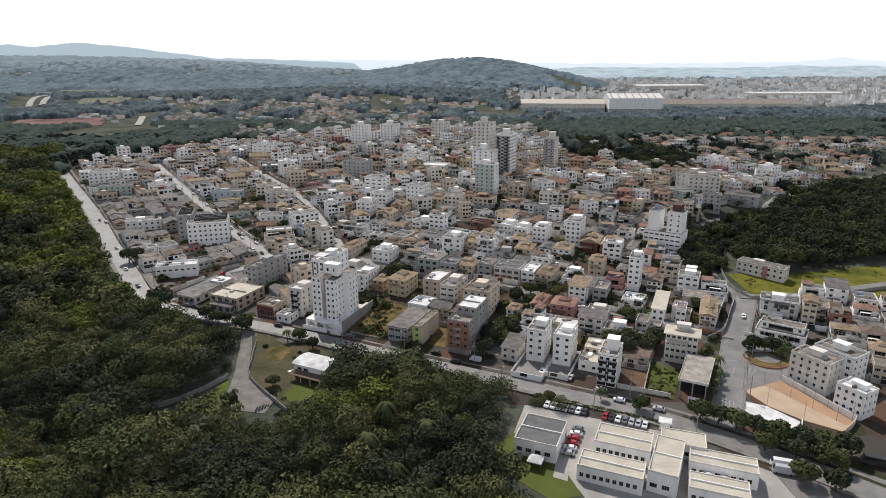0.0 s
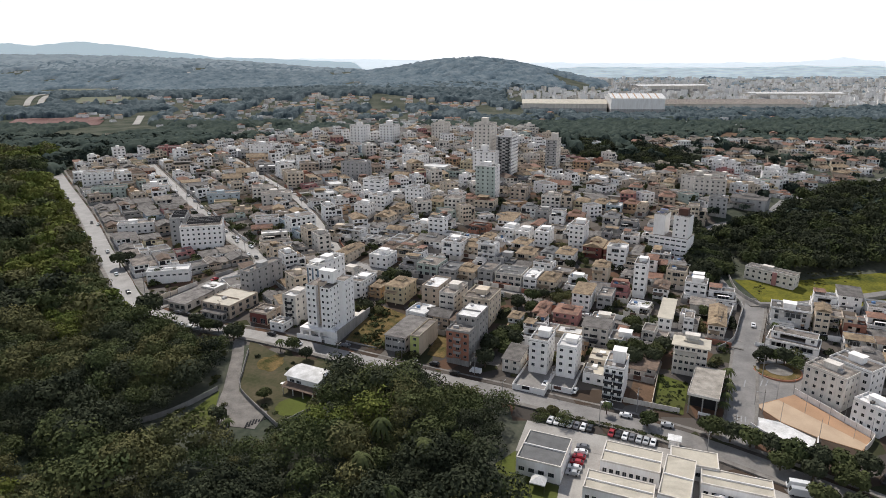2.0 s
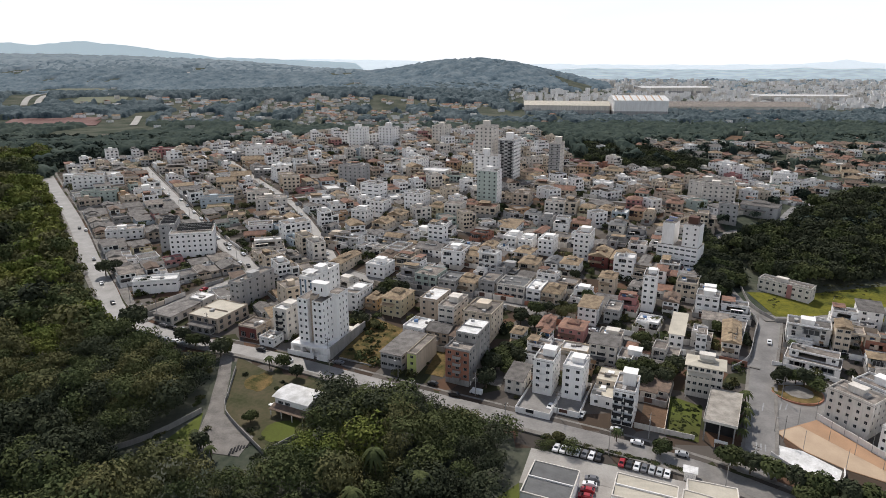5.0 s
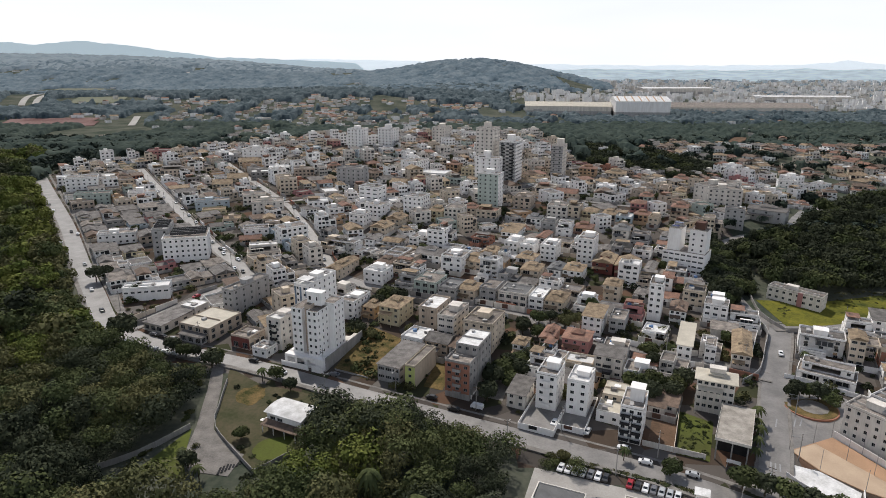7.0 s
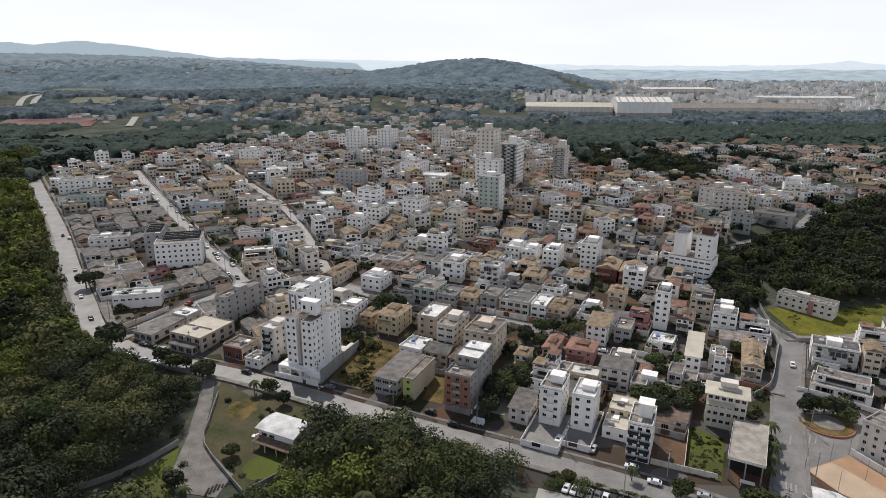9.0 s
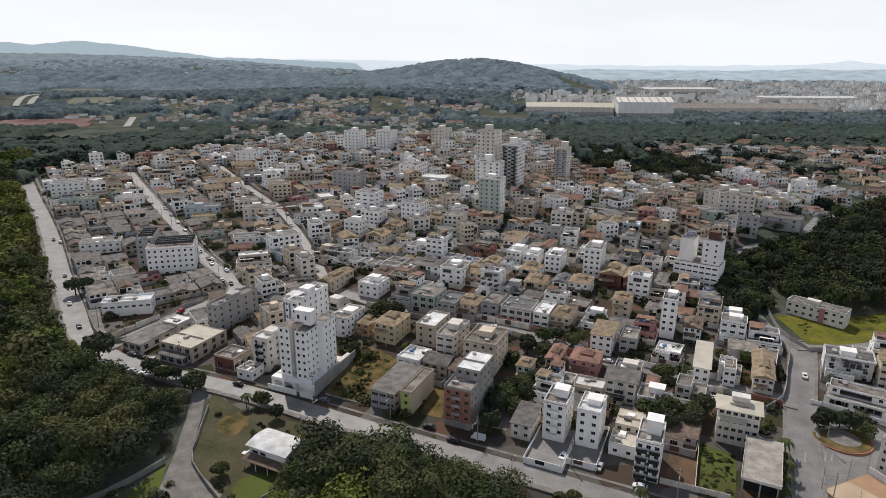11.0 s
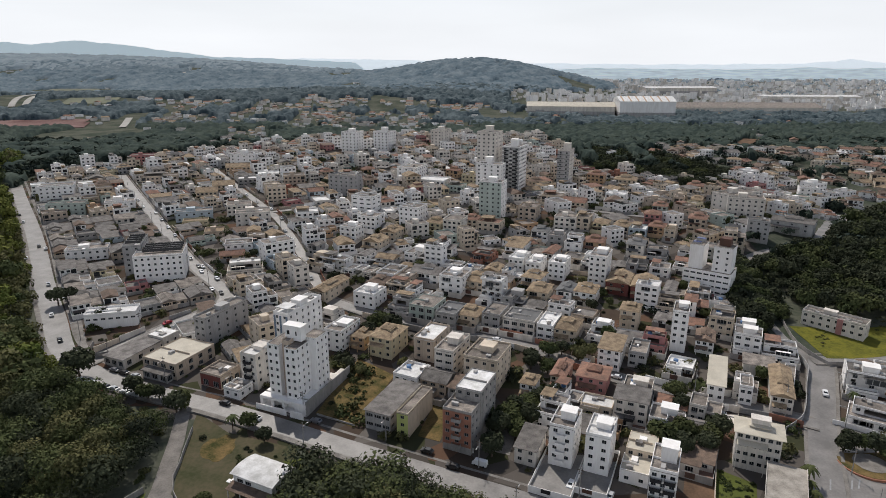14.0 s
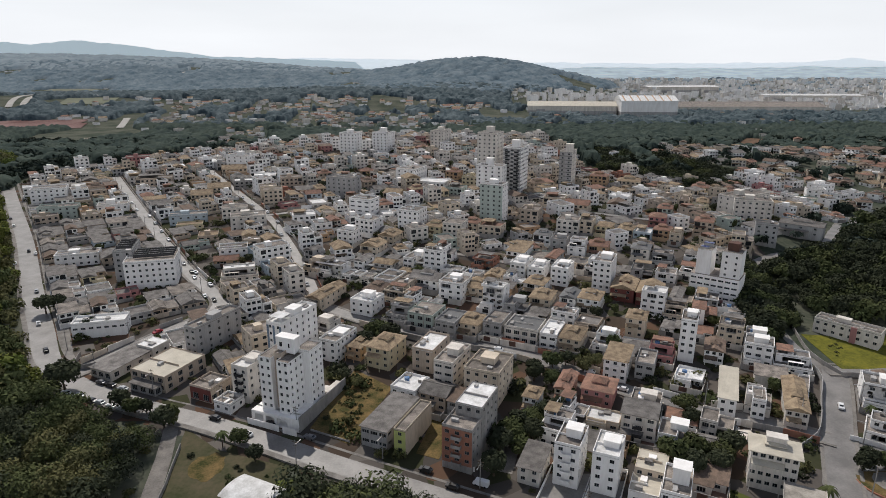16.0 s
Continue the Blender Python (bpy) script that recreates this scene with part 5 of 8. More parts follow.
# open ground
pale_concrete = material("pale_concrete", (0.40, 0.38, 0.35), 0.9, (0.27, 0.25, 0.23), 0.15, 2.0, 0.2)
patch("dirt_lot", [(-36.5, 259), (-22.5, 250.5), (-11, 283), (-26, 296)], 0.10, dry_grass, "vacant lot of dry grass and weeds beside the tower", "vacant lot")
patch("dirt_lot", [(-1.5, 246), (5.5, 243), (12, 262), (5, 268)], 0.10, dry_grass, "dry weedy strip beside the brick block", "vacant lot")
patch("dirt_lot", [(17, 240), (27, 236), (33, 256), (22, 262)], 0.10, concrete, "pale rubble yard under trees", "vacant lot")
patch("dirt_lot", [(70.5, 210), (77.5, 206.5), (86, 224), (78.5, 228)], 0.10, earth, "walled lot of bare brown earth", "vacant lot")
patch("grass_lot", [(78.5, 206), (87.5, 202), (97, 222), (88, 229)], 0.10, grass, "walled lot of bright green grass", "vacant lot")
patch("car_park", [(33, 200), (83, 181), (78, 172), (47, 184), (40, 160), (36, 162), (41, 178), (27, 184)], 0.12, pale_concrete, "pale concrete car park beside the avenue", "car park")
patch("school_yard", [(30, 190), (33, 199), (100, 165), (122, 148), (112, 118), (70, 140), (44, 152), (38, 170)], 0.05, pale_concrete, "pale concrete yard around low white buildings", "yard")
patch("side_road", [(103, 165), (116, 157), (126, 110), (108, 110)], 0.17, asphalt, "pale asphalt approach road", "road")
patch("street_corner", [(101, 199), (116.5, 232), (128.5, 250), (146, 250), (152, 232), (136, 212), (114, 207), (104, 194)], 0.155, asphalt, "worn asphalt around the roundabout", "road")
patch("sand_court", [(115.2, 207.1), (132.6, 213.5), (143.8, 187.5), (137, 181.3), (126.7, 188.4), (119.2, 197)], 0.2, material("sand", (0.44, 0.27, 0.165), 1.0, (0.34, 0.215, 0.135), 0.15, 2.5, 0.3), "orange sand sports court", "sports court")
patch("court_apron", [(108.1, 195.5), (110.6, 201.2), (118.9, 196.9), (125.6, 187.6), (121, 182), (112, 187.6)], 0.16, ROOFS["white membrane"], "white painted apron beside the sand court", "sports court")
patch("lawn", [(20, 178), (27, 184), (26, 174), (40, 166), (43, 154), (34, 152), (22, 164)], 0.09, grass, "green lawn below a low white hall", "lawn")
patch("pale_court", [(115.6, 206.9), (125.0, 210.3), (140.2, 184.4), (137, 181.6), (126.9, 188.6), (119.5, 197.1)], 0.23, material("pale_sand", (0.50, 0.38, 0.27), 1.0, (0.42, 0.31, 0.22), 0.2, 2.5, 0.3), "pale sand half of the sports court", "sports court")
patch("field", [(160, 288), (245, 288), (250, 330), (222, 326), (186, 318), (160, 322)], 0.12, material("yellow_field", (0.19, 0.175, 0.030), 1.0, (0.048, 0.060, 0.018), 0.10, 0.9, 0.8, spec=0.05), "yellow-green weedy field below the wood", "field")
patch("clearing", [(-77, 260), (-63, 248.5), (-39, 240), (-37, 215), (-51, 198), (-60, 207), (-70, 220), (-73, 232)], 0.06,
      material("trampled_soil", (0.115, 0.095, 0.062), 1.0, (0.050, 0.056, 0.028), 0.085, 0.8, 0.6, spec=0.05), "dark trampled soil and weeds round a house", "clearing")

patch("bare_slope", blob(-64, 241, 5.5, 6.0, 3), 0.10, dry_grass, "dry tan grass on a slope", "clearing")
patch("lawn", blob(-48, 210, 7.0, 6.0, 4), 0.11, grass, "mown green lawn before a house", "clearing")
patch("lawn", [(-42, 234), (-34, 236), (-31, 228), (-38, 226)], 0.11, grass, "small green lawn beside a pool", "clearing")
patch("weedy_ground", [(-78, 221), (-75, 205), (-71, 196), (-88, 199)], 0.08, grass, "weedy open ground beside the lane", "clearing")
patch("lane", [(-85, 264), (-80.5, 264), (-75.8, 245), (-73.2, 230.5), (-70.5, 220), (-57, 207), (-59, 197), (-71.5, 199.5), (-75.6, 206.5), (-77, 222.5), (-78.4, 230.5), (-80.8, 245)], 0.16,
      material("old_lane", (0.24, 0.22, 0.20), 0.95, (0.13, 0.12, 0.11), 0.25, 2.0, 0.3), "cracked pale lane leading to a paved turning place", "road")
for k in range(7):
    bar = part("speed_bar", boxes((-62.5 + 0.9 * k, 197.6 + 0.8 * k, gz(-60, 200) + 0.1, -61.9 + 0.9 * k, 201.0 + 0.8 * k, gz(-60, 200) + 0.3)), WALLS["charcoal"])
    tagged(bar, "dark concrete parking bar on the turning place", "bar", "parking bars")
long_wall("boundary_wall", [(-75.0, 250), (-72.6, 232), (-69.8, 220), (-51.5, 198)], 1.6, WALLS["bare concrete"], "weathered concrete boundary wall beside the lane")
long_wall("boundary_wall", [(-51.5, 198), (-42, 207), (-36.5, 216), (-33, 232)], 1.8, WALLS["bare concrete"], "weathered concrete wall round the clearing")
long_wall("boundary_wall", [(-78.5, 221), (-90, 207), (-104, 198)], 2.0, WALLS["bare concrete"], "mossy concrete wall running into the wood")
long_wall("boundary_wall", [(-136, 308), (-133, 298), (-124, 300), (-108, 312), (-100, 322)], 2.2, WALLS["bare concrete"], "curved retaining wall above the street corner")
long_wall("boundary_wall", [(69, 210.5), (86.5, 203)], 2.0, WALLS["off-white"], "plastered street wall in front of vacant lots")
long_wall("boundary_wall", [(77.8, 206.5), (88, 229)], 2.0, WALLS["cream"], "plastered wall between two lots")
long_wall("boundary_wall", [(7, 241), (16, 237.2)], 1.6, WALLS["white"], "white street wall before the brick block")
long_wall("boundary_wall", [(-36, 258), (-22.5, 251.5)], 0.7, WALLS["bare concrete"], "low kerb wall of the vacant lot")
long_wall("boundary_wall", [(157, 288), (182, 287), (205, 292), (240, 300)], 2.0, WALLS["bare concrete"], "grey retaining wall below the field")
long_wall("boundary_wall", [(157, 288), (154, 305), (160, 330)], 1.8, WALLS["bare concrete"], "grey wall up the field's edge")
long_wall("boundary_wall", [(118, 246), (126, 251.5), (131.5, 258.5), (140, 273), (147, 284.5), (148.5, 292)], 2.4, WALLS["grey"], "curved grey street wall round a house corner")
long_wall("boundary_wall", [(136, 250.5), (141.5, 247.4), (149, 241.6), (158, 234.2), (161, 239)], 1.9, WALLS["white"], "curved white garden wall round a modern house")
long_wall("boundary_wall", [(96, 236), (105, 240), (113, 246)], 2.2, WALLS["off-white"], "plastered yard wall behind an apartment block")
for px, py, px2, py2 in [(116.8 + 2.1 * i, 219.2 + 0.1 * i, 119.6 + 2.1 * i, 223.8 - 0.1 * i) for i in range(5)] + [(104.5 + 1.15 * i, 198.2 - 0.6 * i, 106.2 + 1.15 * i, 201.6 - 0.6 * i) for i in range(6)]:
    tagged(part("road_marking", strip([(px, py), (px2, py2)], 0.22, -0.22, 0.20, 0.05), frame_white), "worn white painted bar on the street", "road marking", kind="structure")
long_wall("court_wall", [(133, 214), (139, 200.5), (144.4, 187.2)], 2.4, WALLS["white"], "white painted wall behind the sand court")
long_wall("court_wall", [(144.4, 187), (140.8, 183.6), (137.2, 180.9)], 2.2, WALLS["off-white"], "pale wall at the end of the sand court")
long_wall("court_wall", [(107.6, 195.4), (112, 187), (121, 181.4), (126, 187.4)], 1.5, WALLS["white"], "low white wall beside the sand court")
for fx, fy in ((115, 207.4), (124.6, 210.6), (132.4, 213.8), (136.4, 204.4), (140, 196), (143.6, 187.8), (119, 197.4), (127, 188.2), (130, 202), (134, 195), (138, 187.6)):
    pole = part("court_pole", tube([(fx, fy, gz(fx, fy) - 0.3, 0.09), (fx, fy, gz(fx, fy) + 7.5, 0.06)], 6), steel)
    tagged(pole, "thin steel lighting pole round the court", "pole", "court poles")


def roundabout(x, y):
    z = gz(x, y)
    for name, r, h, mat, label in (("roundabout_kerb", 8.9, 0.32, material("red_kerb", (0.36, 0.17, 0.11), 0.9), "low reddish kerb ring of the roundabout"),
                                   ("roundabout_lawn", 8.4, 0.42, dry_grass, "dry grass island of the roundabout")):
        tagged(part(name, tube([(x, y, z - 0.6, r), (x, y, z + h, r)], 40), mat), label, "roundabout", kind="structure")
    tagged(part("plaza", tube([(x + 0.5, y - 0.5, z + 0.2, 5.0), (x + 0.5, y - 0.5, z + 0.5, 5.0)], 12), concrete), "pale paved centre of the roundabout", "plaza", kind="structure")


roundabout(135.3, 230.8)
FOOT.append((108, 172, 0, 42, 40))
FOOT.append((120, 219, 0, 26, 24))
for lot in ((-37, 258, -0.42, 16, 36), (-2, 246, -0.42, 8, 20), (17, 240, -0.42, 11, 22), (70, 210, -0.42, 20, 20)):
    FOOT.append(lot)
FOOT.append((33.5, 221.0, -0.436, 26.0, 14.0))
FOOT.append((143.0, 604.0, -0.3, 92.0, 62.0))
FOOT.append((147.0, 300.0, 0.0, 24.0, 96.0))

# narrow terrace of low rooms along the street
building(126.6, 258.4, 59, 31, 3.6, 1, "white", "flat", "concrete", front=6, side=1, label="narrow white low terrace along a sloping street", tank=1)
building(116.5, 262.5, 62, 10, 8, 2, "off-white", "flat", "white membrane", front=3, side=2, form="terrace", label="off-white two-storey corner house with terrace")
building(194, 461, 31, 34, 14, 4, "off-white", "flat", "concrete", front=8, side=3, stairhead=3.0, label="wide off-white four-storey block above the wood")
building(292, 536, 20, 14, 12, 3, "white", "flat", "white membrane", front=4, side=2, stairhead=2.4, label="white three-storey house among low roofs")

# ---- the houses past the near streets, and the far town ----
FAR_V, FAR_F, FAR_S = [], [], []
FAR_MATS = list(WALLS.values()) + list(ROOFS.values()) + [glass]
WALL_SLOT = {k: i for i, k in enumerate(WALLS)}
ROOF_SLOT = {k: i + len(WALLS) for i, k in enumerate(ROOFS)}


def far_add(geometry, slot, m):
    n = len(FAR_V)
    FAR_V.extend(tuple(m @ Vector(v)) for v in geometry[0])
    FAR_F.extend(tuple(i + n for i in f) for f in geometry[1])
    FAR_S.extend([slot] * len(geometry[1]))


def far_house(x, y, turn, w, d, floors, color, kind, cover, fh=2.8, wins=2, tank=False):
    m = pose(x, y, gz(x, y), 0, 0, turn)
    high = floors * fh
    looks = rows_of_windows(w, floors, fh, max(wins, int(w / 2.9)), 1.6, 1.3, 0.9) if wins else []
    pick = (x * 7.3 + y * 3.1) % 1.0
    wins = len(looks) // floors
    if looks and floors > 1 and pick < 0.6 and y < 620:
        k = len(looks) - (1 if pick < 0.3 else wins)
        x0, x1 = max(0.3, looks[k][0] - 0.7), min(w - 0.3, looks[k][2] + 0.7)
        looks[k] = (x0, high - fh + 0.15, x1, high - 0.35)
    if looks and pick > 0.35:
        looks[0] = (0.5, 0.05, min(w * 0.62, 3.4), 2.3)
        if len(looks) > 1 and looks[1][1] < fh:
            looks[1] = (max(looks[1][0], looks[0][2] + 0.3), *looks[1][1:])
            if looks[1][2] < looks[1][0] + 0.4:
                looks.pop(1)
    vs, fs = [], []
    facade(vs, fs, (0, 0), (1, 0), (0, -1), w, high, looks)
    far_add((vs, fs), WALL_SLOT[color], m)
    side = rows_of_windows(d, floors, fh, 2 if d > 9 else 1, 1.3, 1.25, 0.9) if wins else []
    for o, along, out in (((w, 0), (0, 1), (1, 0)), ((0, d), (0, -1), (-1, 0))):
        vs, fs = [], []
        facade(vs, fs, o, along, out, d, high, side)
        far_add((vs, fs), WALL_SLOT[color], m)
    far_add(([(w, d, 0), (0, d, 0), (0, d, high), (w, d, high), (0, 0, -2), (w, 0, -2), (w, d, -2), (0, d, -2), (0, 0, 0), (w, 0, 0)],
             [(0, 1, 2, 3), (4, 5, 9, 8), (5, 6, 0, 9), (7, 4, 8, 1)]), WALL_SLOT[color], m)
    panes = [([(a, 0.13, b), (c, 0.13, b), (c, 0.13, e), (a, 0.13, e)], [(0, 1, 2, 3)]) for a, b, c, e in looks]
    panes += [([(w - 0.13, a, b), (w - 0.13, c, b), (w - 0.13, c, e), (w - 0.13, a, e)], [(0, 1, 2, 3)]) for a, b, c, e in side]
    panes += [([(0.13, d - a, b), (0.13, d - c, b), (0.13, d - c, e), (0.13, d - a, e)], [(0, 1, 2, 3)]) for a, b, c, e in side]
    if panes:
        far_add(merge(*panes), len(FAR_MATS) - 1, m)
    if y < 560 and wins:
        far_add(ring(-0.5, -2.0 - 1.5 * pick, w + 0.5, d + 1.2, 0.15, -1.5, 1.7 + 0.6 * pick), WALL_SLOT["bare concrete" if pick < 0.4 else color], m)
    if kind == "flat":
        far_add(boxes((0, 0, high, w, d, high + 0.1)), ROOF_SLOT[cover], m)
        far_add(boxes((0, 0, high + 0.1, w, 0.16, high + 0.9), (0, d - 0.16, high + 0.1, w, d, high + 0.9), (0, 0.16, high + 0.1, 0.16, d - 0.16, high + 0.9),
                      (w - 0.16, 0.16, high + 0.1, w, d - 0.16, high + 0.9)), WALL_SLOT[color], m)
        if not tank and floors > 1 and pick < 0.6 and wins:
            far_add(boxes((w * 0.05, d * 0.3, high + 2.3, w * 0.6, d * 0.95, high + 2.45), (w * 0.07, d * 0.32, high, w * 0.07 + 0.25, d * 0.32 + 0.25, high + 2.3),
                          (w * 0.56, d * 0.32, high, w * 0.56 + 0.25, d * 0.32 + 0.25, high + 2.3), (w * 0.07, d * 0.9, high, w * 0.56, d * 0.93, high + 2.3)), ROOF_SLOT["tan tile" if pick < 0.25 else "grey fibre-cement" if pick < 0.45 else "terracotta tile"], m)
        if tank:
            far_add(boxes((w * 0.3, d * 0.4, high, w * 0.3 + 3.2, d * 0.4 + 3.2, high + 2.4)), WALL_SLOT[color], m)
    else:
        vs, fs = ridge_roof(w, d, kind, 0.2 * min(w, d) if kind != "shed" else 0.1 * d, 0.45, cover)
        far_add(([(a, b, c + high) for a, b, c in vs], fs), ROOF_SLOT[cover], m)
        if wins and kind == "hip" and pick < 0.7:
            vs, fs = ridge_roof(w * 0.45, d * 0.4, "hip", 0.1 * min(w, d), 0.4, cover)
            z = high + 0.2 * min(w, d) * 0.85 + 0.35
            far_add(([(a + w * 0.27, b + d * 0.3, c + z) for a, b, c in vs], fs), ROOF_SLOT[cover], m)
            far_add(boxes((w * 0.27, d * 0.3, high, w * 0.72, d * 0.7, z)), WALL_SLOT[color], m)
        if wins and floors > 1 and pick > 0.3:
            z = high - fh - 0.3
            far_add(([(0.2, -1.9, z), (w * 0.65, -1.9, z), (w * 0.65, 0, z + 0.6), (0.2, 0, z + 0.6)], [(0, 1, 2, 3), (3, 2, 1, 0)]), ROOF_SLOT[cover], m)


# ---- houses of the middle streets ----
def mid_house(x, y, turn, w, d, floors, color, roof, cover):
    """A house of the middle streets; those far off join the distant ones."""
    pick = (x * 0.37 + y * 0.61) % 1.0
    if y > 428:
        far_house(x, y, turn, w, d, floors, color, roof, cover, wins=max(2, int(w / 3.4)), tank=roof == "flat" and pick > 0.4)
        FOOT.append((x, y, radians(turn), w, d))
        return
    building(x, y, turn, w, d, floors, color, roof, cover, fh=2.85, front=max(2, int(w / 3.2)), side=3, ww=1.5, group="houses of the town", stairhead=2.2 if roof == "flat" and pick > 0.5 else 0,
             balcony=1 if pick > 0.6 else 0, veranda=((floors - 1, 0.1, 0.5),) if pick < 0.6 else (), form="terrace" if roof == "flat" and pick < 0.45 and floors > 1 else "", yard=(0.5, 0.5, 2.5, 1.0, 2.0))


mid_house(-7.8, 371.0, -23, 15.0, 12.0, 2, "white", "gable", "grey fibre-cement")
mid_house(6.5, 359.2, -24, 12.0, 13.0, 3, "white", "flat", "concrete")
mid_house(-1.6, 440.7, -25, 10.5, 11.0, 2, "pale yellow", "hip", "tan tile")
mid_house(9.5, 436.9, -21, 11.6, 13.0, 3, "off-white", "flat", "concrete")
mid_house(21.6, 445.8, -21, 9.4, 11.0, 2, "cream", "hip", "terracotta tile")
mid_house(30.5, 440.8, -22, 14.0, 12.0, 2, "cream", "flat", "terracotta tile")
mid_house(18.0, 360.7, -25, 10.8, 14.0, 2, "cream", "hip", "tan tile")
mid_house(29.3, 373.4, -25, 7.2, 11.0, 2, "cream", "gable", "tan tile")
mid_house(-36.5, 412.8, -24, 10.7, 12.0, 2, "cream", "gable", "tan tile")
mid_house(-27.6, 426.3, -25, 9.8, 12.0, 2, "cream", "gable", "tan tile")
mid_house(-9.2, 542.3, -21, 22.7, 16.0, 2, "white", "flat", "white membrane")
mid_house(-45.6, 572.0, -22, 18.3, 14.0, 2, "off-white", "flat", "concrete")
mid_house(25.5, 546.6, -28, 13.2, 12.0, 3, "pale yellow", "flat", "concrete")
mid_house(13.9, 573.1, -28, 10.6, 10.0, 2, "orange", "hip", "terracotta tile")
mid_house(12.9, 522.3, -25, 12.3, 11.0, 2, "pale green", "flat", "concrete")
mid_house(-42.8, 445.3, -26, 12.6, 12.0, 3, "white", "flat", "concrete")
mid_house(-51.1, 427.3, -24, 10.6, 10.0, 3, "white", "flat", "concrete")
mid_house(-30.7, 509.5, -25, 12.6, 12.0, 2, "beige", "gable", "tan tile")
mid_house(113.0, 438.5, -27, 9.0, 13.0, 2, "cream", "hip", "tan tile")
mid_house(120.7, 432.3, -28, 9.9, 12.0, 2, "pale blue", "flat", "white membrane")
mid_house(134.7, 447.9, -25, 9.5, 11.0, 3, "pink", "hip", "terracotta tile")
mid_house(148.2, 472.4, -25, 8.8, 11.0, 2, "pale green", "hip", "terracotta tile")
mid_house(89.3, 413.1, -23, 11.1, 12.0, 2, "orange", "hip", "terracotta tile")
mid_house(110.5, 401.9, -24, 9.5, 11.0, 3, "off-white", "hip", "dark slate")
mid_house(78.1, 445.2, -22, 13.2, 12.0, 3, "off-white", "flat", "concrete")
mid_house(91.4, 445.1, -24, 8.4, 11.0, 3, "cream", "flat", "concrete")
mid_house(101.7, 444.0, -26, 9.1, 11.0, 2, "pale yellow", "hip", "tan tile")
mid_house(62.0, 429.3, -20, 9.7, 10.0, 2, "white", "hip", "dark slate")
mid_house(70.4, 420.9, -22, 8.8, 11.0, 2, "grey", "flat", "concrete")
mid_house(77.8, 410.5, -23, 9.6, 12.0, 3, "white", "flat", "concrete")
mid_house(58.0, 461.5, -22, 11.4, 13.0, 3, "beige", "flat", "concrete")
mid_house(91.4, 487.6, -23, 15.3, 12.0, 2, "cream", "gable", "terracotta tile")
mid_house(79.6, 501.1, -22, 14.0, 11.0, 2, "cream", "flat", "concrete")
mid_house(127.1, 511.3, -27, 13.7, 12.0, 2, "white", "flat", "white membrane")
mid_house(145.7, 557.0, -22, 16.8, 13.0, 2, "cream", "hip", "tan tile")
mid_house(124.8, 559.4, -26, 13.0, 11.0, 3, "orange", "hip", "terracotta tile")
mid_house(157.6, 435.8, -26, 10.2, 12.0, 3, "beige", "hip", "terracotta tile")
mid_house(180.2, 489.1, -25, 7.1, 13.0, 2, "cream", "hip", "tan tile")
mid_house(198.3, 543.9, -28, 11.9, 12.0, 2, "beige", "hip", "terracotta tile")
mid_house(165.1, 481.0, -25, 6.2, 12.0, 3, "beige", "flat", "concrete")
mid_house(47.9, 348.1, -23, 9.8, 13.0, 2, "cream", "hip", "tan tile")
mid_house(69.8, 347.4, -25, 10.0, 13.0, 2, "white", "hip", "tan tile")
mid_house(61.9, 348.4, -26, 7.1, 12.0, 2, "white", "gable", "dark slate")
mid_house(120.2, 489.3, -25, 10.5, 14.0, 2, "white", "gable", "weathered brown tile")
mid_house(133.3, 435.3, -30, 9.1, 11.0, 2, "orange", "hip", "terracotta tile")
mid_house(139.9, 426.4, -29, 6.3, 11.0, 2, "cream", "flat", "tan tile")
mid_house(119.8, 398.1, -24, 11.7, 13.0, 2, "grey", "flat", "concrete")
mid_house(-156.5, 462.3, 15, 15.5, 9.0, 1, "pale yellow", "flat", "tan tile")
mid_house(-132.0, 476.0, 15, 15.9, 13.0, 3, "off-white", "flat", "concrete")
mid_house(-102.6, 379.1, 15, 17.7, 11.0, 2, "off-white", "flat", "white membrane")
mid_house(-113.6, 402.0, 15, 12.6, 8.0, 1, "orange", "gable", "terracotta tile")
mid_house(-112.6, 507.0, 15, 12.8, 12.0, 4, "cream", "flat", "concrete")
mid_house(-224.3, 560.9, 15, 26, 12.0, 3, "beige", "flat", "concrete")
mid_house(-267.9, 638.8, 15, 21.5, 13.0, 3, "pink", "flat", "concrete")
mid_house(-103.3, 420.6, 15, 10.4, 10.0, 2, "beige", "flat", "concrete")
mid_house(-169.5, 524.6, 15, 14.8, 13.0, 2, "cream", "gable", "tan tile")
mid_house(-163.3, 543.0, 15, 15.8, 13.0, 2, "cream", "gable", "tan tile")
mid_house(-148.0, 557.8, 15, 14.4, 12.0, 2, "bare concrete", "flat", "white membrane")
mid_house(-136.1, 570.9, 15, 16.6, 13.0, 2, "white", "flat", "white membrane")
mid_house(-111.0, 551.8, 15, 15.8, 12.0, 3, "beige", "flat", "concrete")
mid_house(-169.0, 595.6, 15, 19.5, 13.0, 2, "cream", "gable", "tan tile")
mid_house(-83.6, 462.4, 15, 14.1, 11.0, 2, "white", "flat", "white membrane")
mid_house(-135.4, 440.6, 15, 11.3, 12.0, 1, "beige", "flat", "tan tile")
mid_house(-106.8, 432.6, 15, 7.4, 10.0, 2, "beige", "gable", "tan tile")


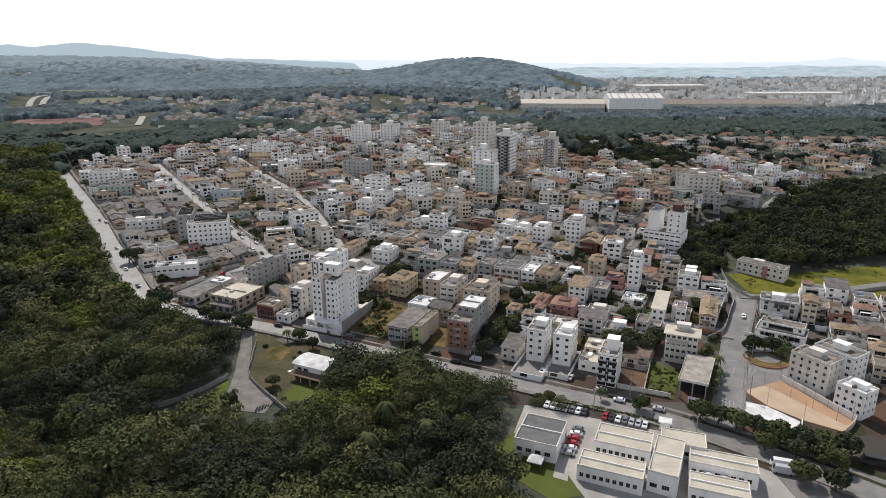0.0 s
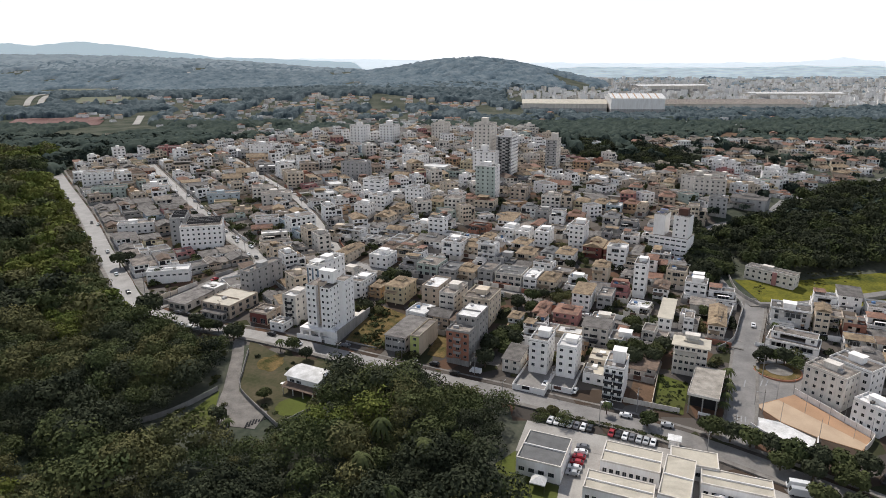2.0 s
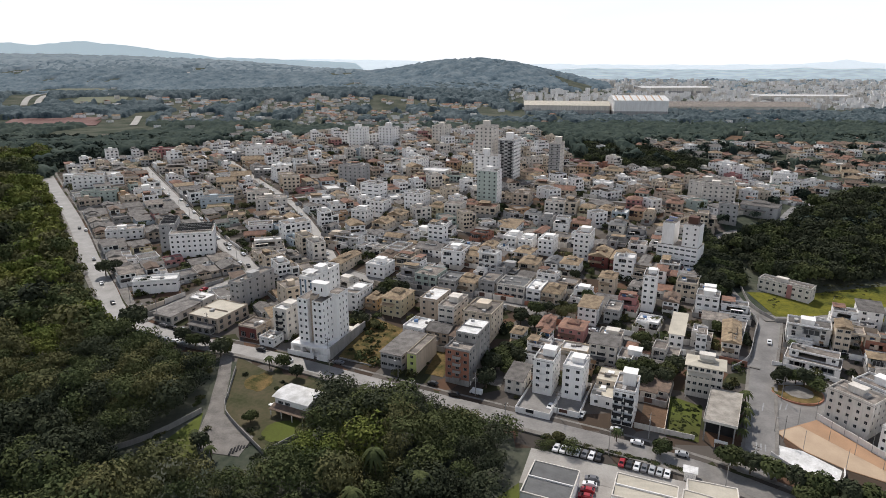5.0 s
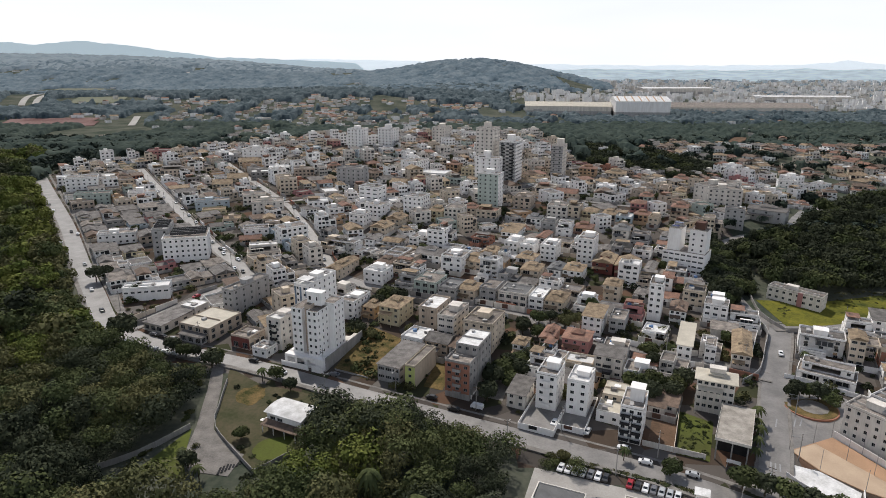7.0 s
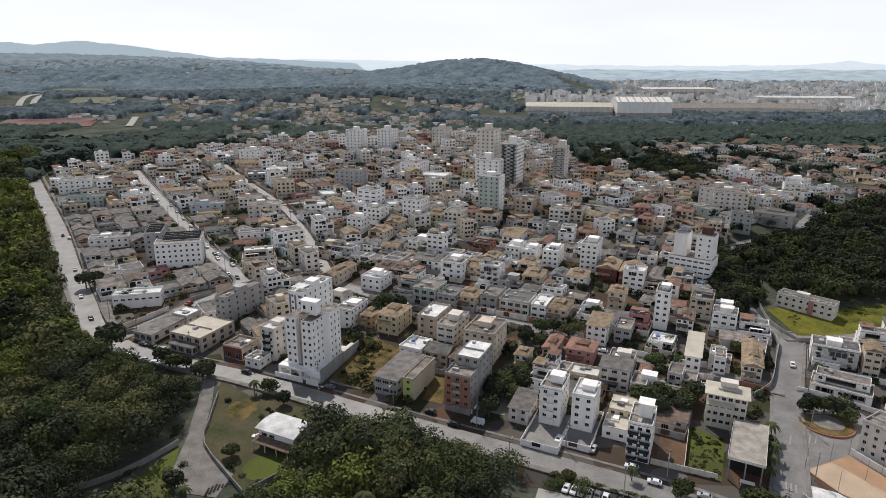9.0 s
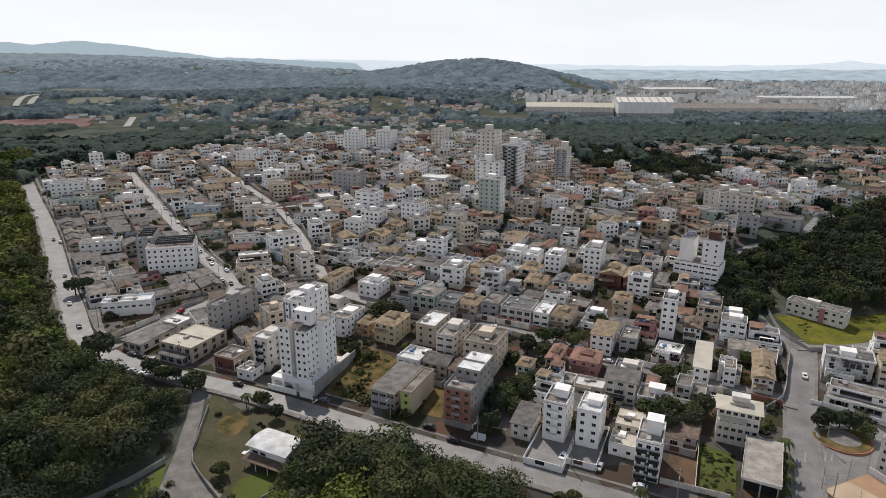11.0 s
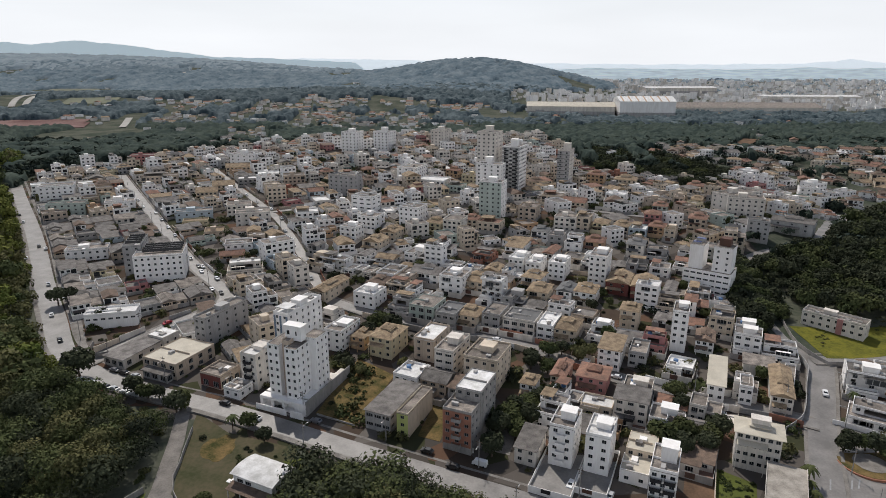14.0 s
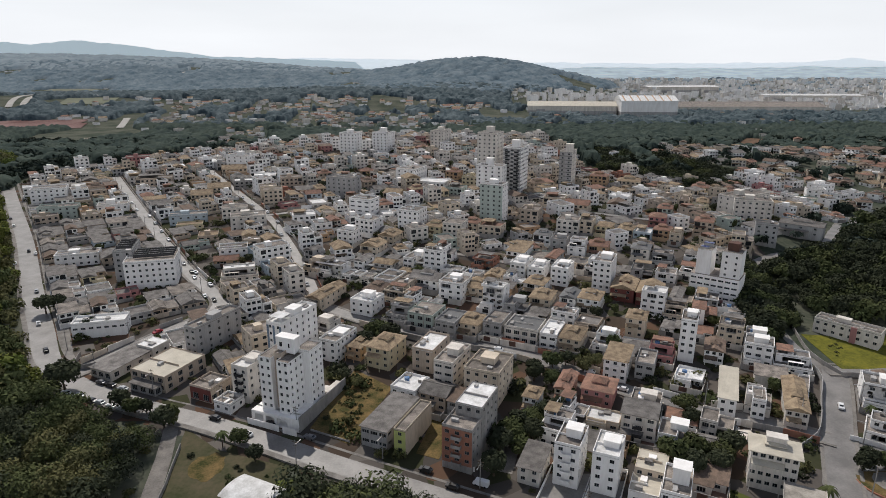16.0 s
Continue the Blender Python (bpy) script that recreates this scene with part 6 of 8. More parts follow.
def street_walls():
    """Plastered plot walls along the back of the pavements, one length after another."""
    r = random.Random(41)
    for line, half in ROADS[4:9]:
        pts = smooth_line(line, 2.0)
        for side in (1, -1):
            run = 0.0
            for (x0, y0), (x1, y1) in zip(pts[::5], pts[5::5]):
                l, a = math.hypot(x1 - x0, y1 - y0), math.atan2(y1 - y0, x1 - x0)
                if r.random() < 0.3:
                    continue
                off = side * (half + 1.5)
                x, y = x0 - math.sin(a) * off, y0 + math.cos(a) * off
                if not free(x, y, 0.4) or any(off_line(other, x, y) < h + 0.8 for other, h in ROADS):
                    continue
                far_add(boxes((0, -0.09, -1.5, l * 0.97, 0.09, 1.8 + 1.0 * r.random())), WALL_SLOT[r.choice(("white", "off-white", "cream", "bare concrete", "grey", "bare brick", "beige"))],
                        pose(x, y, gz(x, y), 0, 0, math.degrees(a)))


street_walls()

# ---- the rest of the town, lot by lot ----
PLAIN = ["white"] * 12 + ["off-white"] * 6 + ["cream"] * 5 + ["beige"] * 3 + ["grey"] * 2 + ["bare concrete"] + ["bare brick", "orange", "pale yellow", "pale blue", "pink", "pale green"]
COVERS = ["tan tile"] * 6 + ["weathered brown tile"] * 3 + ["terracotta tile"] * 3 + ["grey fibre-cement"] * 8
NEAR = [0]


def meet_street(x, y, a, w, d):
    """Stretch a plot so that the side next to a street stands on the back of its pavement."""
    gap = lambda p, q: min(off_line(line, p, q) - half for line, half in ROADS)
    here = gap(x, y)
    if here > 16:
        return x, y, w, d
    u, v = (math.cos(a), math.sin(a)), (-math.sin(a), math.cos(a))
    du, dv = gap(x + u[0], y + u[1]) - here, gap(x + v[0], y + v[1]) - here
    (ax, slope, size) = (u, du, w) if abs(du) > abs(dv) else (v, dv, d)
    if abs(slope) < 0.6:
        return x, y, w, d
    more = here - 1.9 - size / 2
    if not -3.4 < more < 6.5:
        return x, y, w, d
    side = -math.copysign(1, slope)
    x, y = x + ax[0] * side * more / 2, y + ax[1] * side * more / 2
    return (x, y, w + more, d) if ax is u else (x, y, w, d + more)


def town_fill(turn, area, step_u, step_v, seed, near_y):
    rng = random.Random(seed)
    a = radians(turn)
    c, s = math.cos(a), math.sin(a)
    for i in range(-60, 61):
        for j in range(-60, 61):
            u, v = i * step_u, j * step_v
            x, y = c * u - s * v, 335 + s * u + c * v
            draws = [rng.random() for _ in range(10)]
            x += (draws[9] - 0.5) * 2.0
            if not area(x, y) or y > 760:
                continue
            if not any(inside(p, x, y) for p in (TOWN, EAST)):
                continue
            if any(off_line(line, x, y) < half + 4.2 for line, half in ROADS) or not free(x, y, 5.0):
                continue
            if inside(GREEN, x, y) or draws[8] < 0.07:
                continue
            w, d = step_u * (0.82 + 0.17 * draws[0]), step_v * (0.62 + 0.30 * draws[1])
            x, y, w, d = meet_street(x, y, a, w, d)
            floors = 1 if draws[2] < 0.30 else 2 if draws[2] < 0.80 else 3 if draws[2] < 0.95 else 4
            low_street = turn == 33 and y < 480 and x < -105
            if low_street:
                floors = 1 if draws[2] < 0.8 else 2
            color = PLAIN[int(draws[3] * (len(PLAIN) if floors < 3 else 22))]
            flat = draws[4] < (0.42 if floors == 1 else 0.60 if floors == 2 else 0.9)
            t = turn + (draws[5] - 0.5) * 6
            x0, y0 = x - (c * w - s * d) / 2, y - (s * w + c * d) / 2
            kind = "flat" if flat else ("hip" if draws[6] < 0.45 else "gable" if draws[6] < 0.8 else "shed")
            cover = ("concrete" if draws[7] < 0.45 else "white membrane" if draws[7] < 0.60 else "grey fibre-cement") if flat else COVERS[int(draws[7] * len(COVERS))]
            if low_street and draws[7] < 0.75:
                kind, cover = ("shed" if draws[6] < 0.5 else "gable"), ("grey fibre-cement", "weathered brown tile", "concrete", "grey fibre-cement")[int(draws[1] * 4)]
            if y > near_y or NEAR[0] >= 130:
                low = 0.62 if draws[9] < 0.6 else 1.0
                far_house(x0, y0, t, w * low, d, floors, color, kind, cover, wins=2 if w < 10 else 3, tank=draws[1] > 0.55 and floors > 1)
                if low < 1:
                    ca, sa = math.cos(radians(t)), math.sin(radians(t))
                    k = d * (0.25 if draws[6] < 0.5 else -0.12)
                    far_house(x0 + ca * w * low - sa * k, y0 + sa * w * low + ca * k, t, w * (1 - low), d * 0.7, max(1, floors - 1), color, "flat" if draws[5] < 0.5 else "shed",
                              "concrete" if draws[5] < 0.5 else cover, wins=1)
                continue
            NEAR[0] += 1
            building(x0, y0, t, w, d, floors, color, kind, cover, fh=2.8, front=2 if w < 9.5 else 3, side=2 if floors < 3 else 1,
                     form="terrace" if floors > 1 and draws[9] < 0.3 else "annex" if draws[9] < 0.55 else "wings" if draws[9] < 0.8 else "",
                     veranda=((floors - 1, 0.1 + 0.3 * draws[7], 0.5 + 0.3 * draws[7]),) if draws[6] < 0.55 else (),
                     ww=1.5 if draws[0] < 0.5 else 1.9, wh=1.15, tank=1 if flat and draws[0] < 0.35 else 0, group="houses of the town",
                     stairhead=2.3 if flat and floors > 1 and draws[1] > 0.7 else 0, shelter=0.05 + 0.9 * draws[3] if flat and floors > 1 and draws[1] <= 0.5 else 0.0, balcony=1 if floors > 1 and draws[6] > 0.7 else 0,
                     yard=(0.6, 0.6, 1.4 + 1.6 * draws[6], 1.2, 2.0))
            FOOT.pop()


GREEN = [(-36, 312), (-20, 322), (-12, 312), (-28, 302)]
town_fill(-27, lambda x, y: x >= -54 - 0.25 * (y - 368) and y <= 415, 11.0, 13.5, 13, 400)
town_fill(33, lambda x, y: x < -54 - 0.25 * (y - 368) and y > 280, 11.5, 13.0, 11, 420)
town_fill(24, lambda x, y: x >= -54 - 0.25 * (y - 368) and y > 415, 11.5, 13.5, 12, 100)


HOUSES = []


def outer_houses():
    """Loose houses in the valley behind, and the far town on the plain."""
    r = random.Random(77)
    for _ in range(700):
        x, y = r.uniform(190, 640), r.uniform(470, 830)
        q = [r.random() for _ in range(6)]
        if inside(TOWN, x, y) or inside(TOWN, x - 10, y - 10) or x < 200 + 0.6 * (y - 640) or off_line(STE, x, y) < 9 or (y < 600 and y < np.interp(x, [p[0] for p in STE], [p[1] for p in STE])) or y < 0.62 * (x - 340) + 505 or noise.noise((x * 0.012, y * 0.012, 8.0)) < -0.12:
            continue
        HOUSES.append((x, y))
        if not free(x, y, 2.0):
            continue
        far_house(x, y, r.choice((-25, 12, 33)) + 5 * q[1], 7 + 5 * q[2], 8 + 3 * q[3], 1 if q[4] < 0.6 else 2, PLAIN[int(q[5] * 26)],
                  "hip" if q[1] < 0.4 else "gable" if q[1] < 0.75 else "flat", ("terracotta tile", "weathered brown tile", "tan tile")[int(q[2] * 3)] if q[1] < 0.75 else "white membrane", wins=2)
    for _ in range(2000):
        x, y = r.uniform(-760, 900), r.uniform(640, 1500)
        q = [r.random() for _ in range(6)]
        dense = (x > 230 and y < 830 and x < 760) or (-120 < x < 90 and 720 < y < 900) or (-700 < x < -120 and 1270 < y < 1500 and noise.noise((x * 0.009, y * 0.006, 2.0)) > 0.1) or (-260 < x < 20 and 1190 < y < 1400 and q[5] < 0.7) or (-330 < x < -270 and 900 < y < 1200) or q[0] < 0.04
        if not dense or inside(TOWN, x, y) or abs(x) > 0.75 * y:
            continue
        HOUSES.append((x, y))
        far_house(x, y, r.choice((-25, 12, 33)) + 5 * q[1], 8 + 5 * q[2], 9 + 4 * q[3], 1 if q[4] < 0.6 else 2, PLAIN[int(q[5] * 26)],
                  "gable" if q[1] < 0.6 else "flat", COVERS[int(q[2] * len(COVERS))] if q[1] < 0.6 else "concrete", wins=2 if y < 800 else 0)
    for _ in range(3400):
        y = 1550 * math.exp(r.random() * 0.66)
        x = r.uniform(0.12, 0.85) * y
        q = [r.random() for _ in range(5)]
        if ((x - 156) / 430) ** 2 + ((y - 2176) / 430) ** 2 < 1:
            continue
        k = 1 + (y - 1500) / 3500
        HOUSES.append((x, y))
        far_house(x, y, r.choice((-25, 12, 33)), (6 + 12 * q[0] ** 3) * k, (6 + 8 * q[1]) * k, 1 if q[2] < 0.7 else 2 + int(3 * q[3]), PLAIN[int(q[4] * 17)], "flat",
                  "white membrane" if q[3] < 0.3 else "concrete", fh=4.0, wins=0)
    for _ in range(420):
        x, y = r.uniform(-720, 120), r.uniform(1250, 1560)
        q = [r.random() for _ in range(4)]
        if noise.noise((x * 0.006, y * 0.009, 6.0)) < 0.12 or any(off_line(l, x, y) < 40 for l in ([(-546, 1211), (-583, 1322)], [(-800, 1190), (-620, 1236)])):
            continue
        HOUSES.append((x, y))
        far_house(x, y, 40 * q[0], 9 + 7 * q[1], 9 + 3 * q[2], 1 if q[3] < 0.7 else 2, "white" if q[3] < 0.6 else "off-white", "gable" if q[0] < 0.5 else "flat", "terracotta tile" if q[0] < 0.3 else "tan tile" if q[0] < 0.5 else "white membrane", fh=3.4, wins=0)
    for _ in range(160):
        x, y = r.uniform(-1500, -200), r.uniform(1500, 2400)
        q = [r.random() for _ in range(3)]
        if noise.noise((x * 0.003, y * 0.003, 1.0)) > 0.05:
            far_house(x, y, 20 * q[0], 14 + 10 * q[1], 12, 1, "white", "flat", "concrete", fh=4.0, wins=0)


outer_houses()


def far_object():
    me = bpy.data.meshes.new("distant_houses")
    me.from_pydata(FAR_V, [], FAR_F)
    for one in FAR_MATS:
        me.materials.append(one)
    me.polygons.foreach_set("material_index", FAR_S)
    tagged(new("distant_houses", me), "pale houses with tan and grey roofs filling the far streets", "houses", kind="stuff")


far_object()


def factory(x, y, turn, w, d, h, cover, label, rise=4.0, color="white"):
    root = new("factory")
    root.matrix_world = pose(x, y, gz(x, y), 0, 0, turn)
    part("wall", boxes((0, 0, -8, w, d, h)), WALLS[color], root)
    part("roof", ridge_roof(w, d, "gable", rise, 1.0, cover), ROOFS[cover], root).location.z = h
    # grey band over the lowest third of the walls
    part("plinth", boxes((-0.3, -0.3, -8, w + 0.3, d + 0.3, h * 0.3)), WALLS["grey"], root)
    if "striped" in label:
        for k in range(7):
            x0, half = w * (0.05 + 0.135 * k), d / 2 + 1.0
            part("roof_stripe", ([(x0, -0.9, h + 0.3), (x0 + w * 0.025, -0.9, h + 0.3), (x0 + w * 0.025, d / 2, h + rise + 0.45), (x0, d / 2, h + rise + 0.45), (x0, -0.9, h + 0.1), (x0 + w * 0.025, -0.9, h + 0.1)],
                                 [(0, 1, 2, 3), (0, 4, 5, 1)]), WALLS["orange"], root)
    part("door", boxes((w * 0.1, -0.1, -2, w * 0.2, 0.0, 7)), WALLS["grey"], root)
    tagged(root, label, "factory")


factory(391, 1400, -4, 114, 70, 32, "white membrane", "big white factory hall with striped roof", 9.0, "white")
factory(205, 1446, -8, 184, 60, 14, "pale metal sheet", "long low warehouse with pale curved roof", 8.0, "off-white")
factory(530, 1500, -2, 340, 80, 11, "concrete", "very long grey factory with low roof", 9.0, "off-white")
factory(900, 1820, -4, 260, 60, 15, "white membrane", "long pale factory roof on the plain", 3.0, "off-white")
factory(640, 2000, 4, 220, 60, 14, "white membrane", "pale factory roof far on the plain", 3.0, "off-white")


def backdrop(name, tops, y, color, label, mottle=0.0):
    """A far range as a plain backdrop, its haze put in as a pale glowing colour."""
    m = bpy.data.materials.new(name)
    m.use_nodes = True
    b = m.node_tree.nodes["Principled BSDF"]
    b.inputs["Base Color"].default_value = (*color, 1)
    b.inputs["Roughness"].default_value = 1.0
    # self-glow stands in for haze brightness; nothing here is a lamp
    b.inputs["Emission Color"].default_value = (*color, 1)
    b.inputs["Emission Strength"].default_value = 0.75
    if mottle:
        # streets, trees and roofs too far off to tell apart
        tex, squash, spots, blend = (m.node_tree.nodes.new(kind) for kind in ("ShaderNodeTexCoord", "ShaderNodeMapping", "ShaderNodeTexNoise", "ShaderNodeMix"))
        squash.inputs["Scale"].default_value = (0.012, 0.0, 0.11)
        spots.inputs["Scale"].default_value, spots.inputs["Detail"].default_value = 1.0, 8.0
        blend.data_type = "RGBA"
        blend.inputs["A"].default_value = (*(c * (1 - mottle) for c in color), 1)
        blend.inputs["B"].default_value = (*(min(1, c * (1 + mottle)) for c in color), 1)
        link = m.node_tree.links.new
        link(tex.outputs["Object"], squash.inputs["Vector"])
        link(squash.outputs["Vector"], spots.inputs["Vector"])
        link(spots.outputs["Fac"], blend.inputs["Factor"])
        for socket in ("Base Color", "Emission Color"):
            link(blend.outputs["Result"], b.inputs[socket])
    xs = np.linspace(tops[0][0], tops[-1][0], 160)
    zs = np.interp(xs, [t[0] for t in tops], [t[1] for t in tops])
    zs = [z + 9 * noise.noise((x * 0.006, y, 0)) + 4 * noise.noise((x * 0.02, y, 0)) for x, z in zip(xs, zs)]
    vs = [(x, y, -60) for x in xs] + [(x, y + 60, z) for x, z in zip(xs, zs)]
    n = len(xs)
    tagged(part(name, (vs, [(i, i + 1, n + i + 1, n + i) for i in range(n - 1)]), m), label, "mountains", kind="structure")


backdrop("backdrop", [(-4200, 190), (-3300, 205), (-2704, 222), (-2564, 208), (-2304, 232), (-2050, 215), (-1847, 190), (-1688, 168), (-1370, 132), (-900, 118), (-500, 100), (-300, -50)], 4300, (0.42, 0.50, 0.54), "horizon hills coloured in pale blue-green haze")
backdrop("backdrop", [(-1600, 105), (-900, 125), (-300, 115), (0, 112), (600, 95), (1500, 85), (2200, 88), (2700, 92), (3050, 125), (3250, 98), (4300, 80)], 4750, (0.76, 0.82, 0.86), "faint mountains coloured as pale blue haze")

# added sheet whose grey-blue glow stands for haze over the plain
backdrop("backdrop", [(150, 40), (420, 76), (900, 80), (1300, 75), (1800, 82), (2300, 76), (2900, 80)], 3050, (0.46, 0.53, 0.56), "upright sheet coloured as far town and trees in haze", 0.5)


# bare ground and tracks on the far slopes
def far_track(pts, half, label, mat=None):
    tagged(part("road", strip(smooth_line(pts, 12.0), half, -half, 1.2, 3.0), mat or concrete), label, "road", kind="structure")


pale_track = material("pale_track", (0.40, 0.38, 0.35), 0.95, (0.30, 0.285, 0.26), 0.05, 0.5, 0.2)
far_track([(-856, 1400), (-890, 1470), (-915, 1540), (-925, 1640)], 6, "pale motorway carriageway on a far slope", pale_track)
far_track([(-828, 1400), (-862, 1470), (-886, 1540), (-897, 1640)], 6, "pale motorway carriageway on a far slope", pale_track)
far_track([(-1007, 2218), (-1060, 2344)], 8, "pale dirt track up a far hill", pale_track)
far_track([(-805, 2270), (-868, 2371)], 8, "pale dirt track up a far hill", pale_track)
far_track([(-546, 1211), (-583, 1322)], 6, "pale dirt track in the valley", pale_track)
far_track([(-225, 2190), (-170, 2260), (-120, 2300)], 7, "pale dirt track along a ridge", pale_track)
red_soil = material("red_soil", (0.12, 0.066, 0.060), 1.0, (0.25, 0.17, 0.155), 0.02, 0.3, 0.3, spec=0.05)
for n, pts in enumerate(([(-800, 1190), (-700, 1212), (-620, 1236)], [(-790, 1240), (-700, 1262), (-640, 1270)])):
    far_track(pts, 30, "red bare earthworks in the valley", red_soil)
far_track([(-1150, 2010), (-1000, 2010)], 60, "pale dry pasture on a far slope", material("dry_pasture", (0.17, 0.17, 0.12), 1.0, (0.11, 0.12, 0.09), 0.02, 0.3, 0.3))
far_track([(-360, 1660), (-300, 1690)], 26, "pale dry pasture on a wooded slope", material("green_pasture", (0.17, 0.175, 0.115), 1.0, (0.11, 0.12, 0.085), 0.02, 0.3, 0.3))
far_track([(-790, 1480), (-690, 1505)], 42, "pale dry pasture beside the motorway", bpy.data.materials["green_pasture"])
far_track([(440, 960), (500, 1050)], 16, "bare sandy slope among trees", earth)

# ---- trees and woods ----
def crown_arrays(rng, radius, height, lobes, cards, size):
    """Small leaf clumps on several lobes, facing outwards."""
    verts, quads = [], []
    centers = [(0.0, 0.0, 0.0, 0.78)]
    for k in range(lobes):
        a = 2 * math.pi * (k + rng.random() * 0.7) / lobes
        r = 0.35 + 0.25 * rng.random()
        centers.append((r * math.cos(a), r * math.sin(a), -0.25 + 0.6 * rng.random(), 0.42 + 0.2 * rng.random()))
    per = cards // len(centers)
    for cx, cy, cz, cr in centers:
        for _ in range(per):
            z = rng.random() * 1.5 - 0.5
            z = max(-1, min(1, z))
            a = rng.random() * 2 * math.pi
            h = math.sqrt(max(0, 1 - z * z))
            n = Vector((h * math.cos(a), h * math.sin(a), z))
            rr = cr * (0.82 + 0.28 * rng.random())
            p = Vector(((cx + n.x * rr) * radius, (cy + n.y * rr) * radius, (cz + n.z * rr) * height))
            n = (n + Vector((rng.random() - 0.5, rng.random() - 0.5, rng.random() - 0.3)) * 1.1).normalized()
            t1 = n.orthogonal().normalized()
            t1.rotate(Matrix.Rotation(rng.random() * 6.28, 3, n))
            t2 = n.cross(t1)
            s = size * (0.6 + 0.8 * rng.random())
            i = len(verts)
            sag = n * (-0.25 * s)
            verts += [p + t1 * s + sag, p + t2 * s * (0.7 + 0.5 * rng.random()), p - t1 * s * 0.8 - t2 * s * 0.6 * rng.random()]
            quads.append((i, i + 1, i + 2))
    return np.array([tuple(v) for v in verts]), np.array(quads)


def trunk_geometry(rng, high, radius):
    pieces = [tube([(0, 0, -0.6, radius * 1.4), (0.05, 0, high * 0.3, radius), (0.1, 0.1, high * 0.7, radius * 0.7), (0, 0, high, radius * 0.3)], 7)]
    for k in range(4):
        a = 1.57 * k + rng.random()
        z = high * (0.45 + 0.12 * k)
        l = high * 0.42
        pieces.append(tube([(0.05, 0.05, z, radius * 0.5), (math.cos(a) * l * 0.5, math.sin(a) * l * 0.5, z + l * 0.35, radius * 0.35),
                            (math.cos(a) * l, math.sin(a) * l, z + l * 0.75, radius * 0.12)], 5))
    return merge(*pieces)


def tree_kind(seed, radius, height, stem, leaf, cards=900, size=0.5, label="leafy green street tree"):
    rng = random.Random(seed)
    root = new("tree")
    v, q = crown_arrays(rng, radius, height, 6, cards, size)
    v = v + (0, 0, stem + height * 0.45)
    crown = new("crown", mesh_np("crown", v, q, [leaf]))
    crown.parent = root
    part("trunk", trunk_geometry(rng, stem + height * 0.4, 0.16 + 0.02 * radius), bark, root)
    return tagged(root, label, "tree", "trees of the town")


KINDS = [tree_kind(1, 3.0, 3.0, 2.0, LEAVES[0], label="dense dark green round tree"), tree_kind(2, 3.6, 2.8, 2.2, LEAVES[1], label="broad mid-green tree with uneven crown"),
         tree_kind(3, 2.3, 3.6, 1.6, LEAVES[1], label="slender upright green garden tree"), tree_kind(4, 2.6, 2.2, 1.5, LEAVES[2], label="low spreading olive-green tree")]
USED = set()


def tree(x, y, kind=0, scale=1.0, turn=0.0):
    k = KINDS[kind]
    m = pose(x, y, gz(x, y), 0, 0, turn)
    if kind not in USED:
        USED.add(kind)
        k.matrix_world = m
        k.scale = (scale,) * 3
        return k
    ob = copy_thing(k, m)
    ob.scale = (scale,) * 3
    return ob


def woods(name, spots, kinds, mats, label):
    """One sheet of many crowns: spots are x, y, z, scale, kind."""
    vs, qs, sl, n = [], [], [], 0
    for x, y, z, s, k, a, *tone in spots:
        v, q = kinds[k]
        c, t = math.cos(a) * s, math.sin(a) * s
        w = np.stack([v[:, 0] * c - v[:, 1] * t + x, v[:, 0] * t + v[:, 1] * c + y, v[:, 2] * s + z], -1)
        vs.append(w)
        qs.append(q + n)
        sl.append(np.full(len(q), tone[0] if tone else k % min(3, len(mats))))
        n += len(v)
    ob = new(name, mesh_np(name, np.concatenate(vs), np.concatenate(qs), mats, np.concatenate(sl)))
    return tagged(ob, label, "woodland", kind="stuff")


rng = random.Random(5)
NEARK = [(lambda a: (a[0] + (0, 0, 2.6), a[1]))(crown_arrays(random.Random(20 + k), 4.2 + 0.5 * (k % 3), 4.0 + 0.4 * (k % 2), 9, 800, 0.40)) for k in range(6)]
NEARK += [(lambda a: (a[0] + (0, 0, 2.6), a[1]))(crown_arrays(random.Random(30 + k), 4.4 + 0.5 * (k % 3), 4.0 + 0.4 * (k % 2), 7, 300, 0.80)) for k in range(6)]



def main_y(x):
    pts = MAIN
    for (x0, y0), (x1, y1) in zip(pts, pts[1:]):
        if x0 <= x <= x1:
            return y0 + (y1 - y0) * (x - x0) / (x1 - x0)
    return 999


CLEAR = [(-87, 262), (-60, 251), (-36, 242), (-32, 234), (-35, 212), (-47, 190), (-60, 183), (-78, 184), (-98, 193), (-84, 218), (-83, 235)]
CAMPUS = [(18, 160), (18, 180), (26, 204), (78, 182), (112, 160), (167, 67), (118, 96), (72, 112), (40, 130), (26, 146)]
YELLOW = [(162.9, 299.1), (279, 323.6), (290.2, 354.9), (239.9, 348.2), (178.6, 334.8), (162.9, 325.9)]


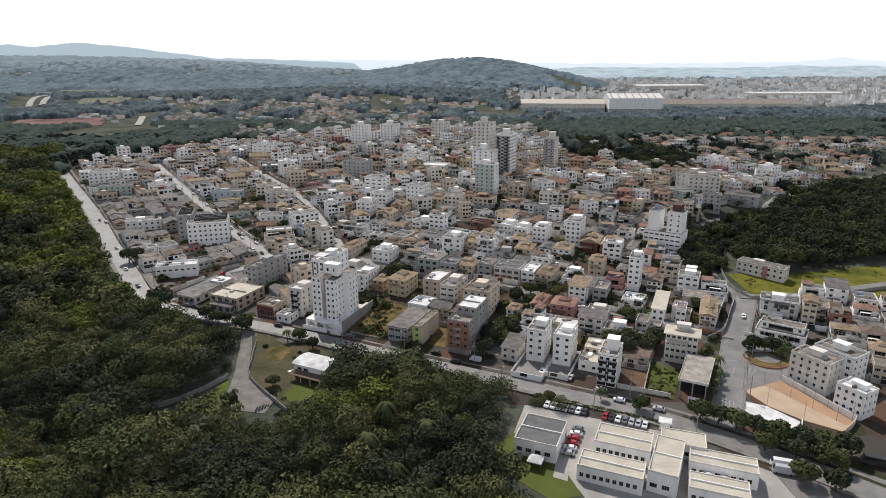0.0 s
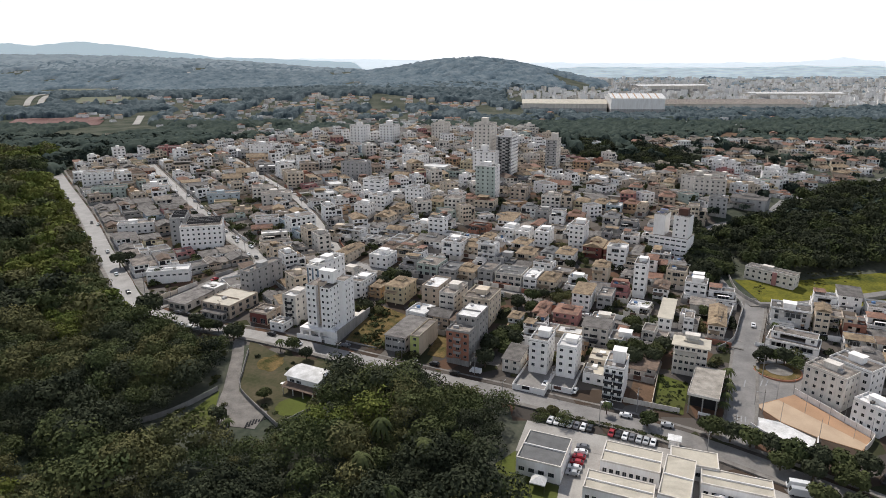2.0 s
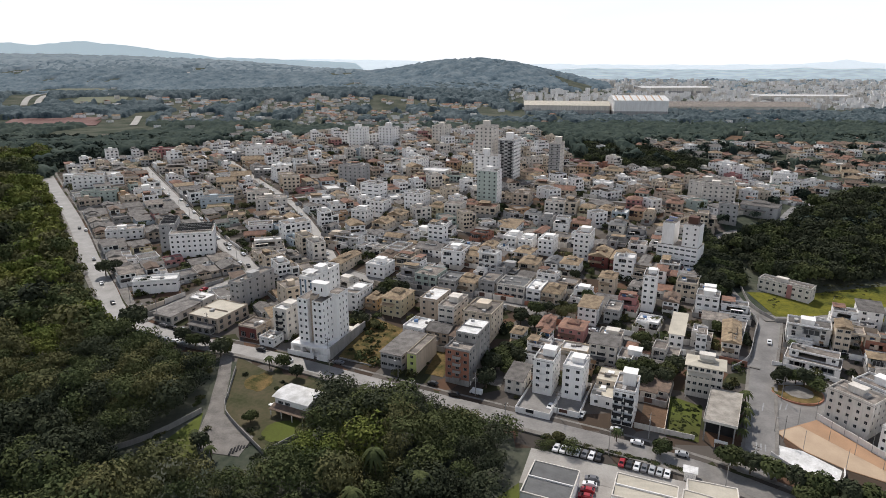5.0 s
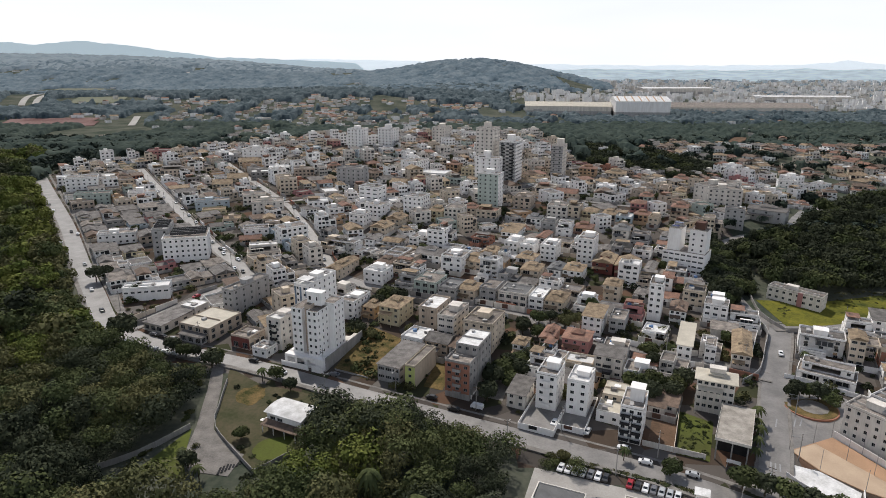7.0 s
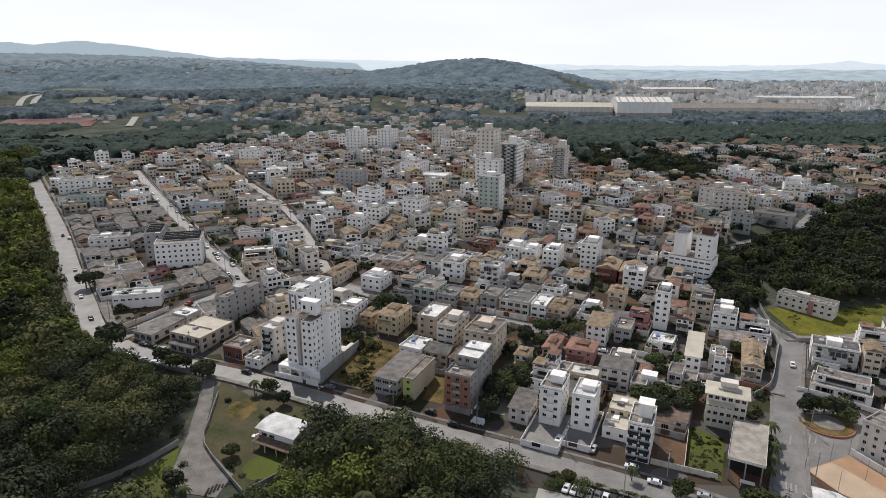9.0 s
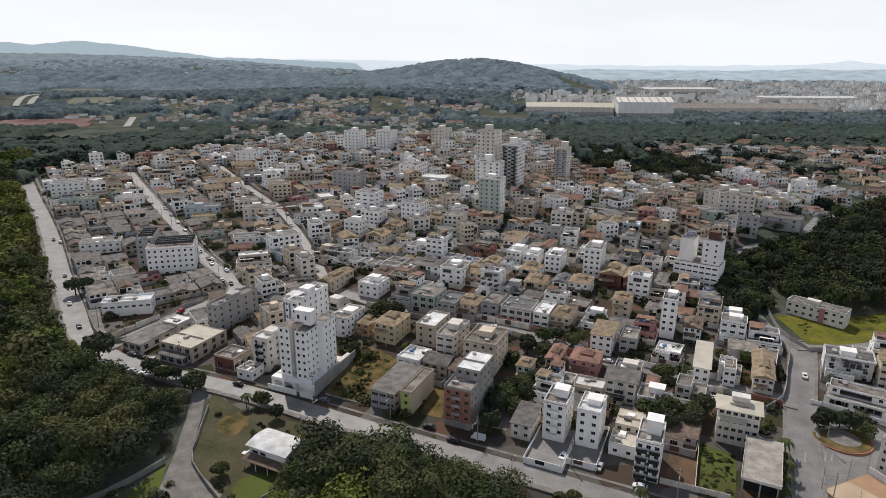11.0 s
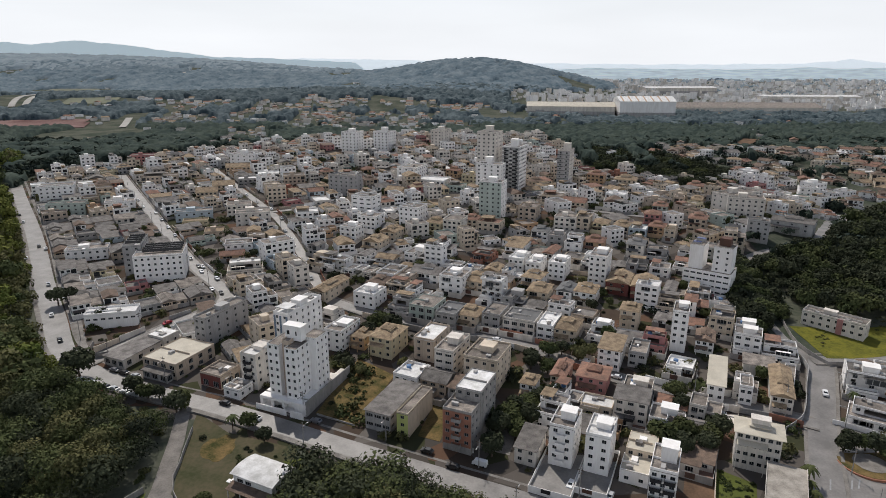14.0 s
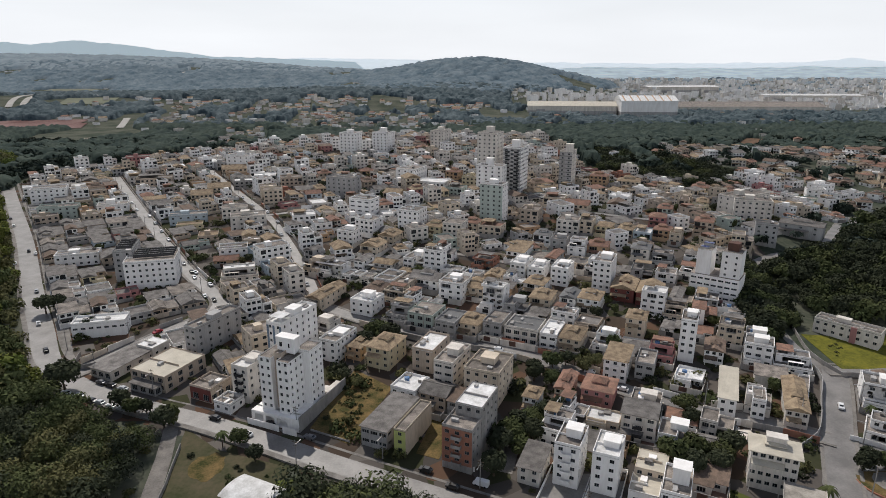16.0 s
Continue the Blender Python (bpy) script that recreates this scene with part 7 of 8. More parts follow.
def near_wood():
    spots = []
    step = 5.1
    for i in range(-95, 16):
        for j in range(0, 118):
            x, y = i * step + rng.uniform(-1.9, 1.9), 68 + j * step + rng.uniform(-1.9, 1.9)
            s, k, a, drop = rng.uniform(0.6, 1.15), rng.randrange(6), rng.random() * 6.3, rng.random()
            if drop > 0.90:
                s = 1.25 + 3.5 * (drop - 0.90)
            limit = main_y(x)
            if y > limit - 8.0 or x > 72 or off_line(MAIN, x, y) < (8.2 if x < -115 else 10.0):
                continue
            if inside(CLEAR, x, y) or inside(CAMPUS, x, y):
                continue
            if y < 122 or abs(x) > 0.74 * y + 12 or drop < 0.06:
                continue
            if y > 270:
                k += 6
            if limit - y < 16 + 4 * drop and not -24 < x < 30:
                s *= 0.6
            if -24 < x < 30 and limit - y < 34:
                s = max(s, 0.95)
            hump = noise.noise((x * 0.045, y * 0.045, 2.0))
            s *= 1 + 0.35 * hump
            stand = noise.noise((x * 0.022, y * 0.022, 6.0)) + 0.5 * noise.noise((x * 0.3, y * 0.3, 1.0)) + float(np.interp(y, (140, 185, 260, 300, 450), (0.24, 0.08, 0.0, 0.16, 0.30))) - (0.22 if x > -36 and y > 165 else 0.0)
            tone = 4 if stand < -0.30 else 0 if stand < -0.08 else 1 if stand < 0.16 else 2 if stand < 0.42 else 3
            spots.append((x, y, gz(x, y) + rng.uniform(-1.4, 0.8) + ((4.5 + 5.0 * hump) if y < limit - 22 else 0.5) * min(s, 1.2), s, k, a, tone))
    return spots


def right_wood():
    spots = []
    poly = [(157, 350), (160, 378), (192, 400), (225, 409), (250, 436), (278, 463), (306, 483), (354, 504), (468, 560), (468, 350), (300, 340), (240, 336), (222, 329), (186, 322), (164, 326)]
    for i in range(0, 55):
        for j in range(0, 38):
            x, y = 156 + i * 5.2 + rng.uniform(-1.9, 1.9), 320 + j * 5.2 + rng.uniform(-1.9, 1.9)
            s, k, a = rng.uniform(0.7, 1.15), 6 + rng.randrange(6), rng.random() * 6.3
            if inside(poly, x, y) and free(x, y, 4.5) and off_line(EASTRD, x, y) > 9:
                hump = noise.noise((x * 0.05, y * 0.05, 4.0))
                spots.append((x, y, gz(x, y) + (3.0 + 5 * hump) * s + rng.uniform(-1, 1), s * (1 + 0.3 * hump), k, a))
    return spots


woods("woodland", near_wood(), NEARK, LEAVES, "dense mixed green woodland canopy in front of the avenue")
woods("woodland", right_wood(), NEARK, [LEAVES[0], LEAVES[0], LEAVES[1]], "dark green wooded hillside beside the town")


BARE = [([(-860, 1400), (-975, 1640)], 40), ([(-810, 1192), (-610, 1236)], 34), ([(-790, 1240), (-640, 1270)], 30), ([(-1150, 2010), (-1000, 2010)], 60), ([(-360, 1660), (-300, 1690)], 26),
        ([(391, 1392), (505, 1388)], 30), ([(205, 1440), (389, 1412)], 26), ([(530, 1490), (870, 1478)], 18), ([(440, 960), (500, 1050)], 14), ([(-790, 1480), (-690, 1505)], 44)]


def scatter(ix, iy, k):
    """A steady random number for each cell."""
    v = np.sin(ix * 127.1 + iy * 311.7 + k * 74.7) * 43758.5453
    return v - np.floor(v)


def canopy(y0, y1, cols, rows, cell, tall, leaf, label):
    """One closed sheet of tree tops over the far land, with clearings round houses and bare ground."""
    u = np.linspace(-0.86, 0.86, cols)
    y = y0 * (y1 / y0) ** np.linspace(0, 1, rows)
    gu, gy = np.meshgrid(u, y)
    gx = gu * (gy + 60)
    gx = gx + (scatter(gx, gy, 1) - 0.5) * gy * 0.0016
    gy = gy + (scatter(gx, gy, 2) - 0.5) * gy * 0.003
    ix, iy = np.floor(gx / cell), np.floor(gy / cell)
    top = np.zeros_like(gx)
    for a in (-1, 0, 1):
        for b in (-1, 0, 1):
            cx, cy = ix + a, iy + b
            px, py = (cx + 0.1 + 0.8 * scatter(cx, cy, 3)) * cell, (cy + 0.1 + 0.8 * scatter(cx, cy, 4)) * cell
            h, r = tall * (0.45 + 0.75 * scatter(cx, cy, 5)), cell * (0.6 + 0.45 * scatter(cx, cy, 6))
            top = np.maximum(top, h * np.sqrt(np.maximum(0.0, 1 - ((gx - px) ** 2 + (gy - py) ** 2) / (r * r))))
    top = 0.8 * top + 0.10 * tall * (scatter(gx, gy, 7) - 0.5)
    flat = list(zip(gx.ravel(), gy.ravel()))
    patch = np.array([noise.noise((p * 0.006, q * 0.004, 3.0)) + 0.35 * noise.noise((p * 0.02, q * 0.012, 7.0)) for p, q in flat]).reshape(gx.shape)
    plain = (gx > 300 + 0.12 * (gy - 780) + 260 * patch) & (gy > 1500) & (((gx - 156) / 430) ** 2 + ((gy - 2176) / 430) ** 2 > 1)
    open_ground = (patch < np.where(plain, -0.02, -0.33)) | CLEARED[np.clip(((gx + 3400) / 8).astype(int), 0, 899), np.clip((gy / 8).astype(int), 0, 449)]
    open_ground |= np.array([(q < 760 and (inside(TOWN, p, q) or inside(TOWN, p * 0.98, q - 12))) or (q < 590 and p > -330) for p, q in flat]).reshape(gx.shape)
    for line, h in BARE:
        ys = [p[1] for p in line]
        if min(ys) - h < y1 and max(ys) + h > y0:
            open_ground |= np.array([off_line(line, p, q) < h for p, q in flat]).reshape(gx.shape)
    top = np.where(open_ground, -2.5, top * (1 + 0.25 * patch))
    near_edge = np.clip(np.arange(rows) / 4.0, 0, 1)[:, None]
    top = top * near_edge - 6.0 * (1 - near_edge)
    verts = np.stack([gx, gy, ground(gx, gy) + top], -1).reshape(-1, 3)
    i = (np.arange(rows - 1)[:, None] * cols + np.arange(cols - 1)).ravel()
    quads = np.stack([i, i + 1, i + cols + 1, i + cols], -1)
    quads = quads[(top.ravel()[quads] > -1).any(1)]
    tris = np.concatenate([quads[:, [0, 1, 2]], quads[:, [0, 2, 3]]])
    tagged(new("distant_woodland", mesh_np("distant_woodland", verts, tris, [leaf])), label, "woodland", kind="stuff")


CLEARED = np.zeros((900, 450), bool)
for hx, hy in HOUSES:
    a, b = int((hx + 3400) / 8), int(hy / 8)
    far = 3 if hy < 1500 else 5
    CLEARED[max(0, a - 1):a + 3, max(0, b - far):b + 3] = True


def belt():
    """Single crowns standing out of the nearest far woods."""
    spots = []
    r = random.Random(9)
    for n in range(21500):
        y = r.uniform(560, 1040) if n < 17500 else r.uniform(400, 600)
        x = r.uniform(-0.84, 0.84) * (y + 60) if n < 17500 else r.uniform(170, 540)
        s, k, a = r.uniform(0.55, 1.2), r.randrange(6), r.random() * 6.3
        if (y < 760 and (inside(TOWN, x, y) or inside(TOWN, x * 0.98, y - 8))) or (y < 590 and -330 < x < 170) or any(off_line(l, x, y) < h for l, h in BARE):
            continue
        if y < 600 and x > 0 and (y > np.interp(x, [p[0] for p in STE], [p[1] for p in STE]) and r.random() < 0.8 or any(off_line(l, x, y) < h + 4 for l, h in ROADS) or not free(x, y, 2.0)):
            continue
        if CLEARED[int((x + 3400) / 8), int(y / 8)] and r.random() < 0.93:
            continue
        spots.append((x, y, gz(x, y) + r.uniform(-0.5, 2.5), s * (1 + max(0, y - 960) / 1500), k, a))
    return spots


LOTS = [(-33, 262), (-24, 256), (-14, 282), (-26, 292)]


def garden_green():
    """Shrubs and small trees in yards and vacant ground between the houses."""
    spots = []
    r = random.Random(14)
    small = 6
    for _ in range(9000):
        x, y = r.uniform(-330, 330), r.uniform(205, 700)
        s, k, a, q = 0.14 + 0.5 * r.random() ** 2.2, r.randrange(small), r.random() * 6.3, r.random()
        if not (inside(TOWN, x, y) or inside(EAST, x, y) or inside(LOTS, x, y)) or (not free(x, y, 0.2) and not inside(LOTS, x, y)):
            continue
        if any(off_line(l, x, y) < h + 2.6 for l, h in ROADS):
            continue
        if noise.noise((x * 0.02, y * 0.02, 5.0)) + 0.25 * q < (-0.06 if y > 350 else -0.22):
            continue
        spots.append((x, y, gz(x, y), s, k, a))
    for _ in range(520):
        x, y = r.uniform(-34, -12), r.uniform(254, 294)
        if inside(LOTS, x, y) and noise.noise((x * 0.12, y * 0.12, 3.0)) > -0.12:
            spots.append((x, y, gz(x, y) - 0.25, 0.05 + 0.13 * r.random() ** 2.5, 2 + 3 * r.randrange(2), r.random() * 6.3))
    for _ in range(900):
        x, y = r.uniform(158, 250), r.uniform(288, 332)
        if inside(YELLOW, x, y) and noise.noise((x * 0.06, y * 0.06, 9.0)) > -0.05:
            spots.append((x, y, gz(x, y) - 0.3, 0.06 + 0.12 * r.random() ** 2, 2 + 3 * r.randrange(2), r.random() * 6.3))
    for _ in range(420):
        x, y = r.uniform(78, 97), r.uniform(202, 229)
        if inside([(79.5, 206.5), (87.3, 203), (96, 222), (88.3, 228)], x, y):
            spots.append((x, y, gz(x, y) - 0.2, 0.06 + 0.14 * r.random() ** 2, 1 + 3 * r.randrange(2), r.random() * 6.3))
    for k in range(150):
        t = k / 149
        spots.append((37 + 40 * t + r.uniform(-0.5, 0.5), 206.2 - 17.6 * t + r.uniform(-0.4, 0.4), gz(37 + 40 * t, 206 - 17.6 * t) - 0.2, r.uniform(0.10, 0.24), r.randrange(6), r.random() * 6.3))
    for _ in range(260):
        x, y = r.uniform(-90, -32), r.uniform(196, 250)
        if inside(CLEAR, x, y) and off_line([(-83, 264), (-75, 225), (-62, 203)], x, y) > 5 and free(x, y, 1.5) and noise.noise((x * 0.07, y * 0.07, 9.0)) > 0.1:
            spots.append((x, y, gz(x, y) - 0.2, r.uniform(0.1, 0.3), r.randrange(6), r.random() * 6.3))
    return spots


woods("garden_shrubs", garden_green(), [(lambda a: (a[0] + (0, 0, 2.0), a[1]))(crown_arrays(random.Random(60 + k), 4.0 + 0.5 * k % 3, 3.0 + 0.8 * (k % 3), 5, 96, 1.4)) for k in range(6)], LEAVES, "dark green garden shrubs between the houses")
def loose_crowns(seed, cards, size):
    return [(lambda a: (a[0] + (0, 0, 2.4), a[1]))(crown_arrays(random.Random(seed + k), 4.0 + 0.4 * (k % 3), 4.2, 5 if cards > 30 else 3, cards, size)) for k in range(6)]


def groves():
    """Trees on the slope behind the hilltop and beside the footpath."""
    spots, r = [], random.Random(23)
    hill = [(140, 608), (160, 680), (222, 660), (262, 604), (236, 545), (205, 566), (170, 588)]
    slope = [(148, 318), (143, 330), (150, 372), (166, 405), (172, 398), (168, 350), (160, 330)]
    for n in range(1500):
        if n < 950:
            x, y = r.uniform(138, 264), r.uniform(540, 684)
            if not inside(hill, x, y) or noise.noise((x * 0.03, y * 0.03, 12.0)) < -0.22:
                continue
        else:
            x, y = r.uniform(140, 175), r.uniform(314, 408)
            if not inside(slope, x, y) or off_line(PATHUP, x, y) < 3.4:
                continue
        spots.append((x, y, gz(x, y) + r.uniform(-1.0, 1.0), r.uniform(0.6, 1.15), r.randrange(6), r.random() * 6.3))
    return spots


woods("woodland", groves(), NEARK[6:], [LEAVES[4], LEAVES[0], LEAVES[1]], "dark green trees on the slopes round the hilltop houses")
BELT = belt()
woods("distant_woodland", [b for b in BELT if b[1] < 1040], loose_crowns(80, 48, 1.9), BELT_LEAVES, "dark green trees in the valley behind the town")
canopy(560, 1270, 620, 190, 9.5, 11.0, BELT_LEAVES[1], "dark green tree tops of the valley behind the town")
# the three farther sheets take the leaf colours with haze mixed in
canopy(1220, 1790, 600, 110, 11.0, 13.0, HAZED_LEAVES[0], "hazy green woods over the middle slopes")
canopy(1640, 2540, 460, 80, 14.0, 14.0, HAZED_LEAVES[1], "hazy green woods on the round hill")
canopy(2330, 3300, 420, 50, 18.0, 15.0, HAZED_LEAVES[2], "far hill woods with pale blue haze in their colour")

# ---- trees in the streets and gardens ----
for tx, ty, k, s in ((-128, 282, 0, 2.0), (-103, 271, 0, 1.25), (-97, 268, 1, 1.1), (-93, 268, 0, 0.9), (-84, 260, 0, 1.3), (-82, 262, 2, 1.2), (-142, 327, 0, 1.2), (-146, 330, 1, 1.0),
                     (42.5, 203, 3, 0.8), (73, 196, 1, 0.95), (92, 190, 1, 1.3), (97, 187, 0, 1.2), (102, 184, 1, 1.3), (107, 180, 0, 1.2), (112, 176, 1, 1.35), (118, 173, 0, 1.3),
                     (124, 171, 1, 1.3), (130, 169, 0, 1.35), (121, 166, 1, 1.2), (113, 168, 0, 1.2), (106, 173, 1, 1.1), (124, 163, 2, 1.1), (110, 158, 1, 1.2), (117, 154, 0, 1.2),
                     (130.5, 235.6, 0, 0.9), (133, 237.6, 0, 1.1), (140, 234.5, 0, 1.2), (142, 230.5, 1, 1.0), (138, 236.5, 1, 1.0), (76, 240, 1, 1.5), (80, 235, 0, 1.3), (88, 236, 0, 1.2), (84, 243, 1, 1.3),
                     (24, 246, 0, 1.4), (28, 251, 1, 1.4), (31, 257, 0, 1.2), (20, 252, 1, 1.2), (41, 262, 0, 1.2), (37, 257, 1, 1.0), (-20, 319, 1, 1.5), (-14, 316, 0, 1.5), (-24, 312, 0, 1.3),
                     (-17, 323, 1, 1.2), (61, 294, 3, 1.3), (66, 297, 3, 1.2), (-29, 288, 0, 0.9), (-24, 284, 3, 0.9), (41, 287, 0, 1.2), (47, 284, 1, 1.0), (-8, 289, 3, 0.9), (-4, 284, 3, 0.8),
                     (35.2, 258.5, 1, 1.2), (46, 266, 0, 1.1), (51, 274, 1, 0.9), (35, 251, 0, 1.3), (30, 245.5, 1, 1.1), (21.5, 235.5, 0, 1.3), (41.6, 292, 0, 1.0), (49.5, 296, 1, 1.2),
                     (55, 298, 0, 1.0), (44.7, 259, 0, 1.3), (89, 266.5, 1, 1.2), (88, 258.5, 0, 1.1), (95, 244, 0, 1.3), (90, 240, 1, 1.2), (75.7, 307, 2, 1.3), (146.5, 327, 0, 1.5),
                     (152, 330, 1, 1.5), (140, 322, 0, 1.4), (141, 314, 1, 1.3), (148, 320, 0, 1.3), (155, 336, 0, 1.4), (126, 329, 1, 1.0),
                     (164.5, 385, 0, 1.3), (162, 375.5, 1, 1.3), (158, 362, 0, 1.4), (154.5, 349, 1, 1.3), (156, 372, 0, 1.2), (154, 341, 0, 1.2), (165.5, 370, 1, 1.4), (162, 355, 0, 1.4), (160, 346, 1, 1.3),
                     (-172, 347, 0, 1.5), (-168, 350, 0, 1.3), (-60, 215, 1, 0.8), (-72, 201, 0, 1.0), (-50, 243, 0, 0.9), (-57, 251, 1, 0.9)):
    tree(tx, ty, k, s, (tx * 37 + ty * 11) % 360)
rng = random.Random(31)
for _ in range(115):
    tx, ty = rng.uniform(-260, 230), rng.uniform(250, 640)
    k, s = rng.randrange(4), rng.uniform(0.55, 1.05)
    if inside(TOWN, tx, ty) and not any(off_line(l, tx, ty) < h + 1 for l, h in ROADS) and free(tx, ty, 0.5):
        tree(tx, ty, k, s, rng.random() * 360)


def palm_kind():
    """A palm: ringed leaning trunk and drooping fronds."""
    root = new("palm_tree")
    part("trunk", tube([(0, 0, -0.5, 0.22), (0.1, 0, 2.5, 0.16), (0.25, 0.1, 5.2, 0.14)], 8), bark, root)
    r = random.Random(3)
    for k in range(14):
        a, up = 2 * math.pi * k / 14 + r.random() * 0.2, r.uniform(0.1, 0.9)
        vs, fs = [], []
        for i in range(6):
            t = i / 5
            out, z = 2.6 * t, 5.2 + up * 1.6 * t - 2.6 * t * t
            half = 0.42 * math.sin(math.pi * (0.12 + 0.83 * t))
            cx, cy = 0.25 + out * math.cos(a), 0.1 + out * math.sin(a)
            vs += [(cx - half * math.sin(a), cy + half * math.cos(a), z - 0.25 * half), (cx, cy, z), (cx + half * math.sin(a), cy - half * math.cos(a), z - 0.25 * half)]
        for i in range(5):
            n = 3 * i
            fs += [(n, n + 1, n + 4, n + 3), (n + 1, n + 2, n + 5, n + 4)]
        part("frond", (vs, fs), LEAVES[1], root)
    return tagged(root, "small green palm tree with drooping fronds", "palm tree", "palms")


palm = palm_kind()
palm.matrix_world = pose(104, 207, gz(104, 207))
for px, py, s in ((107, 212, 1.1), (109.5, 217, 0.9), (112, 222, 1.15), (101.5, 202, 0.9), (61, 203, 0.9), (-62, 250, 1.0), (-15, 183, 1.6), (-2, 172, 1.7), (-20, 167, 1.6), (-2, 148, 1.6), (18, 156, 1.5), (-11, 153, 1.6), (12, 151, 1.5), (-67, 196, 0.9), (-75, 205, 0.8), (-70, 200, 0.7), (150, 262, 0.9)):
    copy_thing(palm, pose(px, py, gz(px, py), 0, 0, px * 40)).scale = (s, s, s * (1.5 if s > 1.4 else 1.0))


# ---- cars, lamps and poles ----
PAINT = {"white": (0.75, 0.75, 0.75), "silver": (0.42, 0.43, 0.44), "black": (0.02, 0.02, 0.022), "red": (0.35, 0.02, 0.03), "grey": (0.14, 0.14, 0.15)}
PAINT = {k: material("car_paint_" + k, v, 0.3, tuple(c * 0.92 for c in v), 0.5, 4.0, 0.0, spec=0.6) for k, v in PAINT.items()}
CARS = {}


def car_kind(kind, color):
    """A small car, van or bus: body, glasshouse, wheels, lamps."""
    root = new(kind)
    l, w, h = {"car": (4.1, 1.72, 1.46), "van": (4.6, 1.8, 2.0), "minibus": (6.2, 2.1, 2.6), "lorry": (7.5, 2.3, 3.0)}[kind]
    prof = {"car": [(0, 0.35), (0, 0.85), (0.05, 0.92), (0.95, 1.0), (1.6, h), (3.2, h), (3.85, 1.02), (4.1, 0.95), (4.1, 0.35)]}.get(
        kind, [(0, 0.4), (0, 1.0), (0.12, 1.25), (0.75, h - 0.06), (1.0, h), (l - 0.1, h), (l, h - 0.2), (l, 0.4)])
    vs, fs = [], []
    n = len(prof)
    for s, inset in ((0, 0.0), (1, 0.0)):
        for x, z in prof:
            tuck = 0.16 if z > 1.02 else 0.0
            vs.append((x - l / 2, (-w / 2 + tuck) if s == 0 else (w / 2 - tuck), z))
    fs = [tuple(range(n))[::-1], tuple(range(n, 2 * n))] + [(i, (i + 1) % n, (i + 1) % n + n, i + n) for i in range(n)]
    fs = [f[::-1] for f in fs]
    body = part("body", (vs, fs), PAINT[color], root)
    if kind == "car":
        panes = [([(-1.06, -0.6, 1.03), (-1.06, 0.6, 1.03), (-0.52, 0.55, 1.42), (-0.52, -0.55, 1.42)], "windscreen"), ([(1.75, -0.6, 1.06), (1.22, -0.55, 1.42), (1.22, 0.55, 1.42), (1.75, 0.6, 1.06)], "rear_window")]
        off = 0.02
        for verts, name in panes:
            verts = [(x + (-off if name == "windscreen" else off), y, z + 0.02) for x, y, z in verts]
            part(name, (verts, [(0, 1, 2, 3)]), glass, body)
        z0, z1, x0, x1 = 1.06, 1.38, -0.75, 1.35
    else:
        part("windscreen", ([(-l / 2 + 0.13, -w / 2 + 0.25, 1.35), (-l / 2 + 0.13, w / 2 - 0.25, 1.35), (-l / 2 + 0.62, w / 2 - 0.25, h - 0.2), (-l / 2 + 0.62, -w / 2 + 0.25, h - 0.2)], [(3, 2, 1, 0)]), glass, body)
        z0, z1, x0, x1 = h * 0.58, h - 0.25, -l / 2 + 1.1, l / 2 - 0.4
    for s in (-1, 1):
        y = s * (w / 2 - 0.16 + 0.012)
        part("side_window", ([(x0, y, z0), (x1, y, z0), (x1 - 0.25, y, z1), (x0 + 0.25, y, z1)], [(0, 1, 2, 3) if s < 0 else (3, 2, 1, 0)]), glass, body)
        for x in (-l * 0.31, l * 0.31):
            v, f = tube([(0, 0, -0.1, 0.31), (0, 0, 0.1, 0.31)], 12)
            wheel = part("wheel", (v, f), tyre_mat, root)
            wheel.matrix_basis = pose(x, s * (w / 2 - 0.08), 0.31, 90, 0, 0)
    names = {"car": f"small {color} hatchback car parked or driving on tarmac", "van": f"{color} panel van on the road", "minibus": f"{color} minibus parked under trees", "lorry": f"dark {color} lorry on the road"}
    return tagged(root, names[kind], kind, "vehicles")


def car(x, y, turn, color="white", kind="car"):
    m = pose(x, y, gz(x, y) + 0.15, 0, 0, turn)
    key = (kind, color)
    if key not in CARS:
        CARS[key] = car_kind(kind, color)
        CARS[key].matrix_world = m
    else:
        copy_thing(CARS[key], m)


rng = random.Random(8)
mixed = ["white", "silver", "black", "white", "grey", "red", "silver", "white"]
for k in range(7):
    car(40.9 + 2.05 * k, 199.2 - 0.82 * k, 62, mixed[(k * 3) % 8])
for k in range(7):
    car(59.6 + 2.02 * k, 191.6 - 0.88 * k, 62, mixed[(k * 5 + 5) % 8])
for k, c in enumerate(["grey", "white", "red", "red", "white", "silver"]):
    car(48.6 - 1.2 * k, 184.6 - 2.45 * k, -18, c)
for cx, cy, c in ((-127, 280.5, "white"), (-121.5, 278.4, "white"), (-115.5, 275.6, "black"), (-112, 274.3, "silver"), (-107, 272, "white"), (-102.5, 270.2, "silver"), (-118, 287.5, "grey"), (-113.5, 285.5, "black"),
                  (-108, 283, "silver"), (-69, 264.6, "black"), (-56, 255.6, "white"), (-49.5, 261, "black"), (-35.5, 253.6, "grey"), (1.6, 237.6, "black"), (9.3, 230.4, "black"), (62.5, 208.2, "white"),
                  (67.2, 201.4, "white"), (79.5, 195.5, "silver")):
    car(cx, cy, -25, c)
car(17.5, 231.3, -25, "white", "van")
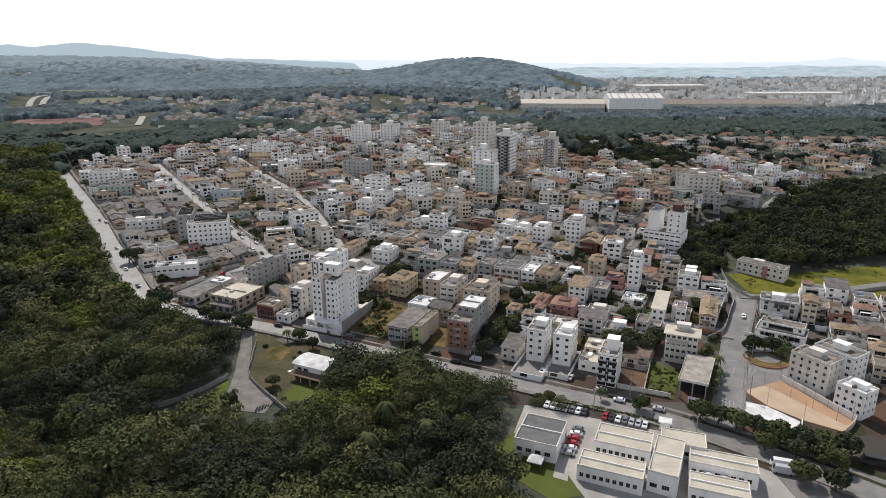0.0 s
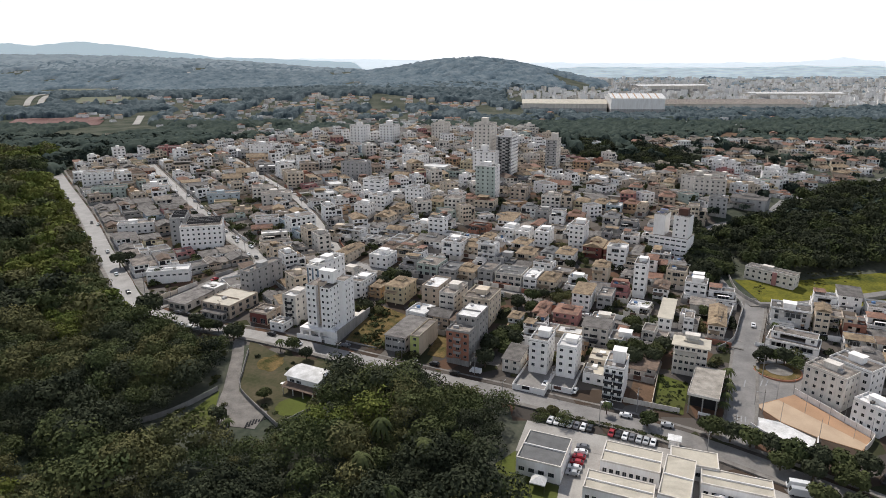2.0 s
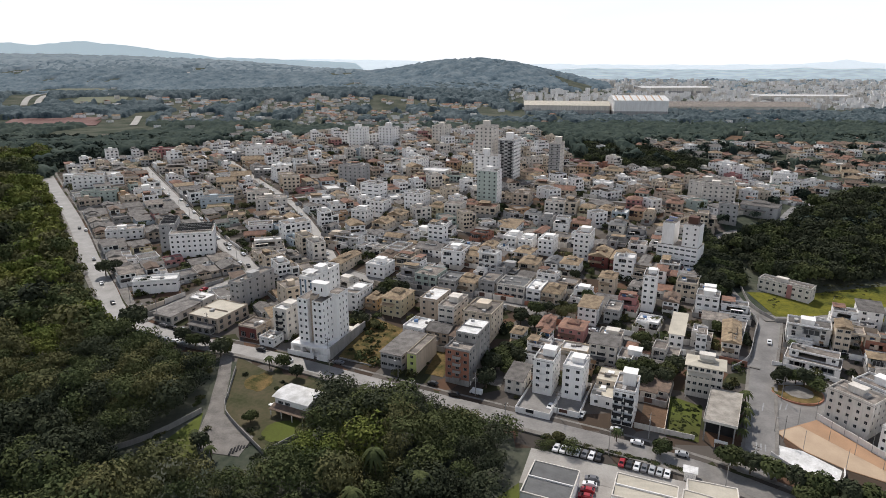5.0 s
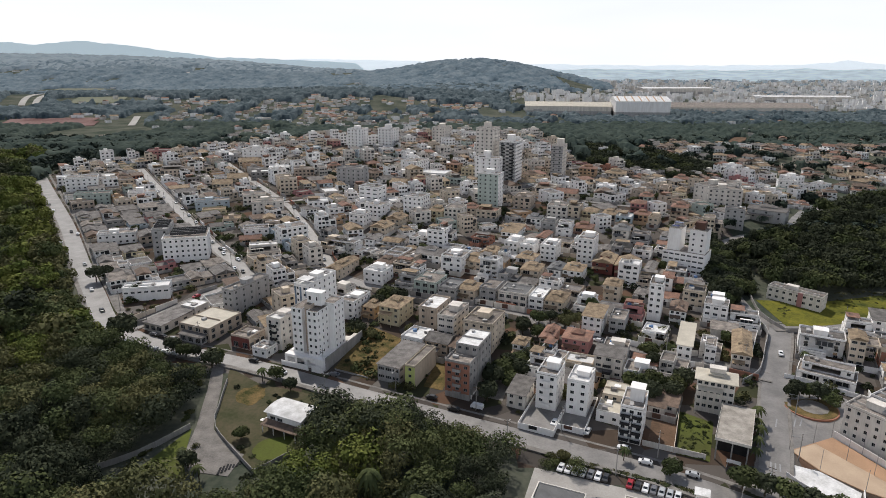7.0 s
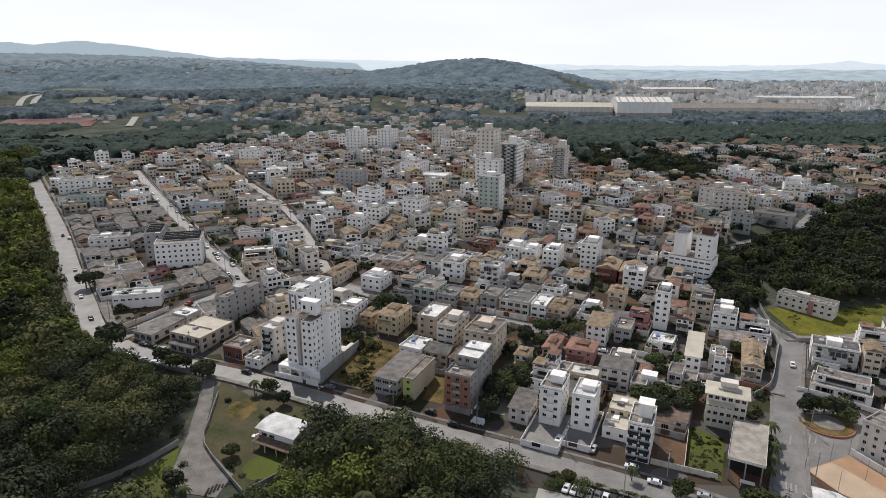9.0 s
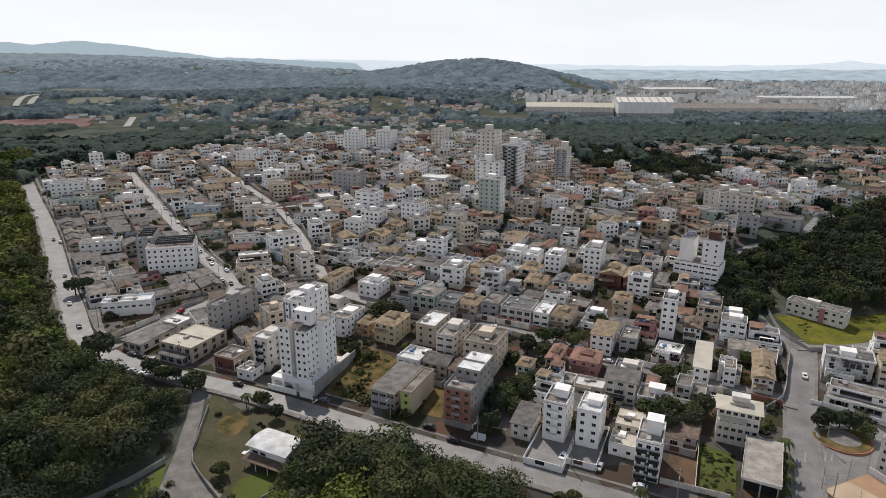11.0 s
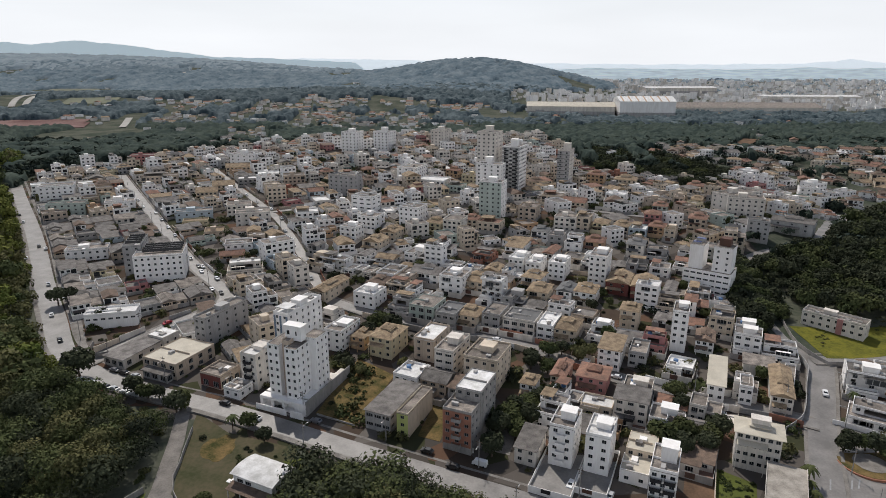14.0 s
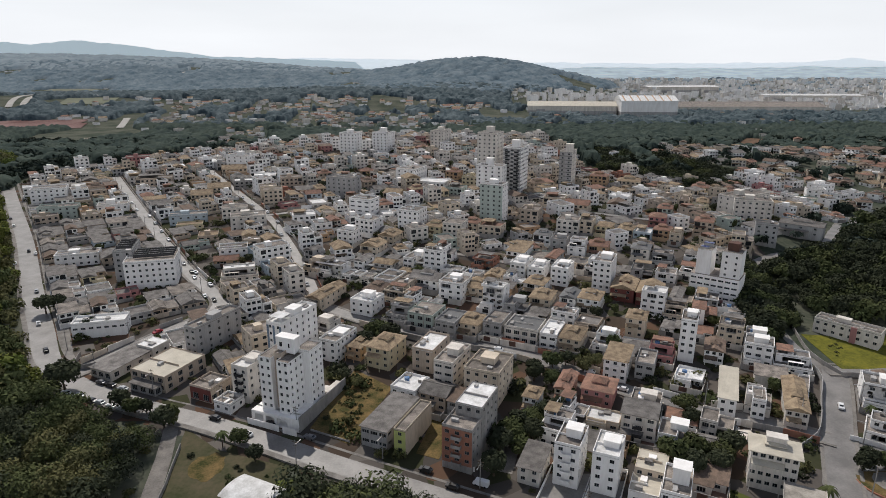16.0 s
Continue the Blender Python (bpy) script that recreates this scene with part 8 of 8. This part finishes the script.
for cx, cy, t, c in ((-278, 492, -57, "black"), (-266, 476, -57, "white"), (-228.5, 429, -57, "black"), (-222, 424.5, -57, "white"), (-224, 409, -57, "white"), (-190.5, 371.5, -57, "silver"), (-169, 336, -57, "white"),
                     (-152, 312, -52, "black"), (-131.5, 406, -57, "silver"), (-106, 364, -57, "white"), (-123, 394.5, -57, "black"), (-119, 387, -57, "white"), (144, 268, 65, "white"), (101, 256, -20, "silver"),
                     (143, 196, 50, "white"), (72, 280, -30, "white"), (30, 310, -28, "white"), (63, 292, -25, "white"), (43, 222, 60, "white"), (53, 217, 60, "silver")):
    car(cx, cy, t, c)
for line, gap, off in ((STA, 19.0, 2.3), (STB, 24.0, -1.7)):
    run = 0.0
    for (x0, y0), (x1, y1) in zip(smooth_line(line, 2.0), smooth_line(line, 2.0)[1:]):
        run += math.hypot(x1 - x0, y1 - y0)
        if run > gap and y0 < 560:
            run = 0.0
            a = math.atan2(y1 - y0, x1 - x0)
            k = rng.randrange(8)
            side = off if k % 3 else -off
            car(x0 - math.sin(a) * side, y0 + math.cos(a) * side, math.degrees(a), mixed[k])
car(107, 165, -20, "white", "minibus")
car(106, 162, -20, "silver", "minibus")
car(136, 165, -25, "black", "lorry")


def pole_kind():
    """A concrete power pole with cross arms, transformer and street lamp."""
    root = new("utility_pole")
    part("mast", tube([(0, 0, -0.8, 0.17), (0, 0, 9.5, 0.10)], 8), WALLS["bare concrete"], root)
    part("cross_arm", boxes((-1.1, -0.06, 8.7, 1.1, 0.06, 8.85)), bark, root)
    part("cross_arm", boxes((-0.7, -0.06, 7.6, 0.7, 0.06, 7.72)), bark, root)
    part("lamp_arm", boxes((-0.04, -2.2, 7.95, 0.04, 0, 8.03)), steel, root)
    part("lamp_head", boxes((-0.14, -2.75, 7.9, 0.14, -2.1, 8.06)), steel, root)
    return tagged(root, "concrete utility pole with cross arms and a street lamp", "utility pole", "utility poles")


POLES = []


def poles_along(line, side, step, start=0.0):
    pts, run = smooth_line(line, 2.0), -start
    for (x0, y0), (x1, y1) in zip(pts, pts[1:]):
        l = math.hypot(x1 - x0, y1 - y0)
        run += l
        if run >= step:
            run = 0.0
            a = math.atan2(y1 - y0, x1 - x0)
            x, y = x0 - math.sin(a) * side, y0 + math.cos(a) * side
            m = pose(x, y, gz(x, y), 0, 0, math.degrees(a) + (0 if side > 0 else 180))
            if POLES:
                POLES.append(copy_thing(POLES[0], m))
            else:
                POLES.append(pole_kind())
                POLES[0].matrix_world = m


poles_along(MAIN[1:18], 7.0, 30, 5)
poles_along(MAIN[8:18], -7.2, 34, 12)
poles_along(RIGHT, -6.5, 24)
poles_along(MID, 4.3, 28)
poles_along(STA, 5.0, 30)
poles_along(STB, 4.6, 32)


def wires():
    """Cables from pole to pole."""
    curve = bpy.data.curves.new("power_line", "CURVE")
    curve.dimensions, curve.bevel_depth = "3D", 0.025
    for a, b in zip(POLES, POLES[1:]):
        pa, pb = a.matrix_world.translation, b.matrix_world.translation
        if (pa - pb).length > 42:
            continue
        for off in (-0.9, 0.0, 0.9):
            s = curve.splines.new("POLY")
            s.points.add(8)
            for k in range(9):
                t = k / 8
                p = pa.lerp(pb, t)
                s.points[k].co = (p.x + off * 0.4, p.y + off * 0.8, p.z + 8.9 - 2.4 * t * (1 - t), 1)
    curve.materials.append(tyre_mat)
    tagged(new("power_line", curve), "thin black sagging power cables between poles", "cables", kind="stuff")


wires()
